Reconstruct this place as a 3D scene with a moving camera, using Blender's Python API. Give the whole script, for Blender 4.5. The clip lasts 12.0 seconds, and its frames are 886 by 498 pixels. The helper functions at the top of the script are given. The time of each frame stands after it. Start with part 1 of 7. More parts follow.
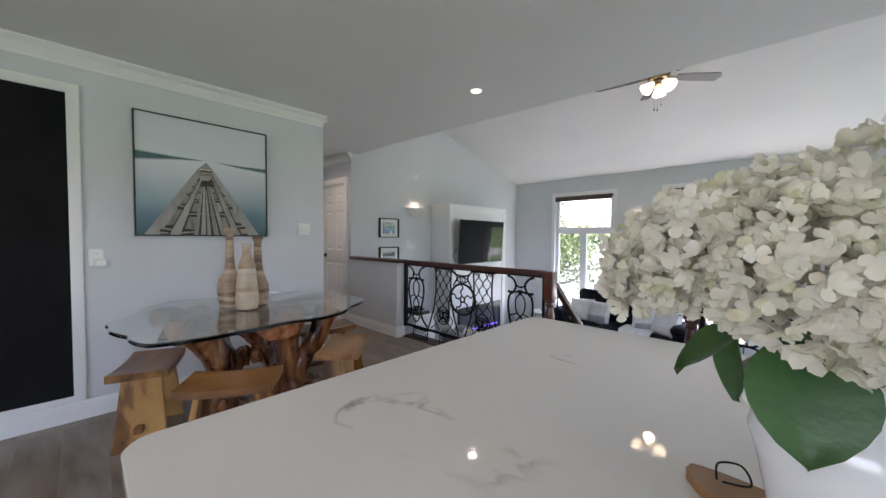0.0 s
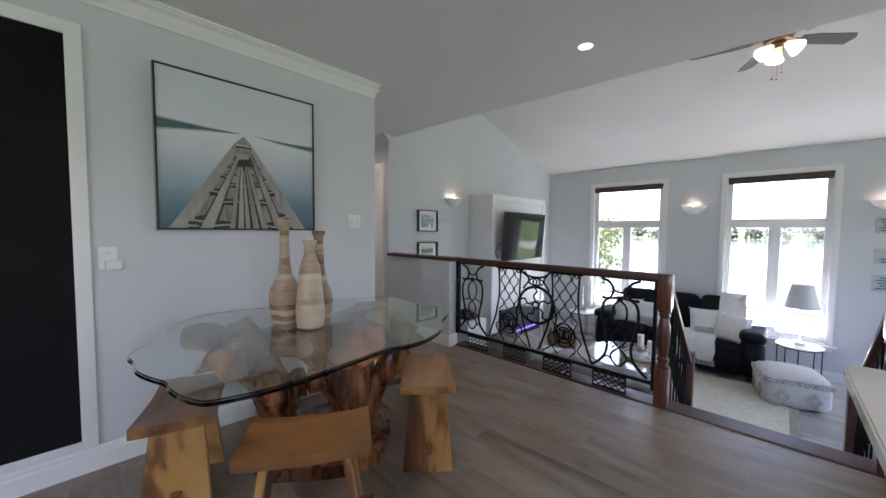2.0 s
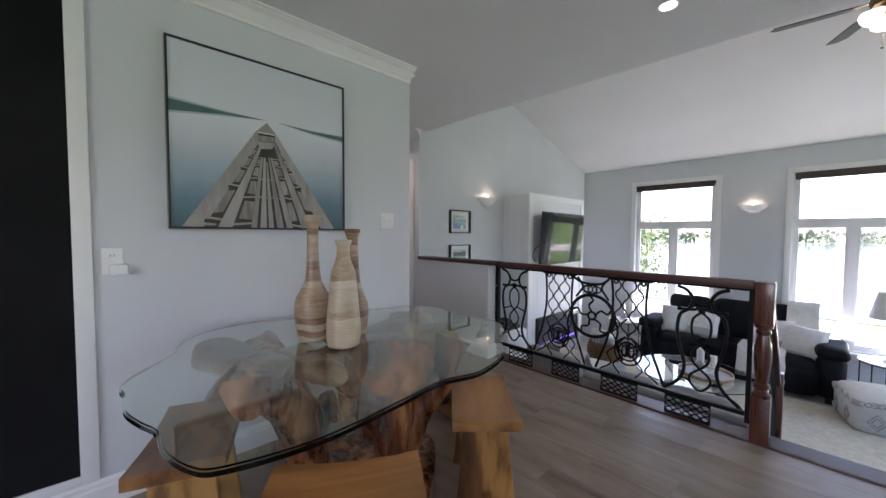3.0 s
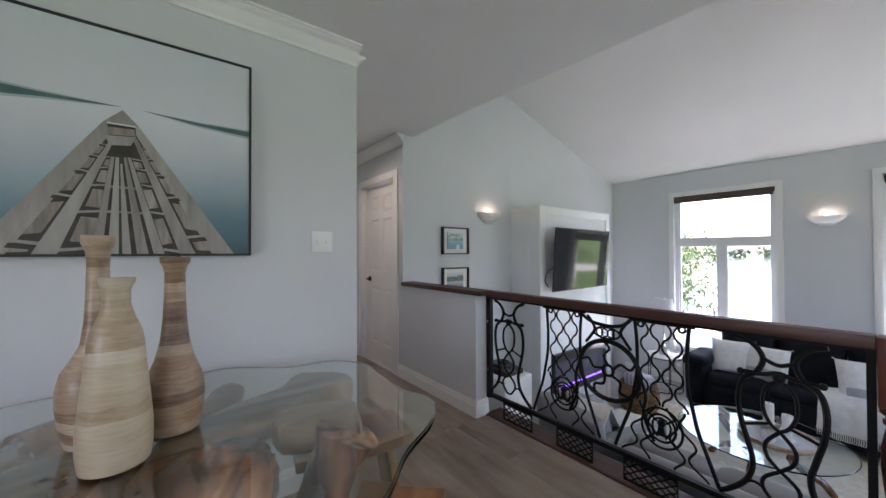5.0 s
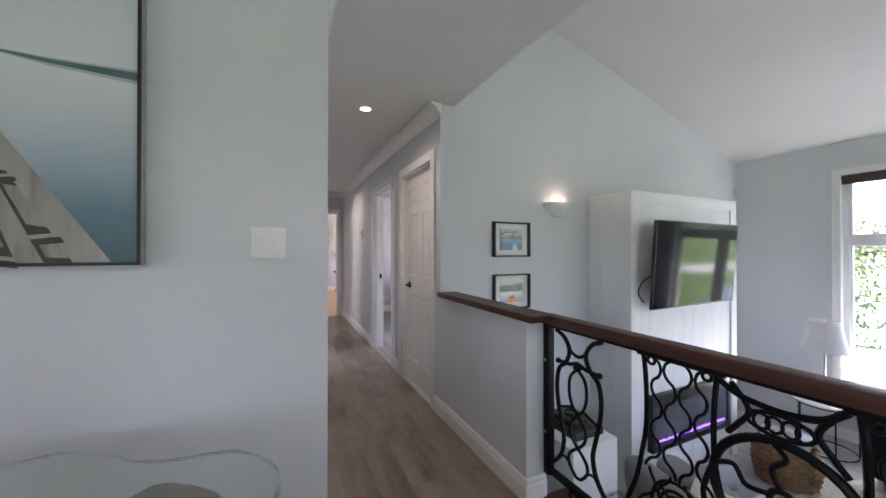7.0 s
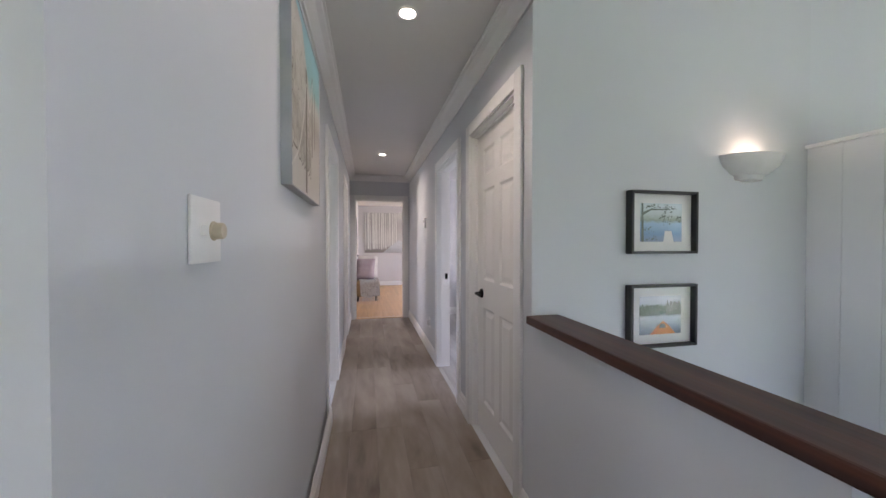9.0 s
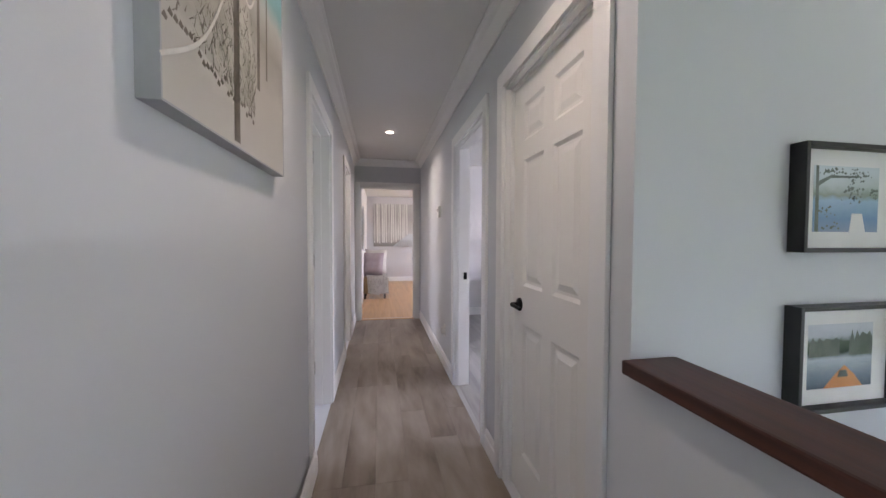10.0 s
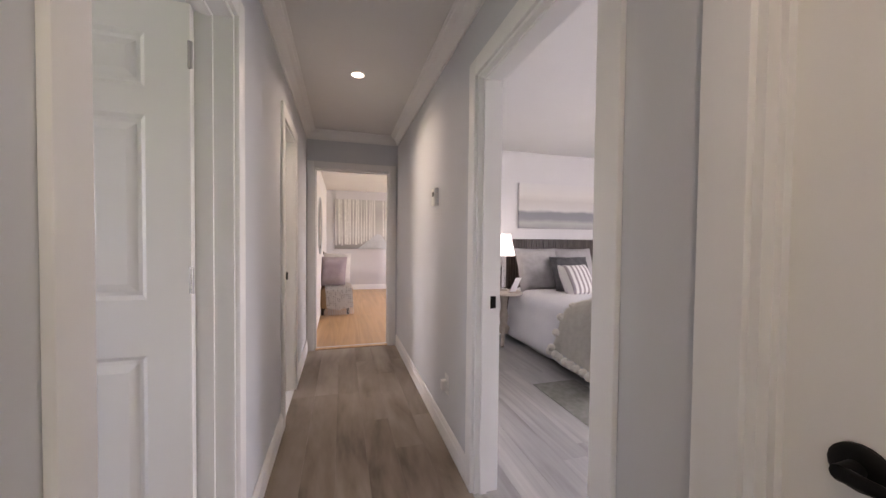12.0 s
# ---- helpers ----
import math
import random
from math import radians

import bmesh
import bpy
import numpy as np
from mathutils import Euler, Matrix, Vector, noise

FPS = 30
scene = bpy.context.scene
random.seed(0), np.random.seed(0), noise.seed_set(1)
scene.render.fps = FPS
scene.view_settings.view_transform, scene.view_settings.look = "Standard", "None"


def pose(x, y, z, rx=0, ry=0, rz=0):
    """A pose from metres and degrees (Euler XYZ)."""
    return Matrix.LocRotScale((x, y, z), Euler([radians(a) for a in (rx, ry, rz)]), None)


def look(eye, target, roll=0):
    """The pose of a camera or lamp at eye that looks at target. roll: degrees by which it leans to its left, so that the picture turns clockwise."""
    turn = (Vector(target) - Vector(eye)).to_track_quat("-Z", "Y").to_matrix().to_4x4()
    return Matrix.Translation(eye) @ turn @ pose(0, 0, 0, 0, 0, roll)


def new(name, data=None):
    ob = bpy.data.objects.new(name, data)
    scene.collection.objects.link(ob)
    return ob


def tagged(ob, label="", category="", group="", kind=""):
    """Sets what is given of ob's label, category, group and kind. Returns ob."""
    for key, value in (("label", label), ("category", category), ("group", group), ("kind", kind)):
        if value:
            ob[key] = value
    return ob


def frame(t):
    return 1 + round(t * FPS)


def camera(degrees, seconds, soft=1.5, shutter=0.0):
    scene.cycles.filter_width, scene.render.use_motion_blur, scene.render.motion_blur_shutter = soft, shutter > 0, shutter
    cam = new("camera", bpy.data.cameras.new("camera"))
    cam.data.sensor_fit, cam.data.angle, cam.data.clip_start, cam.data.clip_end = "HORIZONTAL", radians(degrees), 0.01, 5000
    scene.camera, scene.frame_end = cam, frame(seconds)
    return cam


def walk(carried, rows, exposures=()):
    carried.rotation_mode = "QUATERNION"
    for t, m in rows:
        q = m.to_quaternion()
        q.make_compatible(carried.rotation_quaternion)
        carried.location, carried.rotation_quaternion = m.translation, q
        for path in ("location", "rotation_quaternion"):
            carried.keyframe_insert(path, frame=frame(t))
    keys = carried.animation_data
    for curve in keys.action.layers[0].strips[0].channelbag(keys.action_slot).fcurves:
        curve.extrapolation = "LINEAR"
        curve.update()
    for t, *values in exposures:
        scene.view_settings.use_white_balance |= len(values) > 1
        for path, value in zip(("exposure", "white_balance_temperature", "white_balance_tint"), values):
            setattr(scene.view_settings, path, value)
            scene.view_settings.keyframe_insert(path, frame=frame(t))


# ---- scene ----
cam = camera(103.3, 12.0)
EXPOSURES = [(0.0, 3.47, 6400, 23), (1.0, 3.45, 6350, 24), (2.5, 3.42, 6350, 24), (5.0, 3.51, 6350, 24), (7.5, 3.69, 6400, 24), (9.6, 3.82, 6350, 23), (10.6, 3.82, 6550, 24.5), (12.0, 3.86, 7180, 26)]
PATH = [
    (0, (0.477, 0.631, 1.249), (-0.915, 2.066, 1.18), 0.4),
    (0.5, (0.271, 0.631, 1.246), (-1.129, 2.057, 1.175), 0.5),
    (1, (0.04, 0.594, 1.245), (-1.35, 2.03, 1.16), 0.5),
    (1.5, (-0.171, 0.576, 1.247), (-1.543, 2.028, 1.143), 0.6),
    (2, (-0.396, 0.597, 1.249), (-1.781, 2.036, 1.144), 0.5),
    (2.5, (-0.596, 0.638, 1.226), (-2.013, 2.046, 1.133), 0.4),
    (3, (-0.755, 0.719, 1.22), (-2.221, 2.077, 1.136), 0.3),
    (5, (-0.963, 1.498, 1.251), (-2.546, 2.721, 1.273), -0.2),
    (5.5, (-1.044, 1.711, 1.263), (-2.647, 2.907, 1.284), -0.0),
    (6, (-1.134, 1.899, 1.283), (-2.832, 2.956, 1.298), -0.1),
    (6.5, (-1.29, 2.043, 1.284), (-3.061, 2.972, 1.304), -0.1),
    (7, (-1.483, 2.186, 1.285), (-3.296, 3.031, 1.296), -0.0),
    (7.5, (-1.699, 2.343, 1.289), (-3.565, 3.064, 1.305), 0.0),
    (7.7, (-1.794, 2.396, 1.288), (-3.693, 3.023, 1.309), -0.1),
    (9.3, (-2.718, 2.648, 1.276), (-4.677, 3.048, 1.236), 0.1),
    (9.5, (-2.831, 2.669, 1.271), (-4.794, 3.05, 1.222), 0.2),
    (10, (-3.2, 2.696, 1.271), (-5.167, 3.053, 1.206), 0.2),
    (10.5, (-3.558, 2.703, 1.263), (-5.519, 3.09, 1.192), 0.4),
    (11, (-3.92, 2.71, 1.253), (-5.877, 3.112, 1.158), 0.4),
    (11.5, (-4.241, 2.689, 1.265), (-6.189, 3.132, 1.172), 0.4),
    (12, (-4.527, 2.704, 1.245), (-6.448, 3.258, 1.196), 0.6),
]
walk(cam, [(t, look(eye, target, roll)) for t, eye, target, roll in PATH], EXPOSURES)

# ---- daylight ----
world = bpy.data.worlds.new("sky")
world.use_nodes = True
scene.world = world
wn = world.node_tree
sky = wn.nodes.new("ShaderNodeTexSky")
sky.sky_type = "NISHITA"
sky.sun_disc = False
sky.sun_elevation, sky.sun_rotation = radians(50), radians(275)
sky.dust_density = 3.0
wn.links.new(sky.outputs["Color"], wn.nodes["Background"].inputs["Color"])
wn.nodes["Background"].inputs["Strength"].default_value = 0.15


def sun_lamp():
    d = bpy.data.lights.new("sun", "SUN")
    d.energy, d.angle, d.color = 4.0, radians(0.6), (1.0, 0.95, 0.88)
    o = new("sun", d)
    o.matrix_world = look((0, 0, 0), (math.sin(radians(275)) * -0.64, -math.cos(radians(275)) * 0.64, -0.766))


sun_lamp()


def area_lamp(name, eye, target, w, h, watts, color=(1, 1, 1)):
    d = bpy.data.lights.new(name, "AREA")
    d.shape, d.size, d.size_y, d.energy, d.color = "RECTANGLE", w, h, watts, color
    o = new(name, d)
    o.matrix_world = look(eye, target)
    return o


def point_lamp(name, eye, watts, radius, color):
    d = bpy.data.lights.new(name, "POINT")
    d.energy, d.shadow_soft_size, d.color = watts, radius, color
    o = new(name, d)
    o.location = eye
    return o


def spot_lamp(name, eye, watts, color, angle=150):
    d = bpy.data.lights.new(name, "SPOT")
    d.energy, d.shadow_soft_size, d.color, d.spot_size, d.spot_blend = watts, 0.022, color, radians(angle), 1.0
    o = new(name, d)
    o.matrix_world = look(eye, (eye[0], eye[1], eye[2] - 1))
    return o


SCONCE_W, FAN_W, BED_W = 0.018, 0.4, 0.12
DAY = (0.97, 0.97, 1.0)
# fill lamps behind the walk, added in assumed kitchen openings to light the island
area_lamp("kitchen_east_fill", (4.05, 0.2, 1.1), (0, 0.2, 0.3), 2.2, 2.0, 0.5, DAY)
area_lamp("kitchen_south_fill", (0.2, -3.05, 1.5), (0.0, 0, 0.5), 2.2, 1.2, 3.0, DAY)
# strip lamps added on the living room sills, in place of light off the lawn
for wx in (-2.575, -0.465, 1.665):
    area_lamp("living_sill_strip_fill", (wx, 8.0, -0.27), (wx, 5.0, 2.3), 1.1, 0.14, 2.7, (0.985, 1.0, 0.97))
# fill lamps in assumed, unseen openings of the bedroom, far room, bathroom and small room
area_lamp("bedroom_fill", (-5.5, 7.35, 1.5), (-6.6, 4, 0.9), 1.8, 1.3, 4.6, (0.97, 0.97, 1.0))
area_lamp("far_room_fill", (-11.2, 6.0, 1.5), (-11.2, 3, 1.0), 1.8, 1.4, 4.2, (1.0, 0.93, 0.9))
area_lamp("bathroom_fill", (-5.0, -0.65, 1.6), (-5.4, 2, 1.2), 0.9, 1.0, 1.35, DAY)
area_lamp("small_room_fill", (-7.4, -0.65, 1.6), (-7.4, 2, 1.2), 0.9, 1.0, 3.2, (1.0, 0.9, 0.78))
# the last two are unseen, added over the kitchen to brighten the counter
SPOTS = [(-1.35, 2.89), (-4.32, 2.815), (-7.17, 2.81), (-1.35, -0.05), (1.2, -0.05)]
for sx, sy in SPOTS:
    spot_lamp("recessed_lamp", (sx, sy, 2.425), 1.9, (1.0, 0.86, 0.7))

# ---- materials ----


def nodes_of(name):
    m = bpy.data.materials.new(name)
    m.use_nodes = True
    return m, m.node_tree.nodes, m.node_tree.links, m.node_tree.nodes["Principled BSDF"]


def ramp(nodes, links, fac, stops):
    r = nodes.new("ShaderNodeValToRGB")
    els = r.color_ramp.elements
    while len(els) < len(stops):
        els.new(0.5)
    for e, (p, c) in zip(els, stops):
        e.position, e.color = p, (*c, 1)
    links.new(fac, r.inputs["Fac"])
    return r.outputs["Color"]


def surf(name, c1, c2=None, scale=6.0, rough=0.5, metal=0.0, bump=0.15, fine=180.0, stretch=(1, 1, 1), rvar=0.08, coat=0.0, spec=0.5):
    """A surface of two colours mixed by a broad noise, with a fine grain in relief and gloss."""
    m, n, l, b = nodes_of(name)
    c2 = c2 or tuple(v * 0.9 for v in c1)
    tc, mp = n.new("ShaderNodeTexCoord"), n.new("ShaderNodeMapping")
    mp.inputs["Scale"].default_value = stretch
    l.new(tc.outputs["Object"], mp.inputs["Vector"])
    a, f = n.new("ShaderNodeTexNoise"), n.new("ShaderNodeTexNoise")
    a.inputs["Scale"].default_value, a.inputs["Detail"].default_value = scale, 5
    f.inputs["Scale"].default_value, f.inputs["Detail"].default_value = fine, 3
    l.new(mp.outputs[0], a.inputs["Vector"]), l.new(mp.outputs[0], f.inputs["Vector"])
    l.new(ramp(n, l, a.outputs["Fac"], [(0.35, c1), (0.65, c2)]), b.inputs["Base Color"])
    mr = n.new("ShaderNodeMapRange")
    mr.inputs["To Min"].default_value, mr.inputs["To Max"].default_value = max(0.02, rough - rvar), min(1, rough + rvar)
    l.new(a.outputs["Fac"], mr.inputs["Value"]), l.new(mr.outputs[0], b.inputs["Roughness"])
    bp = n.new("ShaderNodeBump")
    bp.inputs["Strength"].default_value, bp.inputs["Distance"].default_value = bump, 0.002
    l.new(f.outputs["Fac"], bp.inputs["Height"]), l.new(bp.outputs[0], b.inputs["Normal"])
    b.inputs["Metallic"].default_value, b.inputs["Coat Weight"].default_value = metal, coat
    b.inputs["Specular IOR Level"].default_value = spec
    return m


def wood(name, stops, axis=0, across=26.0, along=1.6, rough=0.4, coat=0.0, bump=0.25, per_object=True, scale=1.0, fine=0.38):
    """Wood with its grain along one axis of the object, offset from piece to piece."""
    m, n, l, b = nodes_of(name)
    tc, mp, oi = n.new("ShaderNodeTexCoord"), n.new("ShaderNodeMapping"), n.new("ShaderNodeObjectInfo")
    sc = [across * scale] * 3
    sc[axis] = along * scale
    mp.inputs["Scale"].default_value = sc
    off = n.new("ShaderNodeVectorMath")
    off.operation = "MULTIPLY_ADD"
    cmb = n.new("ShaderNodeCombineXYZ")
    for k in range(3):
        l.new(oi.outputs["Random"], cmb.inputs[k])
    off.inputs[1].default_value = (37.0, 19.0, 53.0) if per_object else (0, 0, 0)
    l.new(cmb.outputs[0], off.inputs[0]), l.new(tc.outputs["Object"], off.inputs[2])
    l.new(off.outputs[0], mp.inputs["Vector"])
    a, f, k2 = n.new("ShaderNodeTexNoise"), n.new("ShaderNodeTexNoise"), n.new("ShaderNodeTexNoise")
    a.inputs["Scale"].default_value, a.inputs["Detail"].default_value, a.inputs["Distortion"].default_value = 0.35, 5, 2.6
    f.inputs["Scale"].default_value, f.inputs["Detail"].default_value = 2.6, 6
    k2.inputs["Scale"].default_value, k2.inputs["Detail"].default_value = 1.3, 2
    for q in (a, f):
        l.new(mp.outputs[0], q.inputs["Vector"])
    l.new(off.outputs[0], k2.inputs["Vector"])
    mix = n.new("ShaderNodeMath")
    mix.operation = "MULTIPLY_ADD"
    mix.inputs[1].default_value = fine
    l.new(f.outputs["Fac"], mix.inputs[0]), l.new(a.outputs["Fac"], mix.inputs[2])
    mix2 = n.new("ShaderNodeMath")
    mix2.operation = "MULTIPLY_ADD"
    mix2.inputs[1].default_value = 0.35
    l.new(k2.outputs["Fac"], mix2.inputs[0]), l.new(mix.outputs[0], mix2.inputs[2])
    sub = n.new("ShaderNodeMath")
    sub.operation = "MULTIPLY_ADD"
    sub.inputs[1].default_value, sub.inputs[2].default_value = 0.10 if per_object else 0.0, -0.2 - fine * 0.5
    l.new(oi.outputs["Random"], sub.inputs[0])
    add = n.new("ShaderNodeMath")
    l.new(mix2.outputs[0], add.inputs[0]), l.new(sub.outputs[0], add.inputs[1])
    l.new(ramp(n, l, add.outputs[0], stops), b.inputs["Base Color"])
    mr = n.new("ShaderNodeMapRange")
    mr.inputs["To Min"].default_value, mr.inputs["To Max"].default_value = rough - 0.07, rough + 0.1
    l.new(f.outputs["Fac"], mr.inputs["Value"]), l.new(mr.outputs[0], b.inputs["Roughness"])
    bp = n.new("ShaderNodeBump")
    bp.inputs["Strength"].default_value, bp.inputs["Distance"].default_value = bump, 0.0015
    l.new(f.outputs["Fac"], bp.inputs["Height"]), l.new(bp.outputs[0], b.inputs["Normal"])
    b.inputs["Coat Weight"].default_value, b.inputs["Coat Roughness"].default_value = coat, 0.12
    return m


def glow(name, color, strength):
    m, n, l, b = nodes_of(name)
    b.inputs["Base Color"].default_value = (*color, 1)
    b.inputs["Emission Color"].default_value = (*color, 1)
    b.inputs["Emission Strength"].default_value = strength
    return m


def glass(name, tint=(1, 1, 1), rough=0.0, ior=1.45):
    m, n, l, b = nodes_of(name)
    b.inputs["Base Color"].default_value = (*tint, 1)
    b.inputs["Transmission Weight"].default_value, b.inputs["Roughness"].default_value, b.inputs["IOR"].default_value = 1.0, rough, ior
    return m


PAINT = surf("blue_grey_wall_paint", (0.628, 0.645, 0.668), (0.605, 0.622, 0.648), 1.2, 0.62, bump=0.10, fine=260, spec=0.3)
CEIL = surf("ceiling_paint", (0.72, 0.715, 0.70), (0.69, 0.685, 0.67), 1.0, 0.85, bump=0.12, fine=220, spec=0.2)
LILAC = surf("lilac_grey_wall_paint", (0.60, 0.597, 0.61), (0.575, 0.57, 0.585), 1.2, 0.65, bump=0.1, fine=260, spec=0.3)
WHITE = surf("white_semigloss_paint", (0.80, 0.80, 0.79), (0.785, 0.785, 0.775), 2.5, 0.38, bump=0.02, fine=60)
VINYL = surf("white_window_vinyl", (0.78, 0.79, 0.81), (0.74, 0.75, 0.77), 3, 0.35, bump=0.04)
DOORP = surf("white_door_paint", (0.80, 0.79, 0.76), (0.785, 0.775, 0.745), 1.2, 0.42, bump=0.035, fine=60, stretch=(1, 1, 0.12), rvar=0.03)
CHALK = surf("black_chalkboard", (0.006, 0.006, 0.007), (0.011, 0.011, 0.012), 3, 0.7, bump=0.1, spec=0.12)
BLACK = surf("black_painted_iron", (0.003, 0.003, 0.003), (0.006, 0.006, 0.006), 14, 0.45, bump=0.2, fine=120, spec=0.16)
BLACKP = surf("black_plastic", (0.012, 0.012, 0.013), (0.018, 0.018, 0.019), 10, 0.4, bump=0.05)
CHROME = surf("brushed_nickel", (0.66, 0.65, 0.62), (0.6, 0.59, 0.57), 30, 0.22, metal=1.0, bump=0.03)
TILE = surf("pale_stone_tile", (0.62, 0.61, 0.58), (0.50, 0.50, 0.48), 4, 0.35, bump=0.05)
MAHOG = wood("red_mahogany_stain", [(0.2, (0.045, 0.012, 0.007)), (0.5, (0.10, 0.028, 0.014)), (0.8, (0.17, 0.055, 0.026))], 2, 30, 2.0, 0.28, coat=0.4, per_object=False)
MAHOGX = wood("dark_mahogany_rail", [(0.2, (0.030, 0.010, 0.007)), (0.5, (0.062, 0.020, 0.012)), (0.8, (0.11, 0.036, 0.02))], 0, 30, 1.6, 0.46, coat=0.06, per_object=False)
PLANK = wood("grey_brown_laminate", [(0.22, (0.085, 0.058, 0.040)), (0.40, (0.19, 0.150, 0.118)), (0.60, (0.265, 0.220, 0.180)), (0.82, (0.34, 0.292, 0.246))], 0, 6.0, 1.5, 0.34, bump=0.10, fine=0.46)
PLANKG = wood("grey_laminate", [(0.15, (0.20, 0.19, 0.18)), (0.5, (0.34, 0.33, 0.32)), (0.85, (0.46, 0.45, 0.43))], 0, 14, 0.9, 0.30, bump=0.1)
OAK = wood("honey_oak_laminate", [(0.15, (0.36, 0.20, 0.085)), (0.5, (0.50, 0.30, 0.14)), (0.85, (0.60, 0.39, 0.20))], 0, 16, 1.0, 0.32, bump=0.1)
PANE = glass("window_glass", (0.97, 0.99, 0.98))
BULBGLOW = glow("lamp_bulb_glow", (1.0, 0.85, 0.65), 2.0)
LAMPGLOW = glow("lamp_lens_glow", (1.0, 0.9, 0.75), 0.9)

# ---- mesh helpers ----


def add_box(bm, x0, y0, z0, x1, y1, z1, bevel=0.0):
    r = bmesh.ops.create_cube(bm, size=1.0)
    vs = r["verts"]
    bmesh.ops.scale(bm, verts=vs, vec=(abs(x1 - x0), abs(y1 - y0), abs(z1 - z0)))
    bmesh.ops.translate(bm, verts=vs, vec=((x0 + x1) / 2, (y0 + y1) / 2, (z0 + z1) / 2))
    if bevel:
        es = list({e for v in vs for e in v.link_edges})
        bmesh.ops.bevel(bm, geom=es, offset=bevel, segments=2, affect="EDGES", profile=0.6)
    return bm


def box(*a, bevel=0.0):
    return add_box(bmesh.new(), *a, bevel=bevel)


def lathe(profile, segs=28, bm=None, at=(0, 0, 0), cap=True):
    """A turned solid: profile rows of radius and height."""
    bm = bm or bmesh.new()
    rings = []
    for r, z in profile:
        rings.append([bm.verts.new((at[0] + r * math.cos(2 * math.pi * i / segs), at[1] + r * math.sin(2 * math.pi * i / segs), at[2] + z)) for i in range(segs)])
    for a, b in zip(rings, rings[1:]):
        for i in range(segs):
            bm.faces.new((a[i], a[(i + 1) % segs], b[(i + 1) % segs], b[i]))
    if cap:
        bm.faces.new(rings[0][::-1]), bm.faces.new(rings[-1])
    return bm


def tube(bm, pts, r, segs=8, closed=False, flat=1.0):
    """A bar swept along a line of points; flat squeezes it along y."""
    pts = [Vector(p) for p in pts]
    n = len(pts)
    rings = []
    for i, p in enumerate(pts):
        a = pts[(i - 1) % n] if (closed or i) else p
        b = pts[(i + 1) % n] if (closed or i < n - 1) else p
        d = (b - a).normalized()
        up = Vector((0, 1, 0)) if abs(d.y) < 0.9 else Vector((1, 0, 0))
        s = d.cross(up).normalized()
        u = s.cross(d).normalized()
        rr = r(i / max(1, n - 1)) if callable(r) else r
        rings.append([bm.verts.new(p + s * rr * math.cos(2 * math.pi * k / segs) + u * rr * flat * math.sin(2 * math.pi * k / segs)) for k in range(segs)])
    m = n if closed else n - 1
    for i in range(m):
        a, b = rings[i], rings[(i + 1) % n]
        for k in range(segs):
            bm.faces.new((a[k], a[(k + 1) % segs], b[(k + 1) % segs], b[k]))
    if not closed:
        bm.faces.new(rings[0][::-1]), bm.faces.new(rings[-1])
    return bm


def spline(pts, steps=8, closed=False):
    """Catmull-Rom points through the given ones."""
    P = [Vector(p) for p in pts]
    n = len(P)
    out = []
    for i in range(n if closed else n - 1):
        g = lambda k: P[k % n] if closed else P[max(0, min(n - 1, k))]
        p0, p1, p2, p3 = g(i - 1), g(i), g(i + 1), g(i + 2)
        for s in range(steps):
            t = s / steps
            out.append(0.5 * ((2 * p1) + (p2 - p0) * t + (2 * p0 - 5 * p1 + 4 * p2 - p3) * t * t + (3 * p1 - p0 - 3 * p2 + p3) * t ** 3))
    if not closed:
        out.append(P[-1])
    return out


def prism(bm, outline, z0, z1, axis="z"):
    """A plate from a closed outline, z0 to z1 thick along an axis."""
    def at(u, v, w):
        return {"z": (u, v, w), "y": (u, w, v), "x": (w, u, v)}[axis]
    a = [bm.verts.new(at(u, v, z0)) for u, v in outline]
    b = [bm.verts.new(at(u, v, z1)) for u, v in outline]
    k = len(a)
    fs = [bm.faces.new(a[::-1]), bm.faces.new(b)]
    for i in range(k):
        fs.append(bm.faces.new((a[i], a[(i + 1) % k], b[(i + 1) % k], b[i])))
    bmesh.ops.recalc_face_normals(bm, faces=fs)
    return bm


def cushion(w, d, h, puff=1.0, seg=10, power=0.5):
    """A pillow: two bulging faces that meet in a seam, w by d across and h thick, lying flat."""
    bm = bmesh.new()
    for side in (1, -1):
        grid = []
        for i in range(seg + 1):
            row = []
            for j in range(seg + 1):
                u, v = 2 * i / seg - 1, 2 * j / seg - 1
                e = max(0.0, (1 - u ** 4) * (1 - v ** 4)) ** power
                pinch = 1 - 0.06 * (1 - abs(u * v)) * (abs(u) ** 3 + abs(v) ** 3) * 0.7
                row.append(bm.verts.new((u * w / 2 * pinch, v * d / 2 * pinch, side * h / 2 * e * puff)))
            grid.append(row)
        for i in range(seg):
            for j in range(seg):
                q = (grid[i][j], grid[i + 1][j], grid[i + 1][j + 1], grid[i][j + 1])
                bm.faces.new(q if side > 0 else q[::-1])
    bmesh.ops.remove_doubles(bm, verts=bm.verts, dist=1e-5)
    return bm


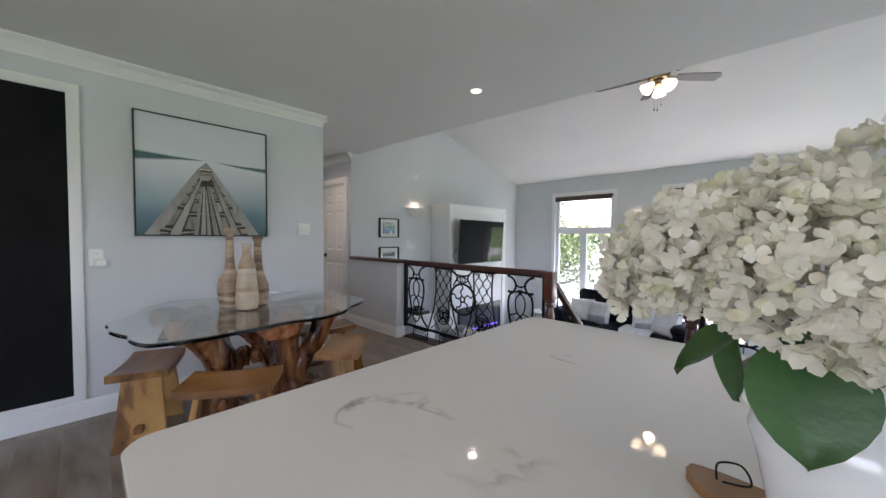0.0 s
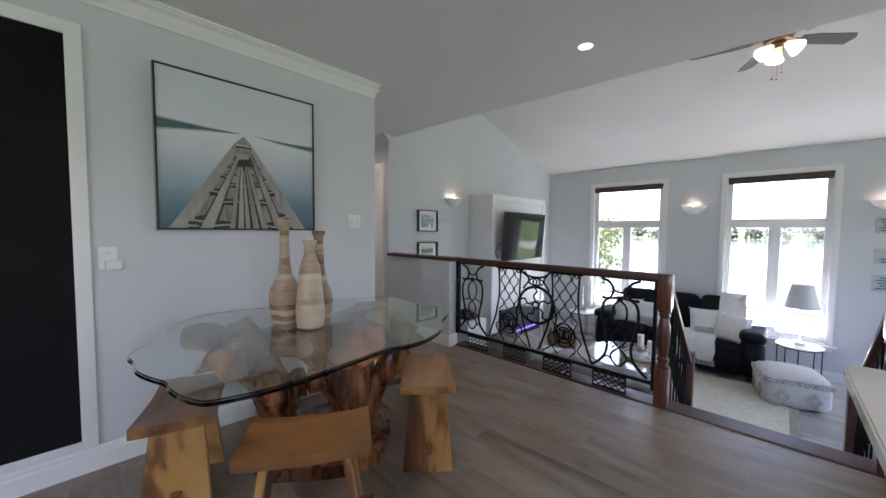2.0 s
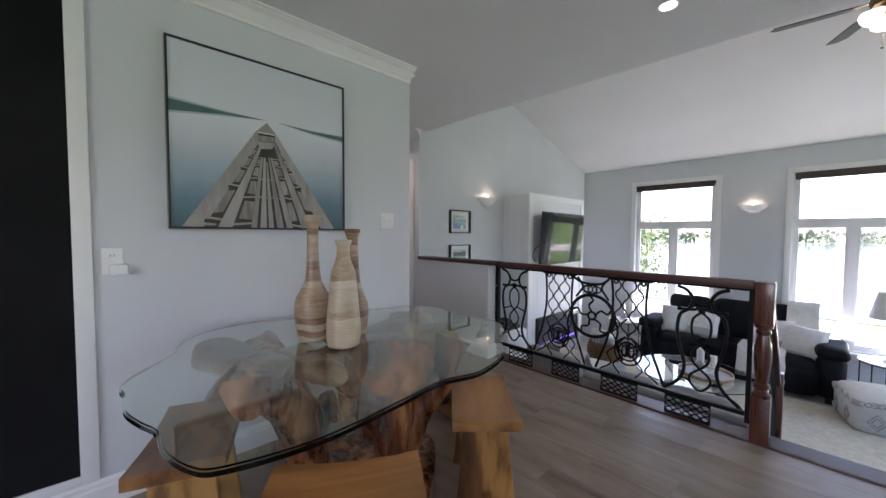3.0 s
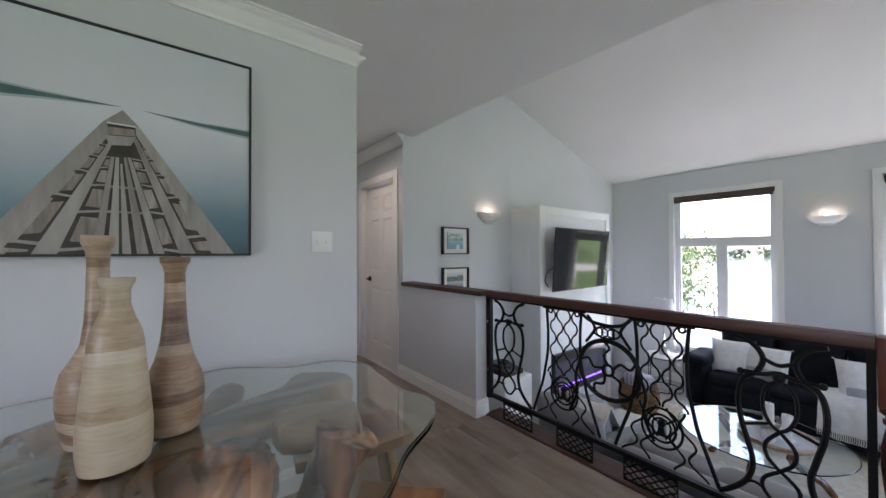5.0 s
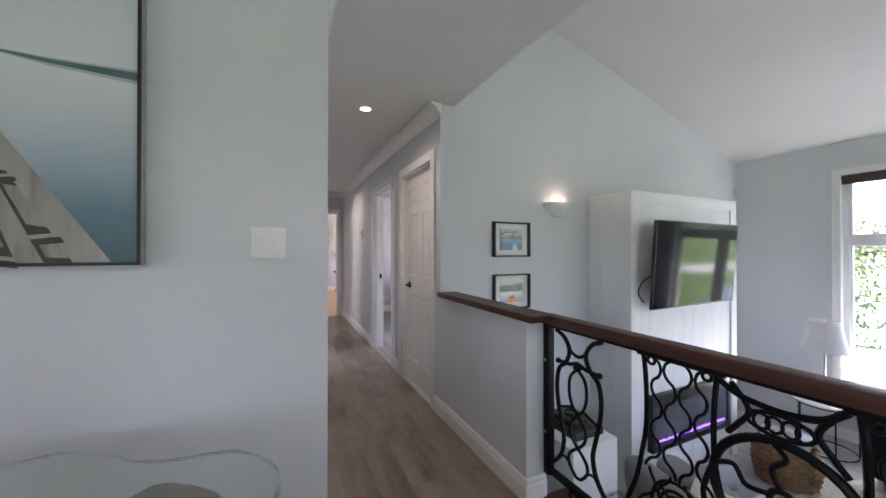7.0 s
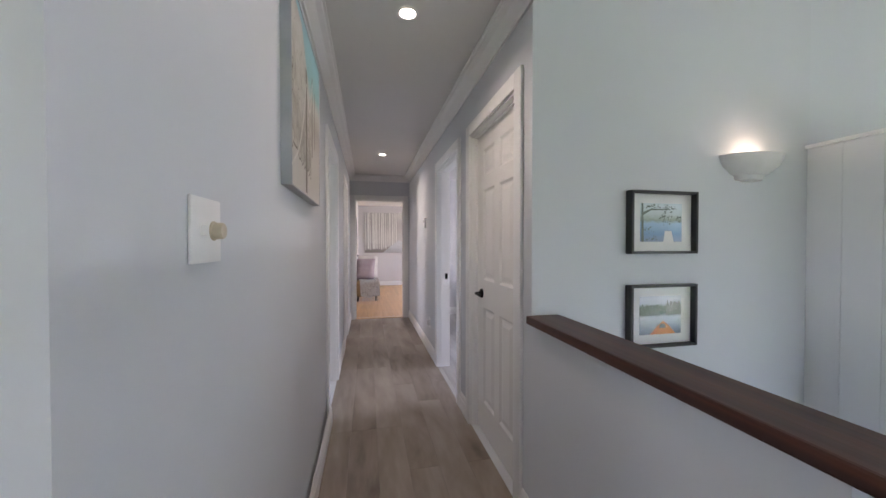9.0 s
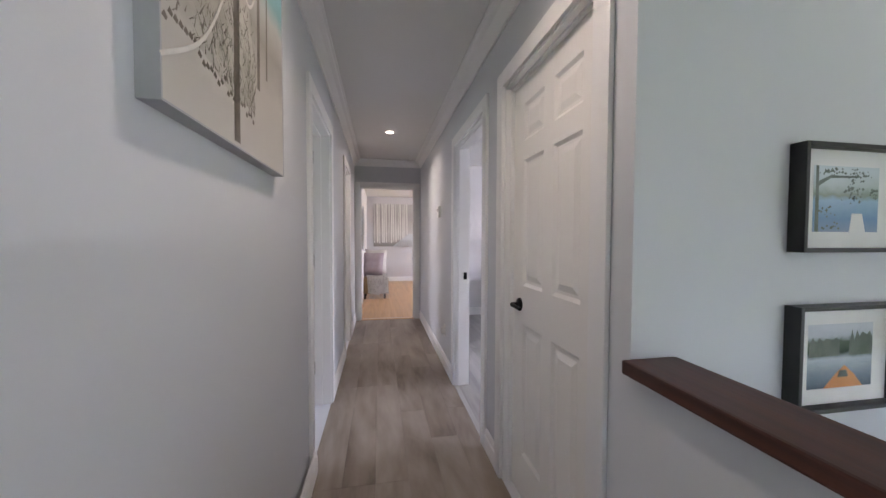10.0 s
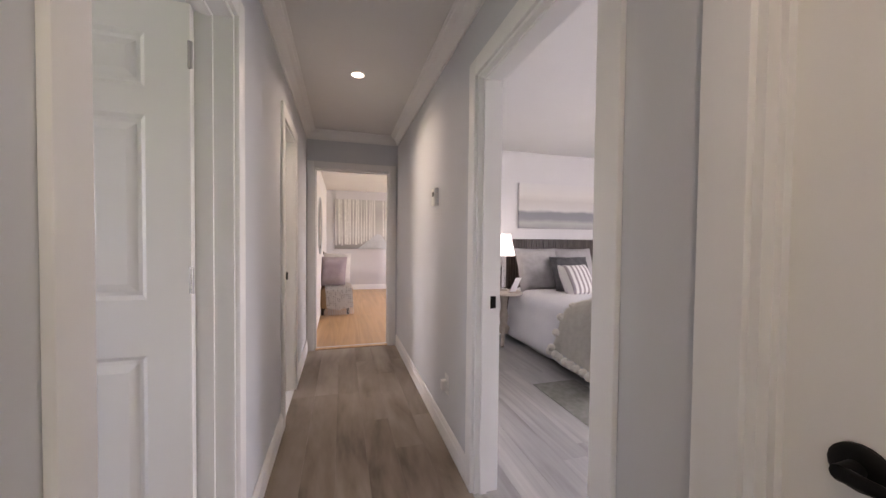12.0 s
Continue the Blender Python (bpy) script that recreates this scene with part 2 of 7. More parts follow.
def softbox(x0, y0, z0, x1, y1, z1, r=0.06, wob=0.0, seed=0, cuts=6, segs=4):
    """A padded block with rounded edges and slightly uneven faces."""
    bm = box(x0, y0, z0, x1, y1, z1)
    bmesh.ops.subdivide_edges(bm, edges=bm.edges[:], cuts=cuts, use_grid_fill=True)
    c = Vector(((x0 + x1) / 2, (y0 + y1) / 2, (z0 + z1) / 2))
    h = Vector((abs(x1 - x0) / 2, abs(y1 - y0) / 2, abs(z1 - z0) / 2))
    r = min(r, *h)
    for v in bm.verts:
        p = v.co - c
        q = Vector([max(-(h[k] - r), min(h[k] - r, p[k])) for k in range(3)])
        o = p - q
        if o.length > 1e-6:
            o = o.normalized() * r
        v.co = c + q + o
        if wob:
            v.co += noise.noise_vector(v.co * 4 + Vector((seed, 0, 0))) * wob
    return bm


def place(bm, m):
    bmesh.ops.transform(bm, matrix=m, verts=bm.verts[:])
    return bm


def mesh_of(name, bm, material, smooth=True):
    me = bpy.data.meshes.new(name)
    bmesh.ops.recalc_face_normals(bm, faces=bm.faces[:])
    bm.to_mesh(me)
    bm.free()
    for m in (material if isinstance(material, (list, tuple)) else [material]):
        me.materials.append(m)
    if smooth:
        me.polygons.foreach_set("use_smooth", [True] * len(me.polygons))
        me.set_sharp_from_angle(angle=radians(38))
    return me


def part(name, bm, material, parent, label="", smooth=True):
    ob = new(name, mesh_of(name, bm, material, smooth))
    ob.parent = parent
    if label:
        ob["label"] = label
    return ob


def thing(name, label, category, at=None, group="", kind=""):
    """An Empty at the base of a thing."""
    ob = new(name)
    ob.empty_display_size = 0.1
    if at is not None:
        ob.matrix_basis = at
    return tagged(ob, label, category, group, kind)


def solid(name, bm, material, label, category="", group="", kind="", at=None, smooth=True):
    ob = new(name, mesh_of(name, bm, material, smooth))
    if at is not None:
        ob.matrix_basis = at
    return tagged(ob, label, category, group, kind)


def structure(name, bm, material, label, smooth=False):
    return solid(name, bm, material, label, kind="structure", smooth=smooth)


def wall_bm(axis, a0, a1, c0, c1, z0, z1, holes=()):
    """A wall along an axis from a0 to a1, c0 to c1 thick, with openings (from, to, bottom, top) cut through."""
    bm = bmesh.new()
    A = sorted({a0, a1, *[h[0] for h in holes], *[h[1] for h in holes]})
    Z = sorted({z0, z1, *[h[2] for h in holes], *[h[3] for h in holes]})
    corner = {}

    def at(i, j, c):
        if (i, j, c) not in corner:
            corner[i, j, c] = bm.verts.new((A[i], c, Z[j]) if axis == "x" else (c, A[i], Z[j]))
        return corner[i, j, c]

    def filled(i, j):
        if not (0 <= i < len(A) - 1 and 0 <= j < len(Z) - 1):
            return False
        u, v = (A[i] + A[i + 1]) / 2, (Z[j] + Z[j + 1]) / 2
        return not any(p < u < q and zb < v < zt for p, q, zb, zt in holes)
    for i in range(len(A) - 1):
        for j in range(len(Z) - 1):
            if not filled(i, j):
                continue
            for c in (c0, c1):
                bm.faces.new((at(i, j, c), at(i + 1, j, c), at(i + 1, j + 1, c), at(i, j + 1, c)))
            for di, dj, e0, e1 in ((-1, 0, (i, j), (i, j + 1)), (1, 0, (i + 1, j), (i + 1, j + 1)), (0, -1, (i, j), (i + 1, j)), (0, 1, (i, j + 1), (i + 1, j + 1))):
                if not filled(i + di, j + dj):
                    bm.faces.new((at(*e0, c0), at(*e1, c0), at(*e1, c1), at(*e0, c1)))
    return bm


# ---- the large structure ----
HALL_L, HALL_R, HALL_END, CH, LOW = 2.33, 3.33, -8.66, 2.44, -0.85
TVX, WINY, EDGE = -3.99, 8.0, 3.47
DOOR_TOP = 2.04
L1, L2 = (-5.96, -5.175), (-7.62, -7.02)
D1, D2 = (-4.93, -4.15), (-6.12, -5.27)
ENDD = (2.40, 3.245)
WINDOWS = [(-3.19, -1.96), (-1.06, 0.13), (1.07, 2.26)]
WZ0, WZ1 = -0.34, 2.15

structure("wall_dining", wall_bm("y", -3.0, 2.355, -3.02, -2.90, -0.2, CH), PAINT, "pale blue-grey painted dining room wall")
structure("wall_hall_south", wall_bm("x", HALL_END, -3.02, HALL_L - 0.12, HALL_L, -0.2, CH, [(*L2, 0, DOOR_TOP), (*L1, 0, DOOR_TOP)]), PAINT, "pale grey painted hallway wall with two doorways")
structure("wall_hall_north", wall_bm("x", HALL_END, TVX - 0.12, HALL_R, HALL_R + 0.12, -0.2, CH, [(*D2, 0, DOOR_TOP), (*D1, 0, DOOR_TOP)]), PAINT, "pale grey painted hallway wall with two doorways")
structure("wall_hall_end", wall_bm("y", HALL_L - 0.12, HALL_R + 0.12, HALL_END - 0.12, HALL_END, -0.2, CH, [(*ENDD, 0, DOOR_TOP)]), PAINT, "grey end wall of the hallway with an open doorway")
structure("wall_west_living", prism(bmesh.new(), [(TVX - 0.12, HALL_R), (TVX, HALL_R), (TVX, 4.95), (-4.215, WINY + 0.15), (-4.335, WINY + 0.15), (TVX - 0.12, 4.95)], LOW - 0.1, 3.75), PAINT, "pale aqua-grey painted living room gable wall")
structure("wall_north_living", wall_bm("x", -4.30, 4.12, WINY, WINY + 0.15, LOW - 0.1, 2.62, [(a, b, WZ0, WZ1) for a, b in WINDOWS]), PAINT, "pale blue-grey window wall of the living room")
# unseen openings, added to let light onto the media wall and vault
structure("wall_east", wall_bm("y", -3.0, WINY, 4.0, 4.12, LOW - 0.1, 3.75, [(-0.9, 1.3, 0.05, 2.1), (4.3, 5.3, -0.4, 2.1), (5.42, 6.42, -0.4, 2.1), (6.54, 7.54, -0.4, 2.1)]), PAINT, "pale painted outer wall with unseen added daylight openings")
# unseen opening, added for the south fill lamp
structure("wall_south_kitchen", wall_bm("x", -3.02, 4.12, -3.12, -3.0, -0.2, CH, [(-0.9, 1.3, 0.9, 2.1)]), PAINT, "pale painted kitchen wall with an unseen added opening")
structure("wall_below_landing", box(TVX, 3.30, LOW - 0.1, 4.0, 3.42, -0.19), PAINT, "painted wall below the upper floor edge")
structure("wall_header", prism(bmesh.new(), [(TVX, 3.30), (4.0, 3.30), (4.0, EDGE + 0.20), (-0.4, EDGE + 0.11), (TVX, EDGE - 0.05)], CH + 0.06, 3.75), CEIL, "white painted drop above the flat ceiling edge")


def ceilings():
    structure("ceiling", prism(bmesh.new(), [(-3.02, -3.12), (4.12, -3.12), (4.12, EDGE + 0.20), (-0.4, EDGE + 0.11), (-3.02, EDGE - 0.012)], CH, CH + 0.06), CEIL, "flat white painted kitchen and dining ceiling")
    structure("ceiling_hall", box(HALL_END - 0.12, HALL_L - 0.12, CH, -3.02, HALL_R + 0.12, CH + 0.06), CEIL, "flat white painted hallway ceiling")
    bm = bmesh.new()
    prism(bm, [(EDGE - 0.1, 3.583), (WINY + 0.15, 2.485), (WINY + 0.15, 2.62), (EDGE - 0.1, 3.723)], -4.40, 4.12, "x")
    structure("ceiling_vault", bm, CEIL, "sloping white painted living room ceiling")


ceilings()


def floors():
    structure("floor", box(-3.02, -3.12, -0.2, 4.12, 3.42, -0.012), PLANK, "grey-brown wood-look plank floor")
    structure("floor_hall", box(HALL_END - 0.12, HALL_L - 0.12, -0.2, -3.02, HALL_R, -0.012), PLANK, "grey-brown wood-look hallway floor")
    structure("floor_living", box(-4.25, 3.30, LOW - 0.2, 4.12, WINY + 0.15, LOW), PLANKG, "grey wood-look floor of the sunken living room")


floors()


def side_rooms():
    # bedroom
    structure("wall_bedroom_west", box(-8.90, 3.45, -0.2, -8.78, 7.5, CH), LILAC, "lilac-grey bedroom wall behind the bed")
    structure("wall_bedroom_east", box(-4.45, 3.45, -0.2, -4.34, 7.5, CH), LILAC, "lilac-grey bedroom wall")
    # opening out of view, added for the bedroom fill lamp
    structure("wall_bedroom_north", wall_bm("x", -8.9, -4.34, 7.3, 7.42, -0.2, CH, [(-6.4, -4.6, 0.85, 2.15)]), LILAC, "lilac-grey bedroom wall with an unseen added opening")
    structure("floor_bedroom", box(-8.9, HALL_R + 0.0, -0.2, -4.34, 7.42, -0.004), PLANKG, "grey wood-look bedroom floor")
    structure("ceiling_bedroom", box(-8.9, 3.45, CH, -4.34, 7.42, CH + 0.06), CEIL, "white bedroom ceiling")
    # far room
    structure("wall_far_room_west", box(-13.6, 2.2, -0.2, -13.5, 6.1, CH), LILAC, "lilac-grey wall with a large canvas")
    structure("wall_far_room_south", box(-13.6, 2.18, -0.2, -8.781, 2.34, CH), WHITE, "white wall of the far room")
    # opening out of view, added for the far room fill lamp
    structure("wall_far_room_north", wall_bm("x", -13.6, -8.90, 5.95, 6.05, -0.2, CH, [(-12.1, -10.3, 0.8, 2.2)]), LILAC, "lilac-grey wall with an unseen added opening")
    structure("floor_far_room", box(-13.6, 2.18, -0.2, HALL_END - 0.06, 6.05, -0.003), OAK, "honey oak wood-look floor of the far room")
    structure("ceiling_far_room", box(-13.6, 2.18, CH, HALL_END - 0.12, 6.05, CH + 0.06), CEIL, "white ceiling of the far room")
    # bathroom and small room on the south side
    for nm, a, b in (("bathroom", -6.6, -3.02), ("small_room", -8.66, -6.6)):
        structure("floor_" + nm, box(a, -0.6, -0.2, b, HALL_L - 0.02, -0.003), TILE, "pale stone tiled floor")
        structure("ceiling_" + nm, box(a, -0.6, CH, b, HALL_L - 0.12, CH + 0.06), CEIL, "white ceiling")
        structure("wall_" + nm + "_west", box(a, -0.6, -0.2, a + 0.06, HALL_L - 0.12, CH), PAINT, "pale grey wall")
        structure("wall_" + nm + "_east", box(b - 0.06, -0.6, -0.2, b, HALL_L - 0.12, CH), PAINT, "pale grey wall")
        c = -5.0 if nm == "bathroom" else -7.4
        # opening out of view, added for this room's fill lamp
        structure("wall_" + nm + "_south", wall_bm("x", a, b, -0.6, -0.5, -0.2, CH, [(c - 0.45, c + 0.45, 1.1, 2.1)]), PAINT, "pale grey wall with an unseen added opening")


side_rooms()


# ---- trim, doors and windows ----


def moulding(name, profile, p, q, out, material, label, z=0.0, extra=0.0):
    """A trim strip from p to q (x, y) with a profile of (out, up) rows; out is the unit way from the wall."""
    bm = bmesh.new()
    a, b, o = Vector((*p, 0)), Vector((*q, 0)), Vector((*out, 0))
    ra = [bm.verts.new(a + o * u + Vector((0, 0, z + v))) for u, v in profile]
    rb = [bm.verts.new(b + o * u + Vector((0, 0, z + v))) for u, v in profile]
    k = len(ra)
    for i in range(k):
        bm.faces.new((ra[i], ra[(i + 1) % k], rb[(i + 1) % k], rb[i]))
    bm.faces.new(ra[::-1]), bm.faces.new(rb)
    return structure(name, bm, material, label, smooth=False)


BASE = [(0.0005, 0.0), (0.016, 0.0), (0.016, 0.085), (0.011, 0.095), (0.011, 0.108), (0.005, 0.125), (0.0005, 0.125)]
CROWN = [(0.0005, -0.095), (0.012, -0.095), (0.016, -0.080), (0.030, -0.062), (0.050, -0.034), (0.074, -0.022), (0.080, -0.014), (0.092, -0.012), (0.092, -0.001), (0.0005, -0.001)]
BL = "white painted moulded baseboard"
moulding("baseboard_dining", BASE, (-2.9, -3.0), (-2.9, 2.366), (1, 0), WHITE, BL)
for a, b in ((-8.66, -7.69), (-6.95, -6.03), (-5.15, -2.886)):
    moulding("baseboard_hall_south", BASE, (a, HALL_L if b < -4 else HALL_L + 0.02), (b, HALL_L if b < -4 else HALL_L + 0.02), (0, 1), WHITE, BL)
for a, b in ((-8.66, -6.20), (-5.195, -5.005), (-4.075, -2.9125)):
    moulding("baseboard_hall_north", BASE, (a, HALL_R), (b, HALL_R), (0, -1), WHITE, BL)
moulding("baseboard_landing", BASE, (-2.93, HALL_R - 0.013), (-2.93, 3.45), (1, 0), WHITE, BL)
moulding("baseboard_living_north", BASE, (TVX, WINY), (4.0, WINY), (0, -1), WHITE, BL, LOW)
moulding("baseboard_living_west", BASE, (TVX, 3.5), (TVX, 4.93), (1, 0), WHITE, BL, LOW)
moulding("baseboard_far_room", BASE, (-13.5, 2.34), (-13.5, 5.95), (1, 0), WHITE, BL)
moulding("baseboard_bedroom", BASE, (-8.78, 3.45), (-8.78, 7.3), (1, 0), WHITE, BL)
CLB = "white painted crown moulding at the ceiling"
moulding("trim_crown_dining", CROWN, (-2.9, -3.0), (-2.9, 2.35), (1, 0), WHITE, CLB, CH)
moulding("trim_crown_hall_south", CROWN, (HALL_END, HALL_L), (-2.92, HALL_L), (0, 1), WHITE, CLB, CH)
moulding("trim_crown_hall_north", CROWN, (HALL_END, HALL_R), (TVX + 0.03, HALL_R), (0, -1), WHITE, CLB, CH)
moulding("trim_crown_hall_end", CROWN, (HALL_END, HALL_L), (HALL_END, HALL_R), (1, 0), WHITE, CLB, CH)


def casing(name, axis, a0, a1, wall, side, top, w=0.075):
    """Door casing on one face of a wall, mitred by butting, and the jamb lining."""
    t = 0.018
    y0, y1 = (wall + 0.0005, wall + t) if side > 0 else (wall - t, wall - 0.0005)
    bm = bmesh.new()
    for p, q, zb, zt in ((a0 - w, a0 + 0.004, 0, top + w), (a1 - 0.004, a1 + w, 0, top + w), (a0 + 0.004, a1 - 0.004, top - 0.004, top + w)):
        if axis == "x":
            add_box(bm, p, y0, zb, q, y1, zt, bevel=0.004)
        else:
            add_box(bm, y0, p, zb, y1, q, zt, bevel=0.004)
    return structure(name, bm, WHITE, "white painted door casing", smooth=True)


def jamb(name, axis, a0, a1, w0, w1, top):
    bm = bmesh.new()

    def put(p, q, u0, u1, zb, zt):
        if axis == "x":
            add_box(bm, p, u0, zb, q, u1, zt)
        else:
            add_box(bm, u0, p, zb, u1, q, zt)
    o, i = w0 - 0.002, w1 + 0.002
    put(a0, a0 + 0.018, o, i, 0, top)
    put(a1 - 0.018, a1, o, i, 0, top)
    put(a0 + 0.018, a1 - 0.018, o, i, top - 0.018, top)
    c0, c1 = (w0 + w1) / 2 - 0.034, (w0 + w1) / 2 + 0.0
    put(a0 + 0.018, a0 + 0.028, c0, c1, 0, top - 0.018)
    put(a1 - 0.028, a1 - 0.018, c0, c1, 0, top - 0.018)
    put(a0 + 0.028, a1 - 0.028, c0, c1, top - 0.028, top - 0.018)
    return structure(name, bm, WHITE, "white painted door jamb")


casing("trim_casing_bathroom", "x", *L1, HALL_L, 1, DOOR_TOP)
casing("trim_casing_small_room", "x", *L2, HALL_L, 1, DOOR_TOP)
casing("trim_casing_closet", "x", *D1, HALL_R, -1, DOOR_TOP)
casing("trim_casing_bedroom", "x", *D2, HALL_R, -1, DOOR_TOP)
casing("trim_casing_far_room", "y", *ENDD, HALL_END, 1, DOOR_TOP, 0.066)
jamb("trim_jamb_bathroom", "x", *L1, HALL_L - 0.12, HALL_L, DOOR_TOP)
jamb("trim_jamb_small_room", "x", *L2, HALL_L - 0.12, HALL_L, DOOR_TOP)
jamb("trim_jamb_closet", "x", *D1, HALL_R, HALL_R + 0.12, DOOR_TOP)
jamb("trim_jamb_bedroom", "x", *D2, HALL_R, HALL_R + 0.12, DOOR_TOP)
jamb("trim_jamb_far_room", "y", *ENDD, HALL_END - 0.12, HALL_END, DOOR_TOP)
structure("trim_threshold", box(HALL_END - 0.07, ENDD[0] + 0.02, -0.01, HALL_END + 0.0, ENDD[1] - 0.02, 0.006, bevel=0.002), OAK, "oak threshold strip")
structure("trim_threshold_bedroom", box(D2[0] + 0.018, HALL_R - 0.004, -0.01, D2[1] - 0.018, HALL_R + 0.03, 0.004), PLANKG, "grey wood-look threshold strip")


def lever(parent, x, y, z, way, turn):
    """A black lever handle on a round rose; way is the side of the door along y, turn the way it points."""
    h = part("handle", place(lathe([(0.001, 0), (0.032, 0.0), (0.032, 0.006), (0.026, 0.012), (0.012, 0.014), (0.011, 0.045), (0.001, 0.046)], 20), pose(x, y, z, -90 * way)), BLACK, parent, "black metal lever handle")
    bm = bmesh.new()
    tube(bm, [(x, y + way * 0.042, z), (x + turn * 0.02, y + way * 0.046, z), (x + turn * 0.07, y + way * 0.043, z - 0.002), (x + turn * 0.095, y + way * 0.040, z - 0.006)], lambda t: 0.0105 - 0.003 * t, 10)
    part("lever", bm, BLACK, h)


def panel_door(name, w, h, label, m):
    """A moulded six-panel door, hinged at its local x = 0, 35 mm thick about y = 0."""
    d = solid(name, bmesh.new(), DOORP, label, kind="structure", at=m)
    st, mid, T = 0.125, 0.085, 0.0175
    rails = [(0.0, 0.21), (0.85, 1.035), (1.635, 1.725), (h - 0.115, h)]
    bm = bmesh.new()
    for p, q in ((0, st), (w - st, w), (w / 2 - mid / 2, w / 2 + mid / 2)):
        add_box(bm, p, -T, 0, q, T, h)
    for zb, zt in rails:
        add_box(bm, st, -T, zb, w / 2 - mid / 2, T, zt)
        add_box(bm, w / 2 + mid / 2, -T, zb, w - st, T, zt)
    part("door_frame", bm, DOORP, d, smooth=False)
    for x0, x1 in ((st, w / 2 - mid / 2), (w / 2 + mid / 2, w - st)):
        for (a, b), (c, e) in zip(rails, rails[1:]):
            bm = bmesh.new()
            for sgn in (1, -1):
                rows = []
                for ins, dep in ((0.0, T), (0.014, T - 0.010), (0.026, T - 0.010), (0.052, T - 0.002)):
                    rows.append([bm.verts.new(v) for v in ((x0 + ins, sgn * dep, b + ins), (x1 - ins, sgn * dep, b + ins), (x1 - ins, sgn * dep, c - ins), (x0 + ins, sgn * dep, c - ins))])
                for r0, r1 in zip(rows, rows[1:]):
                    for k in range(4):
                        bm.faces.new((r0[k], r0[(k + 1) % 4], r1[(k + 1) % 4], r1[k]))
                bm.faces.new(rows[-1])
            part("panel", bm, DOORP, d, smooth=False)
    return d


d1 = panel_door("door_1", 0.739, 2.015, "closed white six-panel hallway door", pose(D1[1] - 0.0205, HALL_R + 0.062, 0.006, 0, 0, 180))
lever(d1, 0.645, 0.0175, 0.94, 1, -1)
d2 = panel_door("door_2", 0.70, 2.015, "open white six-panel bathroom door", pose(L1[0] + 0.045, HALL_L - 0.115, 0.006, 0, 0, -88))
lever(d2, 0.64, 0.0175, 0.95, 1, -1)
for hz in (0.25, 1.05, 1.80):
    bm = lathe([(0.006, 0), (0.006, 0.09)], 10)
    add_box(bm, -0.010, 0.001, 0.0, 0.002, 0.003, 0.09)
    part("hinge", place(bm, pose(0.0, 0.022, hz)), CHROME, d2, "satin nickel hinge")
d3 = panel_door("door_3", 0.56, 2.015, "open white six-panel door", pose(L2[1] - 0.03, HALL_L - 0.13, 0.006, 0, 0, -100))
for nm, x, y in (("bedroom", D2[0] + 0.02, HALL_R + 0.085), ("small_room", L2[0] + 0.02, HALL_L - 0.06)):
    solid("latch_plate", box(x, y - 0.014, 0.915, x + 0.004, y + 0.014, 0.975, bevel=0.001), BLACK, "black metal strike plate on a white door jamb", "strike plate", at=None)

SHADE = surf("brown_woven_shade", (0.055, 0.040, 0.032), (0.075, 0.055, 0.045), 30, 0.8, bump=0.4, fine=300)


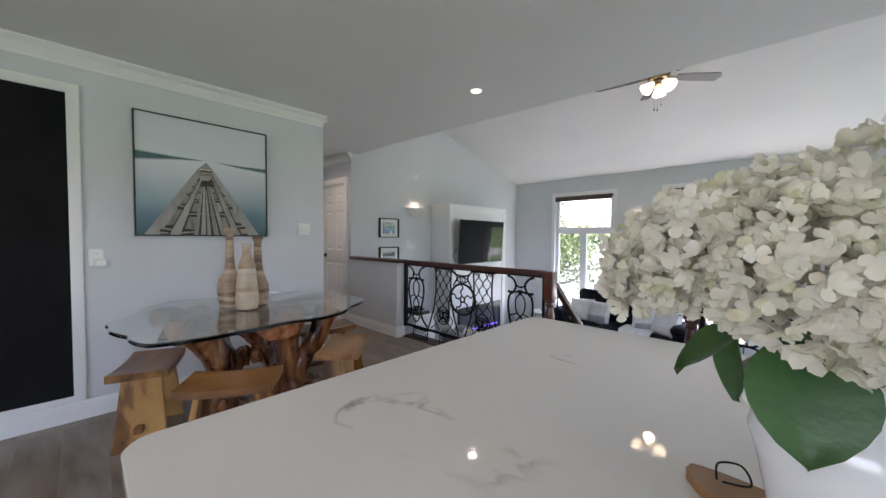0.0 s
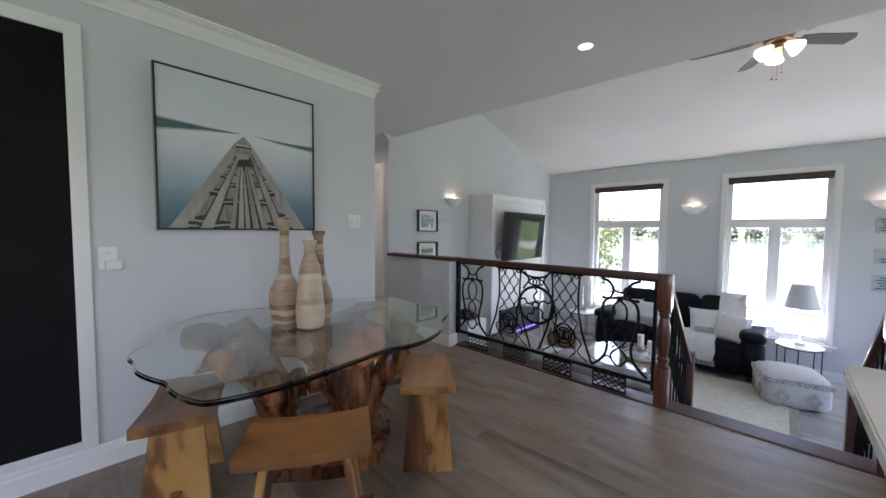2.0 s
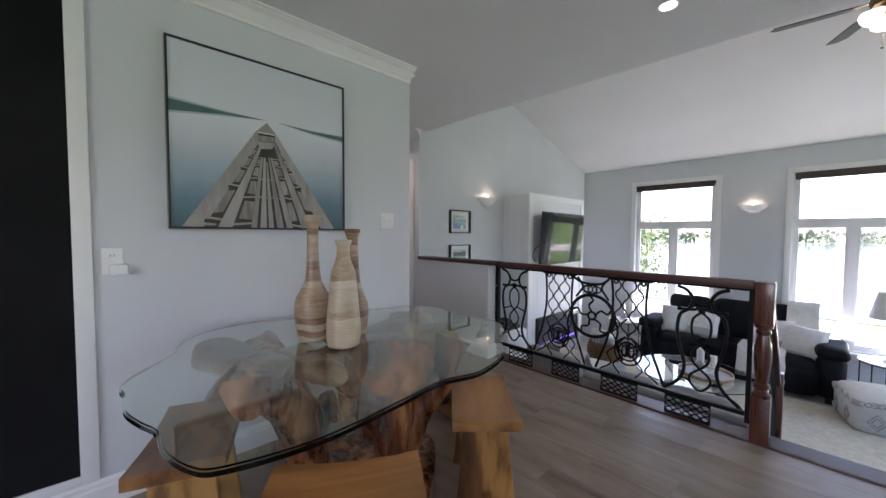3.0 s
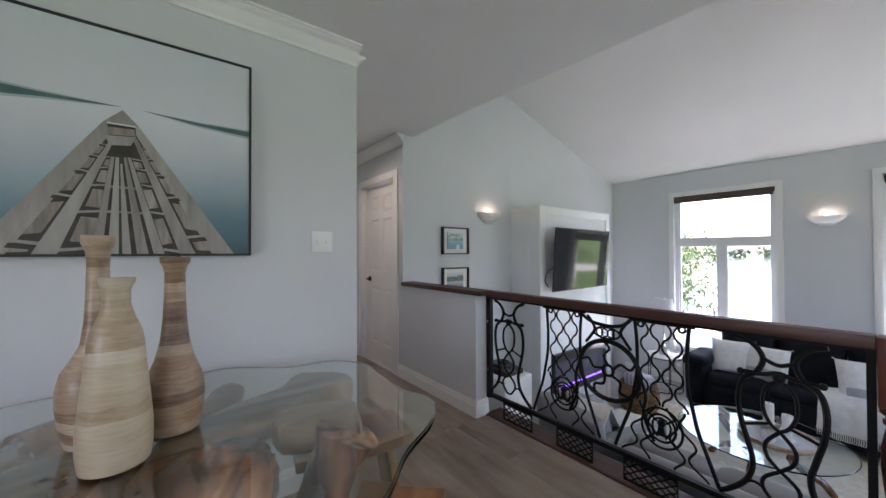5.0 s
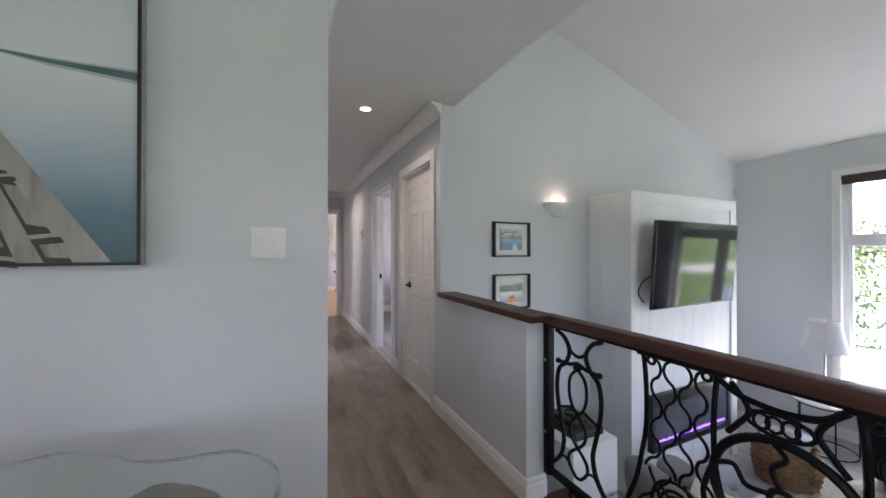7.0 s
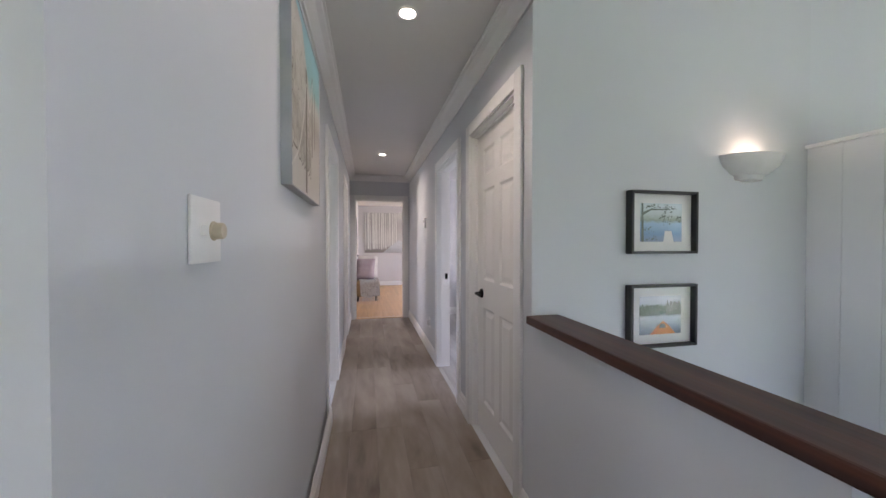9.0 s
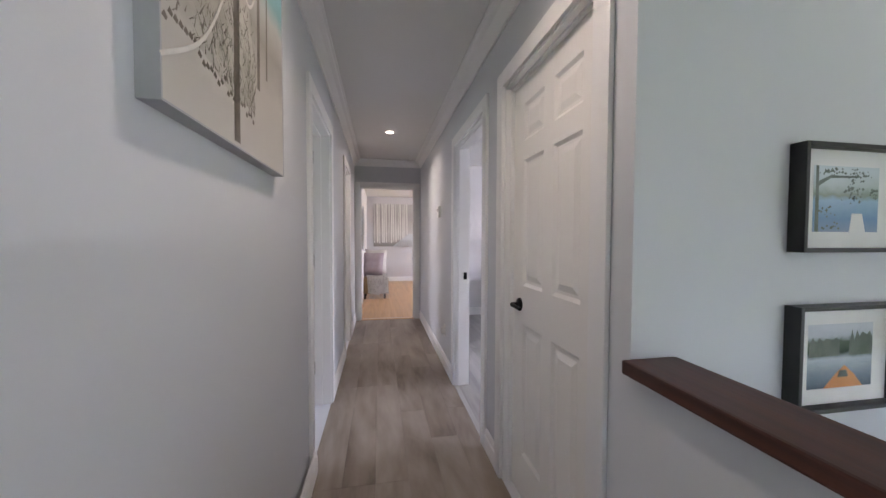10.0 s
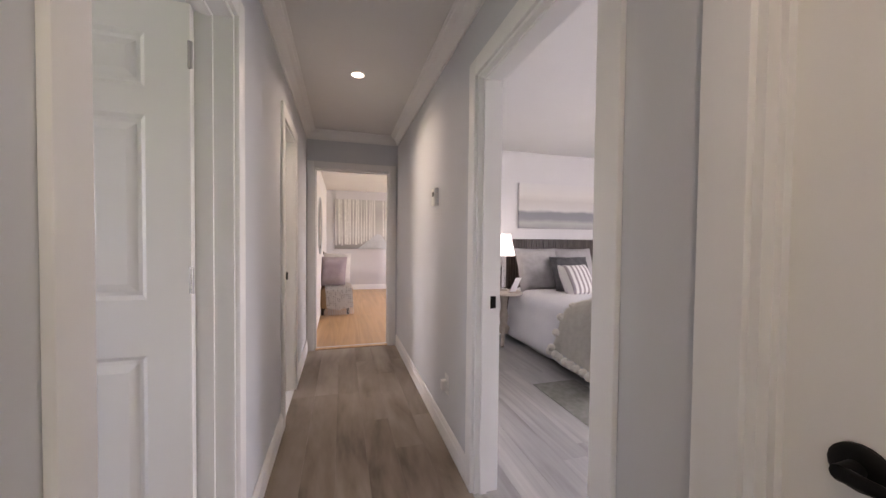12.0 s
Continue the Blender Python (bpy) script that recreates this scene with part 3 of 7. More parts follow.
def window_unit(n, x0, x1):
    z0, z1 = WZ0, WZ1
    w = thing("window_%d" % n, "tall white vinyl window with a transom over two casements", "window", pose(0, 0, 0), kind="structure")
    yi = WINY
    bm = bmesh.new()
    c = 0.07
    for p, q, a, b in ((x0 - c, x0 + 0.003, z0 - 0.02, z1 + c), (x1 - 0.003, x1 + c, z0 - 0.02, z1 + c), (x0 + 0.003, x1 - 0.003, z1 - 0.003, z1 + c)):
        add_box(bm, p, yi - 0.02, a, q, yi - 0.0005, b, bevel=0.004)
    part("casing", bm, WHITE, w)
    part("window_sill", box(x0 - 0.11, yi - 0.075, z0 - 0.045, x1 + 0.11, yi + 0.06, z0 - 0.015, bevel=0.006), WHITE, w)
    part("apron", box(x0 - 0.07, yi - 0.016, z0 - 0.11, x1 + 0.07, yi - 0.0005, z0 - 0.046, bevel=0.003), WHITE, w)
    y0, y1 = yi + 0.05, yi + 0.13
    f = 0.05
    bm = bmesh.new()
    for p, q, a, b in ((x0, x0 + f, z0, z1), (x1 - f, x1, z0, z1), (x0 + f, x1 - f, z0, z0 + f), (x0 + f, x1 - f, z1 - f, z1), (x0 + f, x1 - f, 1.36, 1.45)):
        add_box(bm, p, y0, a, q, y1, b)
    xm = (x0 + x1) / 2
    add_box(bm, xm - 0.045, y0 + 0.005, z0 + f, xm + 0.045, y1 - 0.005, 1.36)
    part("window_frame", bm, VINYL, w)
    for p, q, a, b in ((x0 + f, xm - 0.045, z0 + f, 1.36), (xm + 0.045, x1 - f, z0 + f, 1.36), (x0 + f, x1 - f, 1.45, z1 - f)):
        bm = bmesh.new()
        s = 0.022
        for pp, qq, aa, bb in ((p, p + s, a, b), (q - s, q, a, b), (p + s, q - s, a, a + s), (p + s, q - s, b - s, b)):
            add_box(bm, pp, y0 + 0.012, aa, qq, y1 - 0.02, bb, bevel=0.004)
        sash = part("sash", bm, VINYL, w)
        g = part("pane", box(p + s - 0.004, y0 + 0.03, a + s - 0.004, q - s + 0.004, y0 + 0.034, b - s + 0.004), PANE, w, smooth=False)
        g.visible_shadow = False
    bm = lathe([(0.032, 0), (0.032, x1 - x0 - 0.03)], 16)
    place(bm, pose(x0 + 0.015, yi - 0.012, z1 - 0.040, 0, 90, 0))
    add_box(bm, x0 + 0.02, yi - 0.045, z1 - 0.105, x1 - 0.02, yi - 0.041, z1 - 0.04)
    add_box(bm, x0 + 0.02, yi - 0.05, z1 - 0.115, x1 - 0.02, yi - 0.036, z1 - 0.10, bevel=0.003)
    solid("roller_shade", bm, SHADE, "rolled-up dark brown roller shade at a window head", "roller shade", "living room shades")


for i, (a, b) in enumerate(WINDOWS):
    window_unit(i + 1, a, b)


def landing():
    hw = structure("wall_half", box(TVX, HALL_R, -0.2, -2.93, 3.45, 0.925), PAINT, "grey painted half wall beside the landing")
    bm = box(TVX + 0.001, HALL_R - 0.028, 0.926, -2.86, 3.462, 0.962, bevel=0.006)
    structure("trim_half_wall_cap", bm, MAHOGX, "dark mahogany stained cap on the half wall")
    bm = box(-2.93, 3.42, -0.06, 4.0, 3.60, 0.010, bevel=0.012)
    structure("trim_nosing", bm, MAHOGX, "dark mahogany stained landing nosing")
    for i in range(4):
        y, z = 3.58 + 0.25 * i, -0.17 * (i + 1)
        structure("stair_tread", box(-0.97, y, z - 0.035, 0.06, y + 0.275, z, bevel=0.008), MAHOGX, "dark stained stair tread")
        structure("stair_riser", box(-0.95, y - 0.012, z + 0.001, 0.04, y - 0.002, z + 0.134), WHITE, "white painted stair riser")
    structure("stair_riser", box(-0.95, 4.58, LOW, 0.04, 4.59, LOW + 0.135), WHITE, "white painted stair riser")
    for x in (-1.0, 0.06):
        bm = bmesh.new()
        prism(bm, [(3.6, -0.06), (4.62, LOW + 0.10), (4.62, LOW), (3.6, LOW)], x, x + 0.03, "x")
        structure("stair_stringer", bm, MAHOGX, "dark stained stair stringer")
    structure("floor_below_landing", box(TVX, 3.30, LOW - 0.001, -1.0, 3.42, -0.20), PAINT, "painted knee wall")


landing()

# ---- wrought railing of old treadle frames ----
RY = 3.46


def newel(x):
    m = thing("newel_post", "turned red mahogany newel post on the landing edge", "newel post", pose(x, RY, 0.010), "landing newels")
    part("base_block", box(-0.044, -0.044, 0, 0.044, 0.044, 0.27, bevel=0.006), MAHOG, m)
    part("turned_shaft", lathe([(0.043, 0.27), (0.044, 0.285), (0.030, 0.295), (0.034, 0.305), (0.030, 0.315), (0.038, 0.325), (0.038, 0.345), (0.027, 0.355), (0.030, 0.375), (0.036, 0.43), (0.041, 0.50), (0.040, 0.56), (0.032, 0.61), (0.027, 0.635), (0.035, 0.645), (0.035, 0.66), (0.028, 0.668), (0.042, 0.68), (0.043, 0.70)], 24), MAHOG, m)
    part("top_block", box(-0.044, -0.044, 0.70, 0.044, 0.044, 0.945, bevel=0.008), MAHOG, m)
    return m


newel(-0.965)
newel(0.055)


def uv(pts):
    return [(u, 0, v) for u, v in pts]


def both(bm, pts, r, steps=6, segs=6):
    """A curved bar and its mirror image."""
    tube(bm, spline(uv(pts), steps), r, segs)
    tube(bm, spline(uv([(-u, v) for u, v in pts]), steps), r, segs)


def ring(bm, u, v, ru, rv, r, n=28, segs=6):
    tube(bm, [(u + ru * math.cos(2 * math.pi * i / n), 0, v + rv * math.sin(2 * math.pi * i / n)) for i in range(n)], r, segs, closed=True)


def violin(k=1.0, thick=0.0108):
    bm = bmesh.new()
    both(bm, [(0.140 * k, 0.885), (0.085 * k, 0.862), (0.050 * k, 0.805), (0.072 * k, 0.742), (0.118 * k, 0.70), (0.134 * k, 0.62), (0.126 * k, 0.53), (0.104 * k, 0.44), (0.088 * k, 0.36), (0.105 * k, 0.28), (0.15 * k, 0.22), (0.205 * k, 0.175)], thick)
    both(bm, [(0.0, 0.725), (0.045 * k, 0.68), (0.052 * k, 0.60), (0.03 * k, 0.54), (0.0, 0.515)], thick * 0.7)
    both(bm, [(0.0, 0.515), (0.045 * k, 0.455), (0.04 * k, 0.40), (0.0, 0.355)], thick * 0.7)
    both(bm, [(0.0, 0.355), (0.05 * k, 0.31), (0.055 * k, 0.265), (0.02 * k, 0.22), (0.0, 0.215)], thick * 0.7)
    tube(bm, spline(uv([(-0.050 * k, 0.805), (0, 0.785), (0.050 * k, 0.805)]), 6), thick * 0.8, 6)
    tube(bm, spline(uv([(-0.12 * k, 0.735), (-0.05 * k, 0.738), (0, 0.752), (0.05 * k, 0.738), (0.12 * k, 0.735)]), 6), thick * 0.9, 6)
    for u in (-1, 1):
        tube(bm, uv([(u * 0.112 * k, 0.51), (u * 0.03 * k, 0.54)]), thick * 0.6, 6)
        tube(bm, spline(uv([(u * 0.13 * k, 0.245), (u * 0.09 * k, 0.275), (u * 0.055 * k, 0.265)]), 4), thick * 0.6, 6)
        place_ball(bm, (u * 0.125 * k, 0, 0.735), 0.014)
    place_ball(bm, (0, 0, 0.735), 0.022)
    return bm


def place_ball(bm, at, r):
    bmesh.ops.create_uvsphere(bm, u_segments=10, v_segments=6, radius=r, matrix=Matrix.Translation(at))


def net(flip=1):
    bm = bmesh.new()
    t = 0.0075

    def half(v):
        q = [(0.885, 0.125), (0.75, 0.112), (0.60, 0.118), (0.42, 0.15), (0.28, 0.20), (0.18, 0.235)]
        for (v0, h0), (v1, h1) in zip(q, q[1:]):
            if v >= v1:
                f = (v - v1) / (v0 - v1)
                return h1 + (h0 - h1) * f
        return 0.235
    both(bm, [(half(v), v) for v in (0.885, 0.80, 0.70, 0.60, 0.50, 0.40, 0.30, 0.18)], t * 1.25)
    for c, ph in ((-0.66, 0), (-0.22, 1), (0.22, 0), (0.66, 1)):
        for vs in ((0.885, 0.47),):
            pts = []
            for i in range(36):
                v = vs[0] - (vs[0] - vs[1]) * i / 35
                w = math.sin(2 * math.pi * (0.885 - v) / 0.15 + math.pi * ph)
                w = math.copysign(abs(w) ** 0.65, w)
                pts.append((half(v) * (c + 0.175 * w), 0, v))
            tube(bm, pts, t * 0.75, 6)
    for c, ph in ((-0.8, 0), (-0.4, 1), (0.4, 0), (0.8, 1)):
        pts = []
        for i in range(26):
            v = 0.47 - 0.29 * i / 25
            w = math.sin(2 * math.pi * (0.885 - v) / 0.15 + math.pi * ph)
            pts.append((half(v) * (c * (0.75 + 0.15 * i / 25) + 0.13 * w), 0, v))
        tube(bm, pts, t * 0.75, 6)
    for rr in (0.094, 0.064):
        ring(bm, 0, 0.36, rr, rr * 1.06, t * 0.85)
    place_ball(bm, (0, 0, 0.385), 0.020)
    prism(bm, [(-0.011, 0.382), (0.011, 0.382), (0.016, 0.345), (0.026, 0.322), (-0.026, 0.322), (-0.016, 0.345)], -0.007, 0.007, "y")
    for u in (-1, 1):
        tube(bm, spline(uv([(0.0, 0.412), (u * 0.036, 0.392), (u * 0.040, 0.352), (u * 0.018, 0.312)]), 5), t * 0.7, 6)
    for a in range(4):
        an = math.pi / 4 + a * math.pi / 2
        tube(bm, uv([(0.03 * math.cos(an), 0.36 + 0.04 * math.sin(an)), (0.09 * math.cos(an), 0.36 + 0.09 * math.sin(an))]), t * 0.7, 6)
    for u in (-1, 1):
        ring(bm, u * 0.095, 0.872, 0.014, 0.014, t * 0.8, 14)
    tube(bm, uv([(-0.15, 0.889), (0.15, 0.889)]), 0.008, 6)
    return bm


def wheel():
    bm = bmesh.new()
    ring(bm, 0, 0.58, 0.172, 0.165, 0.0135, 40, 8)
    ring(bm, 0, 0.58, 0.03, 0.03, 0.009, 16)
    for k in range(5):
        a0 = math.radians(72 * k + 20)
        pts = [(0.03 * math.cos(a0), 0.58 + 0.03 * math.sin(a0)), (0.085 * math.cos(a0 + 0.25), 0.58 + 0.085 * math.sin(a0 + 0.25)), (0.125 * math.cos(a0 - 0.1), 0.58 + 0.125 * math.sin(a0 - 0.1)), (0.168 * math.cos(a0 + 0.1), 0.58 + 0.162 * math.sin(a0 + 0.1))]
        tube(bm, spline(uv(pts), 6), 0.008, 6)
    return bm


def crest():
    bm = bmesh.new()
    tube(bm, spline(uv([(-0.165, 0.885), (-0.10, 0.845), (0, 0.832), (0.08, 0.845), (0.13, 0.885)]), 8), 0.010, 6)
    ring(bm, -0.005, 0.79, 0.075, 0.032, 0.006, 26)
    for u in (-0.045, -0.015, 0.02, 0.05):
        ring(bm, u, 0.79, 0.019, 0.022, 0.0045, 14)
    both(bm, [(0.12, 0.88), (0.075, 0.81), (0.10, 0.76), (0.13, 0.72)], 0.009)
    both(bm, [(0.165, 0.62), (0.20, 0.50), (0.19, 0.40), (0.24, 0.28)], 0.009)
    return bm


def treadle_plate(u, w, r):
    """A small iron plate of crossed wavy wires in a frame."""
    h = 0.112
    p = part("treadle_plate", tube(bmesh.new(), uv([(-w / 2, 0.016), (w / 2, 0.016), (w / 2, 0.016 + h), (-w / 2, 0.016 + h)]), 0.007, 6, closed=True), BLACK, r)
    p.location = (u, 0, 0)
    for row in range(3):
        z0 = 0.016 + h * (row + 0.5) / 3
        for s in (1, -1):
            part("wire", tube(bmesh.new(), [(-w / 2 + w * i / 30, 0, z0 + s * 0.016 * math.sin(math.pi * 5 * i / 30)) for i in range(31)], 0.0042, 5), BLACK, p)


def railing():
    r = thing("stair_railing", "mahogany handrail over black iron treadle frames on the landing", "railing", pose(0, RY, 0))
    x0, x1 = -2.93, -1.01
    part("handrail", box(x0 - 0.0, -0.035, 0.908, x1, 0.035, 0.957, bevel=0.008), MAHOGX, r, "dark mahogany handrail")
    part("top_bar", box(x0 + 0.04, -0.012, 0.893, x1 - 0.025, 0.012, 0.907), BLACK, r)
    part("bottom_bar", box(x0 + 0.04, -0.014, 0.140, x1 - 0.025, 0.014, 0.165), BLACK, r)
    p = part("end_post", box(x0 + 0.001, -0.02, 0.13, x0 + 0.039, 0.02, 0.907, bevel=0.002), BLACK, r)
    for z in (0.35, 0.72):
        part("bolt", place(lathe([(0.009, 0), (0.009, 0.004), (0.004, 0.008)], 12), pose(x0 + 0.02, -0.0205, z, 90)), CHROME, p)
    part("end_post", box(x1 - 0.024, -0.012, 0.10, x1 - 0.001, 0.012, 0.907), BLACK, r)
    for u, k in ((-2.715, 1.0), (-1.262, 0.98)):
        part("treadle_frame", violin(k), BLACK, r).location = (u, 0, 0)
    for u in (-2.258, -1.70):
        part("treadle_side", net(), BLACK, r).location = (u, 0, 0)
    part("treadle_wheel", wheel(), BLACK, r).location = (-1.973, 0, 0)
    part("crest", crest(), BLACK, r).location = (-1.975, 0, 0)
    for a, b in ((-2.765, -2.51), (-2.31, -2.07), (-1.888, -1.63), (-1.452, -1.20)):
        treadle_plate((a + b) / 2, b - a, r)
    # the run past the stairs
    q = thing("stair_railing", "mahogany handrail over black iron treadle frames past the stairs", "railing", pose(0.10, RY, 0))
    part("handrail", box(0.0, -0.035, 0.908, 2.4, 0.035, 0.957, bevel=0.008), MAHOGX, q, "dark mahogany handrail")
    part("top_bar", box(0.0, -0.02, 0.865, 2.4, 0.02, 0.907), BLACK, q)
    part("bottom_bar", box(0.04, -0.014, 0.14, 2.4, 0.014, 0.165), BLACK, q)
    part("end_post", box(0.001, -0.016, 0.10, 0.03, 0.016, 0.865), BLACK, q)
    bm = bmesh.new()
    both(bm, [(0.145, 0.86), (0.14, 0.80), (0.115, 0.72), (0.12, 0.66), (0.14, 0.54)], 0.010)
    ring(bm, 0, 0.705, 0.10, 0.118, 0.007)
    both(bm, [(0.0, 0.815), (0.055, 0.775), (0.12, 0.765)], 0.007)
    both(bm, [(0.0, 0.70), (0.04, 0.745), (0.09, 0.765)], 0.006)
    both(bm, [(0.0, 0.59), (0.05, 0.575), (0.06, 0.53), (0.14, 0.52)], 0.007)
    tube(bm, uv([(0, 0.86), (0, 0.815)]), 0.007, 6)
    tube(bm, uv([(0, 0.72), (0, 0.59)]), 0.006, 6)
    for u in (-1, 1):
        for v in (0.80, 0.72, 0.66, 0.56):
            ring(bm, u * 0.13, v, 0.012, 0.012, 0.004, 12)
    part("treadle_frame", bm, BLACK, q).location = (0.235, 0, 0)
    bm = bmesh.new()
    prism(bm, [(-0.06, 0.78), (-0.04, 0.765), (0.05, 0.77), (0.09, 0.785), (0.085, 0.77), (0.05, 0.74), (0.045, 0.55), (-0.045, 0.55), (-0.035, 0.74)], -0.01, 0.01, "y")
    tube(bm, spline(uv([(-0.17, 0.815), (-0.11, 0.80), (-0.05, 0.775)]), 6), 0.009, 6)
    yoke = part("treadle_yoke", bm, BLACK, q)
    yoke.location = (0.50, 0, 0)
    bm = bmesh.new()
    for i in range(6):
        z = 0.735 - i * 0.032
        add_box(bm, -0.022, -0.0135, z - 0.022, 0.022, -0.0105, z - 0.016)
        add_box(bm, -0.022 + 0.03 * (i % 2), -0.0135, z - 0.016, -0.008 + 0.03 * (i % 2), -0.0105, z)
    part("cast_marks", bm, WHITE, yoke, "raised white cast marks")
    part("treadle_side", net(), BLACK, q).location = (1.05, 0, 0)
    part("treadle_frame", violin(), BLACK, q).location = (1.60, 0, 0)
    # the sloping stair rails
    for x in (-0.955, 0.045):
        g = thing("stair_handrail", "dark sloping stair rail with black iron scrolls", "stair rail", pose(x, 3.52, 0), "stair rails")
        bm = bmesh.new()
        add_box(bm, -0.028, 0, -0.022, 0.028, 1.18, 0.022, bevel=0.006)
        part("handrail", place(bm, pose(0, 0, 0.84, -40)), MAHOGX, g)
        part("lower_bar", tube(bmesh.new(), [(0, 0.02, 0.05), (0, 0.88, -0.68)], 0.011, 6), BLACK, g)
        for i in range(7):
            y = 0.06 + 0.12 * i
            part("baluster", tube(bmesh.new(), [(0, y, 0.02 - 0.82 * y), (0, y, 0.80 - 0.84 * y)], 0.007, 6), BLACK, g)
            n = [(0, y + 0.05 * math.cos(a * 0.5236), 0.42 - 0.83 * y + 0.12 * math.sin(a * 0.5236)) for a in range(12)]
            part("iron_scroll", tube(bmesh.new(), n, 0.006, 6, closed=True), BLACK, g)
        part("lower_post", box(-0.04, 0.90, LOW, 0.04, 0.98, 0.16, bevel=0.006), MAHOG, g)


railing()

# ---- outside ----
GRASS = surf("lawn_grass", (0.055, 0.10, 0.02), (0.075, 0.125, 0.03), 3, 0.9, bump=0.6, fine=60)
WATER = surf("river_water", (0.05, 0.07, 0.08), (0.07, 0.09, 0.10), 0.5, 0.08, bump=0.12, fine=2.5)
LEAF = surf("bright_foliage", (0.085, 0.12, 0.03), (0.11, 0.15, 0.045), 5, 0.6, bump=0.1)
# foliage colour paled and greyed to stand in for distance haze
FARLEAF = surf("hazy_far_foliage", (0.085, 0.105, 0.07), (0.11, 0.12, 0.095), 0.3, 0.8, bump=0.1, fine=3)
BARK = surf("tree_bark", (0.09, 0.065, 0.045), (0.14, 0.105, 0.08), 8, 0.9, bump=0.6, fine=30)
PAVE = surf("pale_concrete_drive", (0.40, 0.39, 0.37), (0.34, 0.33, 0.32), 2, 0.85, bump=0.3, fine=80)


def outside():
    structure("ground", box(-2500, -2500, -1.7, 2500, 2500, -1.4), GRASS, "mown green lawn round the house")
    structure("water", prism(bmesh.new(), [(-900, 17), (1.6, 17), (45, 190), (-900, 190)], -1.41, -1.37), WATER, "wide calm river beyond the lawn")
    structure("pavement", box(6.5, -6, -1.41, 9.0, 60, -1.38), PAVE, "pale concrete drive beside the lawn")
    # assumed pale slab, added to throw sunlight up onto the vault
    structure("pavement_bounce_slab", box(-8, 8.16, -1.41, 0.3, 16.5, -1.36), PAVE, "pale concrete slab added to bounce sunlight indoors")
    rng = random.Random(5)

    def leaves(bm, centre, r, count, size):
        for _ in range(count):
            d = Vector((rng.gauss(0, 1), rng.gauss(0, 1), rng.gauss(0, 1))).normalized() * r * rng.random() ** 0.45
            d.z *= 0.8
            p = Vector(centre) + d
            q = Euler((rng.random() * 6.3, rng.random() * 6.3, rng.random() * 6.3)).to_matrix()
            s = size * (0.6 + 0.8 * rng.random())
            vs = [bm.verts.new(p + q @ Vector(c) * s) for c in ((-1, 0, 0), (-0.2, 0.45, 0.08), (1, 0, 0), (-0.2, -0.45, 0.08))]
            bm.faces.new(vs)

    def tree(x, y, h, r, n, size):
        t = thing("tree", "leafy green deciduous tree on the lawn", "tree", pose(x, y, -1.4), "garden trees")
        bm = bmesh.new()
        tube(bm, spline([(0, 0, 0), (0.1, 0.05, h * 0.3), (0.0, 0.1, h * 0.6), (0.1, 0, h * 0.9)], 5), lambda k: 0.16 * (1 - k) + 0.03, 8)
        limbs = []
        for i in range(9):
            a, z = i * 2.4, h * (0.28 + 0.065 * i)
            e = (math.cos(a) * r * 0.75, math.sin(a) * r * 0.75, z + h * 0.14)
            limbs.append(e)
            tube(bm, spline([(0.03, 0.05, z), (e[0] * 0.5, e[1] * 0.5, z + h * 0.05), e], 4), lambda k: 0.05 * (1 - k) + 0.012, 6)
        part("trunk", bm, BARK, t)
        bm = bmesh.new()
        for e in limbs:
            leaves(bm, e, r * 0.55, n // 12, size)
            leaves(bm, (e[0] * 0.5, e[1] * 0.5, e[2]), r * 0.45, n // 24, size)
        leaves(bm, (0, 0, h * 0.9), r * 0.6, n // 6, size)
        part("crown", bm, LEAF, t)

    tree(-6.0, 13.6, 2.9, 1.6, 6000, 0.062)
    tree(-10.5, 19.0, 6.5, 2.6, 4200, 0.10)
    bm = bmesh.new()
    for i in range(260):
        x = -420 + 840 * i / 259 + rng.uniform(-3, 3)
        leaves(bm, (x, 196 + rng.uniform(0, 8), -0.4 + rng.random() * 2), 3.2, 44, 1.2)
    structure("backdrop_far_bank", bm, FARLEAF, "distant wooded river bank")
    bm = bmesh.new()
    for i in range(70):
        leaves(bm, (30 + rng.uniform(0, 8), -30 + i * 1.2, rng.uniform(-1, 3)), 2.6, 40, 0.5)
    structure("backdrop_hedge", bm, FARLEAF, "hedge and trees beyond the lawn")


outside()

# ---- dining corner ----
GLASS_T = glass("green_edged_table_glass", (0.865, 0.955, 0.93), 0.0, 1.5)
TEAK = wood("reddish_teak_root", [(0.34, (0.045, 0.012, 0.005)), (0.46, (0.14, 0.045, 0.014)), (0.58, (0.28, 0.105, 0.034)), (0.74, (0.42, 0.21, 0.085))], 2, 9, 2.2, 0.26, coat=0.5, bump=0.5, per_object=False)
STOOLW = wood("golden_suar_wood", [(0.36, (0.085, 0.034, 0.013)), (0.47, (0.20, 0.088, 0.027)), (0.52, (0.42, 0.215, 0.060)), (0.76, (0.55, 0.32, 0.11))], 2, 4.2, 1.5, 0.34, coat=0.15, bump=0.3)
STOOLS = wood("brown_suar_seat", [(0.34, (0.06, 0.024, 0.010)), (0.46, (0.16, 0.070, 0.024)), (0.60, (0.26, 0.118, 0.036)), (0.76, (0.36, 0.185, 0.066))], 0, 6, 1.2, 0.34, coat=0.2, bump=0.3)

BURL = wood("brown_driftwood", [(0.30, (0.045, 0.025, 0.013)), (0.44, (0.115, 0.070, 0.038)), (0.58, (0.20, 0.13, 0.072)), (0.76, (0.30, 0.21, 0.125))], 1, 15, 2.6, 0.3, coat=0.3, bump=0.3)


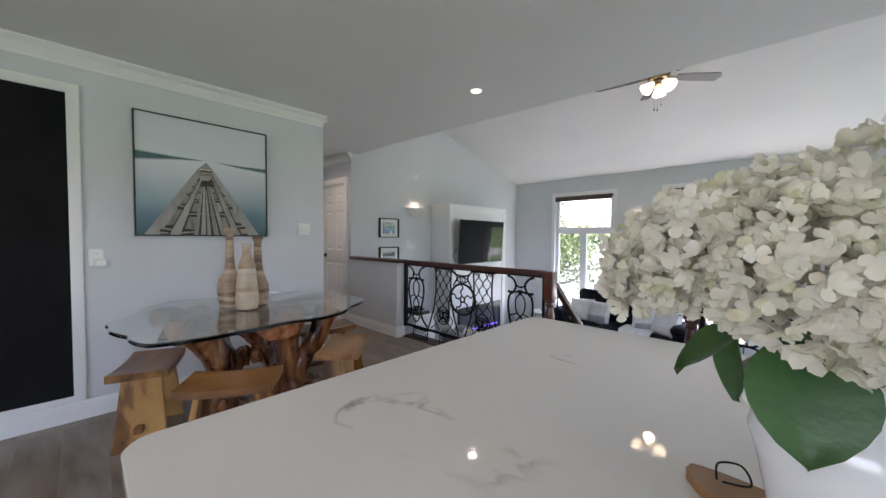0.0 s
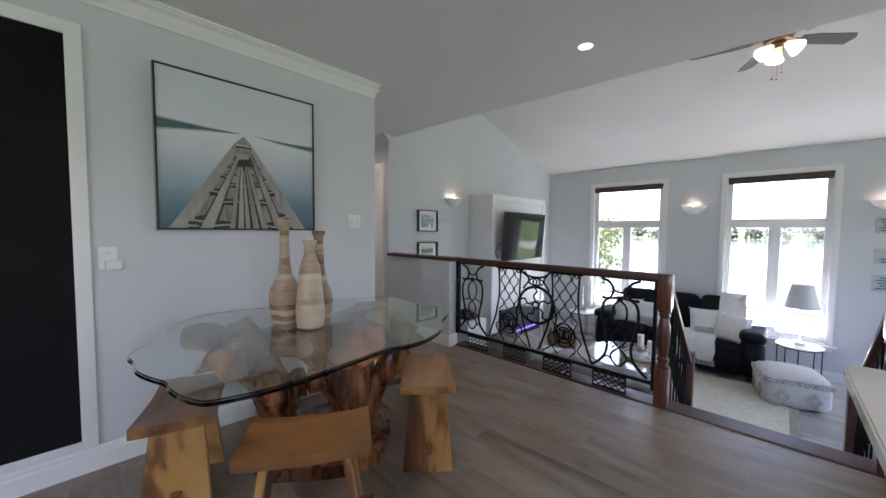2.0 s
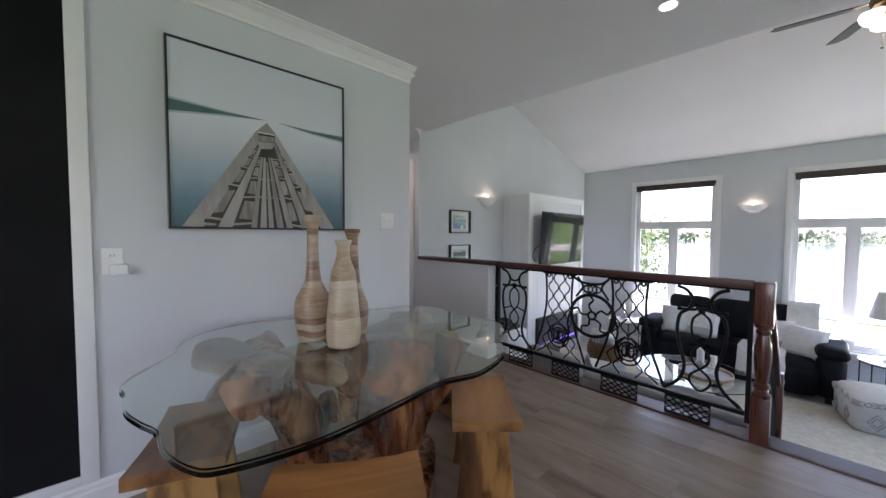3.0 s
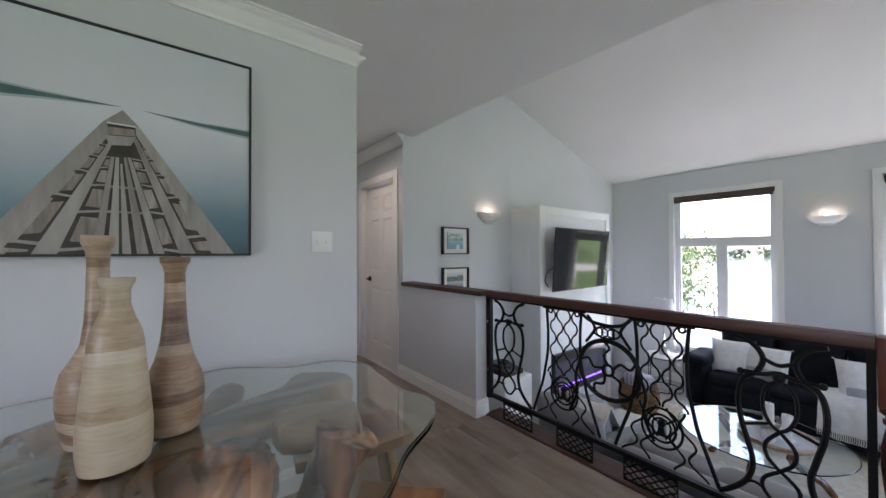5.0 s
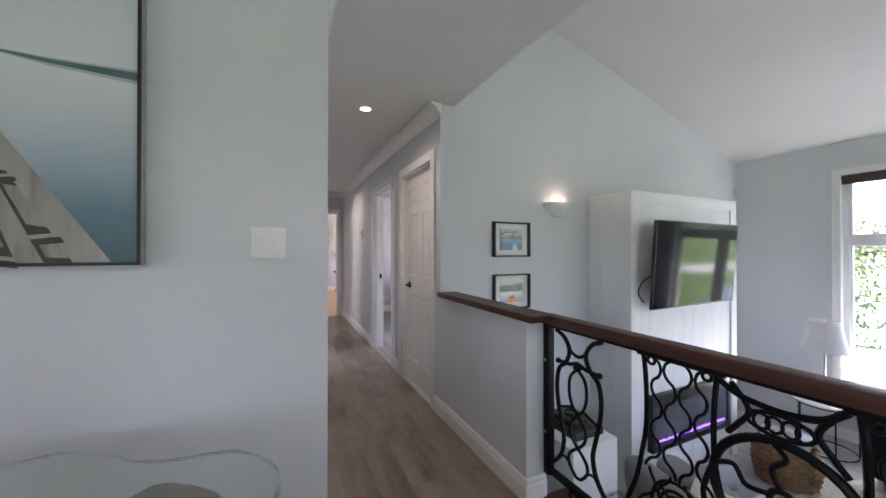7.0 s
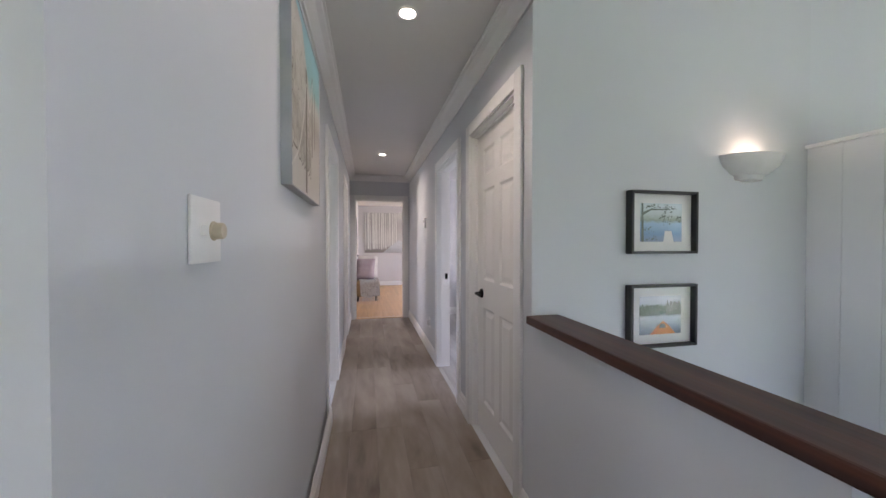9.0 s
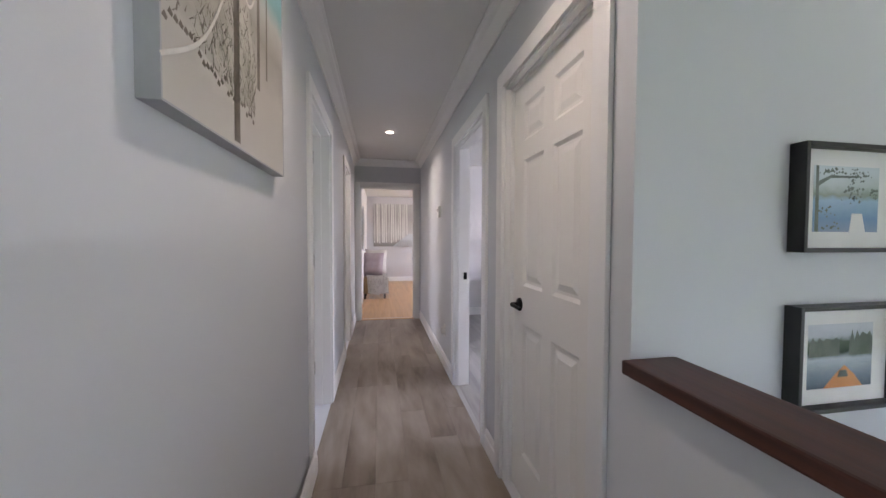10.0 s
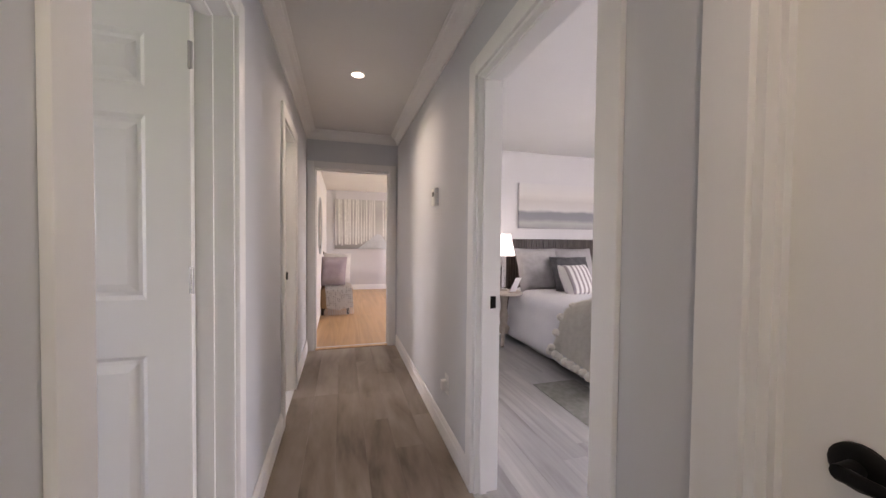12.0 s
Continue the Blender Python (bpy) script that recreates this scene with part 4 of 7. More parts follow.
def vase_wood(name, stops):
    """Turned wood glued up from uneven bands, each of its own tone, under a thin varnish."""
    m, n, l, b = nodes_of(name)

    def math_node(op, x, y, z=None):
        q = n.new("ShaderNodeMath")
        q.operation = op
        for k, v in enumerate((x, y, z)):
            if v is None:
                continue
            if isinstance(v, (int, float)):
                q.inputs[k].default_value = v
            else:
                l.new(v, q.inputs[k])
        return q.outputs[0]

    def cloud(vec, scale, detail):
        t = n.new("ShaderNodeTexNoise")
        t.inputs["Scale"].default_value, t.inputs["Detail"].default_value = scale, detail
        l.new(vec, t.inputs["Vector"])
        return t.outputs["Fac"]
    tc, oi, sp, mp = n.new("ShaderNodeTexCoord"), n.new("ShaderNodeObjectInfo"), n.new("ShaderNodeSeparateXYZ"), n.new("ShaderNodeMapping")
    mp.inputs["Scale"].default_value = (4, 4, 34)
    l.new(tc.outputs["Object"], sp.inputs[0]), l.new(tc.outputs["Object"], mp.inputs["Vector"])
    wob, blotch, streak = cloud(tc.outputs["Object"], 7, 2), cloud(tc.outputs["Object"], 16, 4), cloud(mp.outputs[0], 5, 5)
    height = math_node("MULTIPLY_ADD", wob, 1.6, math_node("MULTIPLY_ADD", sp.outputs["Z"], 34.0, math_node("MULTIPLY", oi.outputs["Random"], 50.0)))
    wn = n.new("ShaderNodeTexWhiteNoise")
    wn.noise_dimensions = "1D"
    l.new(math_node("FLOOR", height, 0.0), wn.inputs["W"])
    tone = math_node("MULTIPLY_ADD", wn.outputs["Value"], 0.42, math_node("MULTIPLY_ADD", streak, 0.34, math_node("MULTIPLY", blotch, 0.42)))
    l.new(ramp(n, l, tone, stops), b.inputs["Base Color"])
    b.inputs["Roughness"].default_value, b.inputs["Coat Weight"].default_value, b.inputs["Coat Roughness"].default_value = 0.40, 0.25, 0.2
    bp = n.new("ShaderNodeBump")
    bp.inputs["Strength"].default_value, bp.inputs["Distance"].default_value = 0.3, 0.002
    l.new(streak, bp.inputs["Height"]), l.new(bp.outputs[0], b.inputs["Normal"])
    return m


VASEW = vase_wood("banded_turned_wood", [(0.32, (0.17, 0.095, 0.055)), (0.48, (0.33, 0.22, 0.14)), (0.64, (0.44, 0.335, 0.23)), (0.82, (0.54, 0.45, 0.345))])
VASEP = vase_wood("pale_banded_turned_wood", [(0.32, (0.28, 0.185, 0.105)), (0.46, (0.41, 0.315, 0.205)), (0.64, (0.49, 0.405, 0.285)), (0.82, (0.57, 0.49, 0.38))])
VASEB = vase_wood("brown_banded_turned_wood", [(0.32, (0.09, 0.045, 0.024)), (0.48, (0.21, 0.12, 0.068)), (0.64, (0.33, 0.22, 0.135)), (0.82, (0.45, 0.345, 0.24))])


def dining_table():
    t = thing("dining_table", "carved teak root table with a wavy-edged clear glass top", "table", pose(0, 0, 0))
    out = spline([(-2.22, 0.72, 0), (-2.09, 0.717, 0), (-1.97, 0.718, 0), (-1.875, 0.743, 0), (-1.80, 0.77, 0), (-1.70, 0.776, 0), (-1.60, 0.805, 0), (-1.545, 0.86, 0), (-1.51, 1.05, 0), (-1.535, 1.30, 0), (-1.555, 1.46, 0), (-1.525, 1.62, 0), (-1.585, 1.82, 0), (-1.71, 1.96, 0), (-1.80, 2.10, 0), (-1.90, 2.185, 0), (-1.98, 2.196, 0), (-2.075, 2.165, 0), (-2.27, 2.175, 0), (-2.43, 2.185, 0), (-2.565, 2.085, 0), (-2.60, 1.90, 0), (-2.745, 1.68, 0), (-2.70, 1.43, 0), (-2.76, 1.22, 0), (-2.72, 1.02, 0), (-2.58, 0.90, 0), (-2.44, 0.86, 0)], 7, closed=True)
    bm = bmesh.new()
    prism(bm, [(p.x, p.y) for p in out], 0.737, 0.757)
    es = [e for e in bm.edges if abs(e.verts[0].co.z - e.verts[1].co.z) < 1e-5]
    bmesh.ops.bevel(bm, geom=es, offset=0.005, segments=2, affect="EDGES")
    g = part("glass_top", bm, GLASS_T, t, "clear green-edged glass top")
    g.visible_shadow = False

    def root(path, r0, r1, seed, flare=0.0):
        b = bmesh.new()
        pts = spline(path, 7)
        tube(b, pts, lambda k: r0 + (r1 - r0) * k + flare * max(0, 1 - 5 * k) * 0.5 + flare * max(0, 5 * k - 4) , 16)
        for v in b.verts:
            z = v.co
            d = noise.noise_vector(z * 7 + Vector((seed, 0, 0))) * 0.026 + noise.noise_vector(z * 19 + Vector((0, seed, 0))) * 0.009
            v.co += d
            v.co.z = min(v.co.z, 0.734)
        return b
    slab = spline([(-2.20, 1.19, 0), (-2.05, 1.33, 0), (-1.92, 1.52, 0), (-1.90, 1.68, 0), (-2.02, 1.84, 0), (-2.22, 2.0, 0), (-2.42, 1.98, 0), (-2.58, 1.75, 0), (-2.56, 1.45, 0), (-2.42, 1.22, 0)], 5, closed=True)
    bm = bmesh.new()
    prism(bm, [(p.x, p.y) for p in slab], 0.0, 0.075)
    bmesh.ops.bevel(bm, geom=[e for e in bm.edges if e.verts[0].co.z > 0.05 and e.verts[1].co.z > 0.05], offset=0.012, segments=2, affect="EDGES")
    part("root_plinth", bm, TEAK, t)
    trunk_a = [[(-2.33, 1.33, 0.05), (-2.32, 1.32, 0.25), (-2.28, 1.26, 0.45), (-2.30, 1.15, 0.62), (-2.34, 1.05, 0.70)],
               [(-2.34, 1.36, 0.10), (-2.42, 1.34, 0.35), (-2.46, 1.26, 0.58), (-2.56, 1.18, 0.71)],
               [(-2.28, 1.30, 0.30), (-2.20, 1.20, 0.52), (-2.10, 1.08, 0.66), (-1.98, 1.02, 0.71)],
               [(-2.30, 1.34, 0.07), (-2.22, 1.28, 0.09), (-2.12, 1.30, 0.08)]]
    trunk_b = [[(-2.06, 1.62, 0.05), (-2.08, 1.62, 0.25), (-2.10, 1.64, 0.48), (-2.04, 1.62, 0.64), (-1.96, 1.56, 0.71)],
               [(-2.12, 1.68, 0.06), (-2.06, 1.74, 0.30), (-2.00, 1.84, 0.52), (-1.98, 1.92, 0.70)],
               [(-2.10, 1.62, 0.35), (-2.16, 1.50, 0.54), (-2.12, 1.36, 0.68), (-2.06, 1.28, 0.71)],
               [(-2.16, 1.62, 0.28), (-2.28, 1.58, 0.36), (-2.36, 1.44, 0.36), (-2.34, 1.36, 0.30)],
               [(-2.08, 1.60, 0.07), (-2.00, 1.56, 0.09), (-1.95, 1.62, 0.08)]]
    for k, group in enumerate((trunk_a, trunk_b)):
        for i, pth in enumerate(group):
            big = i == 0
            part("root_limb", root(pth, 0.080 if big else 0.066, 0.125 if big else 0.072, 3.1 * i + 11 * k, 0.05 if big else 0.02), TEAK, t)
    # smooth driftwood arms that carry the glass
    for pth, r0, r1, sd in (([(-2.44, 2.03), (-2.36, 1.93), (-2.31, 1.80), (-2.22, 1.62), (-2.10, 1.46)], 0.125, 0.08, 1), ([(-2.59, 1.65), (-2.50, 1.65), (-2.42, 1.58), (-2.36, 1.46)], 0.055, 0.06, 2),
                            ([(-2.05, 2.0), (-2.10, 1.88), (-2.14, 1.74)], 0.095, 0.08, 6), ([(-2.60, 1.02), (-2.44, 1.03), (-2.28, 1.08), (-2.08, 1.17)], 0.10, 0.07, 3), ([(-2.28, 1.22), (-2.12, 1.25), (-1.94, 1.30)], 0.085, 0.06, 4)):
        b = bmesh.new()
        pts = spline([(x, y, 0.69) for x, y in pth], 8)
        tube(b, pts, lambda k: (r0 + (r1 - r0) * k) * (0.35 + 0.65 * min(1, math.sin(math.pi * min(1, max(0, k)) * 0.92 + 0.12) * 2.2)), 18)
        for v in b.verts:
            d = noise.noise_vector(v.co * 6 + Vector((sd * 3.7, 0, 0))) * 0.035
            v.co += Vector((d.x, d.y, 0))
            v.co.z = min(0.69 + (v.co.z - 0.69) * 0.75 + noise.noise(v.co * 9) * 0.012, 0.734)
        part("driftwood_arm", b, BURL, t, "smooth brown driftwood arm")
    return t


dining_table()


def vase(x, y, mat, prof, label):
    solid("wooden_vase", lathe(prof, 32), mat, label, "vase", "turned vases on the table", at=pose(x, y, 0.757, 0, 0, 40 * x))


vase(-2.265, 1.342, VASEW, [(0.045, 0), (0.062, 0.004), (0.072, 0.05), (0.079, 0.11), (0.079, 0.15), (0.070, 0.19), (0.050, 0.225), (0.034, 0.26), (0.027, 0.32), (0.024, 0.40), (0.023, 0.47), (0.025, 0.50), (0.030, 0.512), (0.034, 0.522), (0.034, 0.543), (0.022, 0.543), (0.018, 0.50)], "tall bottle-necked vase of banded turned wood on the glass table")
vase(-2.088, 1.395, VASEP, [(0.050, 0), (0.064, 0.006), (0.069, 0.04), (0.069, 0.09), (0.063, 0.16), (0.056, 0.23), (0.051, 0.29), (0.046, 0.315), (0.034, 0.345), (0.026, 0.375), (0.0255, 0.412), (0.033, 0.426), (0.034, 0.438), (0.022, 0.438), (0.018, 0.40)], "squat-shouldered pale turned wood vase on the glass table")
vase(-2.213, 1.505, VASEB, [(0.045, 0), (0.058, 0.004), (0.068, 0.05), (0.072, 0.10), (0.066, 0.15), (0.046, 0.20), (0.034, 0.25), (0.028, 0.31), (0.025, 0.38), (0.024, 0.44), (0.029, 0.46), (0.035, 0.47), (0.035, 0.485), (0.023, 0.485), (0.018, 0.46)], "slender bottle vase of brown banded turned wood on the glass table")


def stool(m, label):
    s = thing("wooden_stool", label, "stool", m, "stools round the dining table")
    bm = box(-0.235, -0.14, 0.41, 0.235, 0.14, 0.452)
    bmesh.ops.subdivide_edges(bm, edges=bm.edges[:], cuts=5, use_grid_fill=True)
    for v in bm.verts:
        v.co.z += 0.014 * (v.co.x / 0.235) ** 2 - 0.004 + noise.noise(v.co * 9) * 0.003
        v.co.y += noise.noise(v.co * 6 + Vector((3, 0, 0))) * 0.006
    part("seat", bm, STOOLS, s, "brown slab seat")
    for sg in (-1, 1):
        bm = bmesh.new()
        prism(bm, [(-0.13, 0.0), (0.13, 0.0), (0.095, 0.415), (-0.095, 0.415)], -0.016, 0.016, "x")
        for v in bm.verts:
            v.co.x += sg * (0.205 - 0.155 * v.co.z)
        bmesh.ops.bevel(bm, geom=bm.edges[:], offset=0.004, segments=1, affect="EDGES")
        part("leg", bm, STOOLW, s)
        part("wedge", box(sg * 0.200, -0.010, 0.105, sg * 0.222, 0.010, 0.150, bevel=0.003), STOOLS, s)
    bm = bmesh.new()
    add_box(bm, -0.255, -0.022, 0.11, 0.255, 0.022, 0.145, bevel=0.010)
    part("stretcher", bm, STOOLS, s)
    return s


def yaw_pose(x, y, deg):
    return pose(x, y, 0, 0, 0, deg)


stool(yaw_pose(-2.365, 0.915, 160), "golden wood stool with slab legs by the wall")
stool(yaw_pose(-1.70, 1.20, 58), "golden wood stool with slab legs beside the glass table")
stool(yaw_pose(-1.82, 1.96, 137), "golden wood stool with slab legs at the table end")
stool(yaw_pose(-2.43, 2.12, 80), "dark-legged wood stool tucked behind the glass table")

# ---- dining wall ----
BLACKF = surf("matt_black_frame", (0.012, 0.012, 0.013), (0.02, 0.02, 0.02), 20, 0.45, bump=0.1)
FRAME_SIDE = surf("grey_brown_frame_side", (0.30, 0.29, 0.27), (0.24, 0.23, 0.21), 30, 0.6)
CANVAS_EDGE = surf("canvas_edge", (0.45, 0.46, 0.48), (0.38, 0.39, 0.41), 8, 0.8)


def picture(name, stops_v, rough=0.45, detail=None, along="Z"):
    """A printed picture whose colour runs up its height, with a soft cloudy unevenness."""
    m, n, l, b = nodes_of(name)
    tc, sp = n.new("ShaderNodeTexCoord"), n.new("ShaderNodeSeparateXYZ")
    l.new(tc.outputs["Generated"], sp.inputs[0])
    nz = n.new("ShaderNodeTexNoise")
    nz.inputs["Scale"].default_value, nz.inputs["Detail"].default_value = detail or 3.0, 4
    l.new(tc.outputs["Generated"], nz.inputs["Vector"])
    q = n.new("ShaderNodeMath")
    q.operation = "MULTIPLY_ADD"
    q.inputs[1].default_value = 0.12
    l.new(nz.outputs["Fac"], q.inputs[0]), l.new(sp.outputs[along], q.inputs[2])
    l.new(ramp(n, l, q.outputs[0], [(min(1, p + 0.06), c) for p, c in stops_v]), b.inputs["Base Color"])
    b.inputs["Roughness"].default_value = rough
    return m


PIER_BG = picture("lake_print", [(0.0, (0.055, 0.115, 0.145)), (0.16, (0.12, 0.21, 0.26)), (0.33, (0.33, 0.42, 0.48)), (0.50, (0.56, 0.60, 0.64)), (0.62, (0.66, 0.69, 0.73)), (1.0, (0.60, 0.64, 0.69))])
PIER_TREES = surf("print_treeline", (0.05, 0.12, 0.12), (0.09, 0.17, 0.17), 12, 0.5)
PIER_PLANK = wood("print_grey_planks", [(0.15, (0.10, 0.088, 0.076)), (0.5, (0.25, 0.228, 0.20)), (0.85, (0.42, 0.39, 0.35))], 2, 30, 4, 0.55)
PIER_PALE = wood("print_pale_planks", [(0.15, (0.16, 0.148, 0.135)), (0.5, (0.31, 0.292, 0.272)), (0.85, (0.43, 0.41, 0.39))], 2, 16, 3, 0.55)
PIER_HAZE = surf("print_shore_haze", (0.34, 0.42, 0.45), (0.40, 0.47, 0.50), 6, 0.5)
PIER_DARK = surf("print_dark_gaps", (0.030, 0.026, 0.022), (0.06, 0.052, 0.045), 20, 0.6)


def poly(bm, pts, d):
    bm.faces.new([bm.verts.new((d, u, v)) for u, v in pts])


def boat_picture():
    y0, y1, z0, z1 = 0.897, 1.797, 1.242, 2.148
    c = thing("framed_canvas", "large black-framed lake print with the bow of a weathered boat", "wall art", pose(-2.8995, y0, z0))
    W, H = y1 - y0, z1 - z0
    bm = bmesh.new()
    t = 0.009
    for a, b, p, q in ((0, t, 0, H), (W - t, W, 0, H), (t, W - t, 0, t), (t, W - t, H - t, H)):
        add_box(bm, 0.0, a, p, 0.045, b, q)
    part("frame", bm, BLACKF, c)
    bm = bmesh.new()
    for a, b, p, q in ((-0.0015, 0, 0, H), (W, W + 0.0015, 0, H), (0, W, -0.0015, 0), (0, W, H, H + 0.0015)):
        add_box(bm, 0.0, a, p, 0.040, b, q)
    part("frame_side", bm, FRAME_SIDE, c, "pale grey-brown frame side")
    part("canvas", box(0.0, t, t, 0.036, W - t, H - t), PIER_BG, c)
    X, v0 = 0.0364, 0.0105

    def shape(name, mat, layer, *pts):
        bm = bmesh.new()
        poly(bm, [(u * W, v * H) for u, v in pts], X + 0.0002 * layer)
        return part(name, bm, mat, c)

    def between(a, b, v):
        """The place at height v on the line from a to b."""
        return a[0] + (b[0] - a[0]) * (v - a[1]) / (b[1] - a[1])

    # far shores, soft at their edges
    for k, (mat, g) in enumerate(((PIER_HAZE, 0.012), (PIER_TREES, 0.0))):
        shape("print_shore", mat, k, (v0, 0.676 + g), (v0, 0.615 - g), (0.24, 0.645 - g * 0.8), (0.492, 0.663), (0.24, 0.664 + g * 0.6))
        shape("print_shore", mat, k, (1 - v0, 0.655 + g * 0.7), (0.77, 0.653 + g * 0.4), (0.548, 0.664), (0.77, 0.640 - g * 0.7), (1 - v0, 0.627 - g))
    tip = (0.490, 0.650)
    # dark hull, pale gunwales and bow deck
    shape("print_hull", PIER_DARK, 2, (0.150, v0), (0.828, v0), (0.538, 0.580), (0.436, 0.580))
    shape("print_gunwale", PIER_PALE, 4, (0.056, v0), (0.153, v0), (0.447, 0.530), (0.438, 0.588), (0.428, 0.588))
    shape("print_gunwale", PIER_PALE, 4, (0.922, v0), (0.826, v0), (0.536, 0.545), (0.533, 0.588), (0.544, 0.588))
    shape("print_deck", PIER_PALE, 5, (0.428, 0.587), (0.544, 0.587), tip)
    shape("print_bench", PIER_PLANK, 5, (0.440, 0.566), (0.530, 0.570), (0.535, 0.540), (0.434, 0.530))
    shape("print_bench", PIER_PALE, 6, (0.434, 0.527), (0.536, 0.537), (0.518, 0.495), (0.446, 0.486))
    # inner rails and the ribbed side planks outside and inside of them
    rails = (((0.221, v0), (0.293, v0), (0.464, 0.514), (0.452, 0.514)), ((0.758, v0), (0.697, v0), (0.524, 0.530), (0.540, 0.530)))
    for r in rails:
        shape("print_rail", PIER_PALE, 7, *r)
    for r, edge, top, floor, ftop, outer, inner in ((rails[0], (0.153, v0), (0.447, 0.530), (0.392, v0), (0.452, 0.44), (0.056, 0.253, 0.363, 0.432, 0.485), (0.030, 0.190, 0.306, 0.385, 0.432)), (rails[1], (0.826, v0), (0.536, 0.545), (0.642, v0), (0.520, 0.444), (0.092, 0.275, 0.375, 0.445, 0.492), (0.024, 0.198, 0.321, 0.392, 0.435))):
        for marks, e0, e1, r0, r1 in ((outer, edge, top, r[0], r[3]), (inner, floor, ftop, r[1], r[2])):
            for a, b in zip((v0,) + marks, marks):
                if b - a < 0.02:
                    continue
                g = 0.16 * (b - a)
                q = lambda v, f: (between(e0, e1, v) * (1 - f) + between(r0, r1, v) * f, v)
                shape("print_side_plank", PIER_PLANK, 3, q(a + g, 0.0), q(a + g * 1.3, 0.80), q(b - g * 0.8, 0.80), q(b - g, 0.0))
            for a in marks:
                h = 0.006 + 0.030 * max(0.0, 0.5 - a)
                q = lambda v, f: (between(e0, e1, v) * (1 - f) + between(r0, r1, v) * f, v)
                shape("print_rib", PIER_DARK, 5, q(a, -0.25), q(a - h * 0.5, 1.0), q(a - h * 1.5, 1.0), q(a - h, -0.25))
                shape("print_rib", PIER_PALE, 6, q(a + h * 0.6, 0.0), q(a + h * 0.2, 1.0), q(a - h * 0.5, 1.0), q(a, 0.0))
    # floor slats over two cross battens
    for v in (0.190, 0.300):
        shape("print_batten", PIER_PLANK, 3, (between((0.392, v0), (0.452, 0.44), v), v), (between((0.642, v0), (0.520, 0.444), v), v), (between((0.642, v0), (0.520, 0.444), v), v + 0.010), (between((0.392, v0), (0.452, 0.44), v), v + 0.010))
    for a, b, p, q, v in ((0.392, 0.425, 0.453, 0.464, 0.436), (0.443, 0.480, 0.468, 0.479, 0.436), (0.492, 0.522, 0.483, 0.490, 0.410), (0.541, 0.582, 0.494, 0.503, 0.440), (0.600, 0.640, 0.506, 0.518, 0.442)):
        shape("print_slat", PIER_PALE, 8, (a, v0), (b, v0), (q, v), (p, v))


boat_picture()


def chalkboard():
    c = thing("chalkboard", "tall black chalkboard in a flat white frame on the wall", "chalkboard", pose(-2.9, 0, 0))
    bm = bmesh.new()
    for a, b, p, q in ((0.575, 0.635, 0.128, 2.230), (-0.475, -0.405, 0.128, 2.238), (-0.405, 0.575, 2.168, 2.230), (-0.405, 0.575, 0.128, 0.170)):
        add_box(bm, 0.0005, a, p, 0.018, b, q, bevel=0.002)
    part("frame", bm, WHITE, c)
    part("board", box(0.0005, -0.405, 0.170, 0.009, 0.575, 2.168), CHALK, c)


chalkboard()
PLATE = surf("ivory_switch_plastic", (0.80, 0.80, 0.79), (0.77, 0.77, 0.76), 10, 0.35, bump=0.03)
KNOB = surf("beige_dimmer_knob", (0.52, 0.45, 0.33), (0.45, 0.38, 0.27), 30, 0.4)


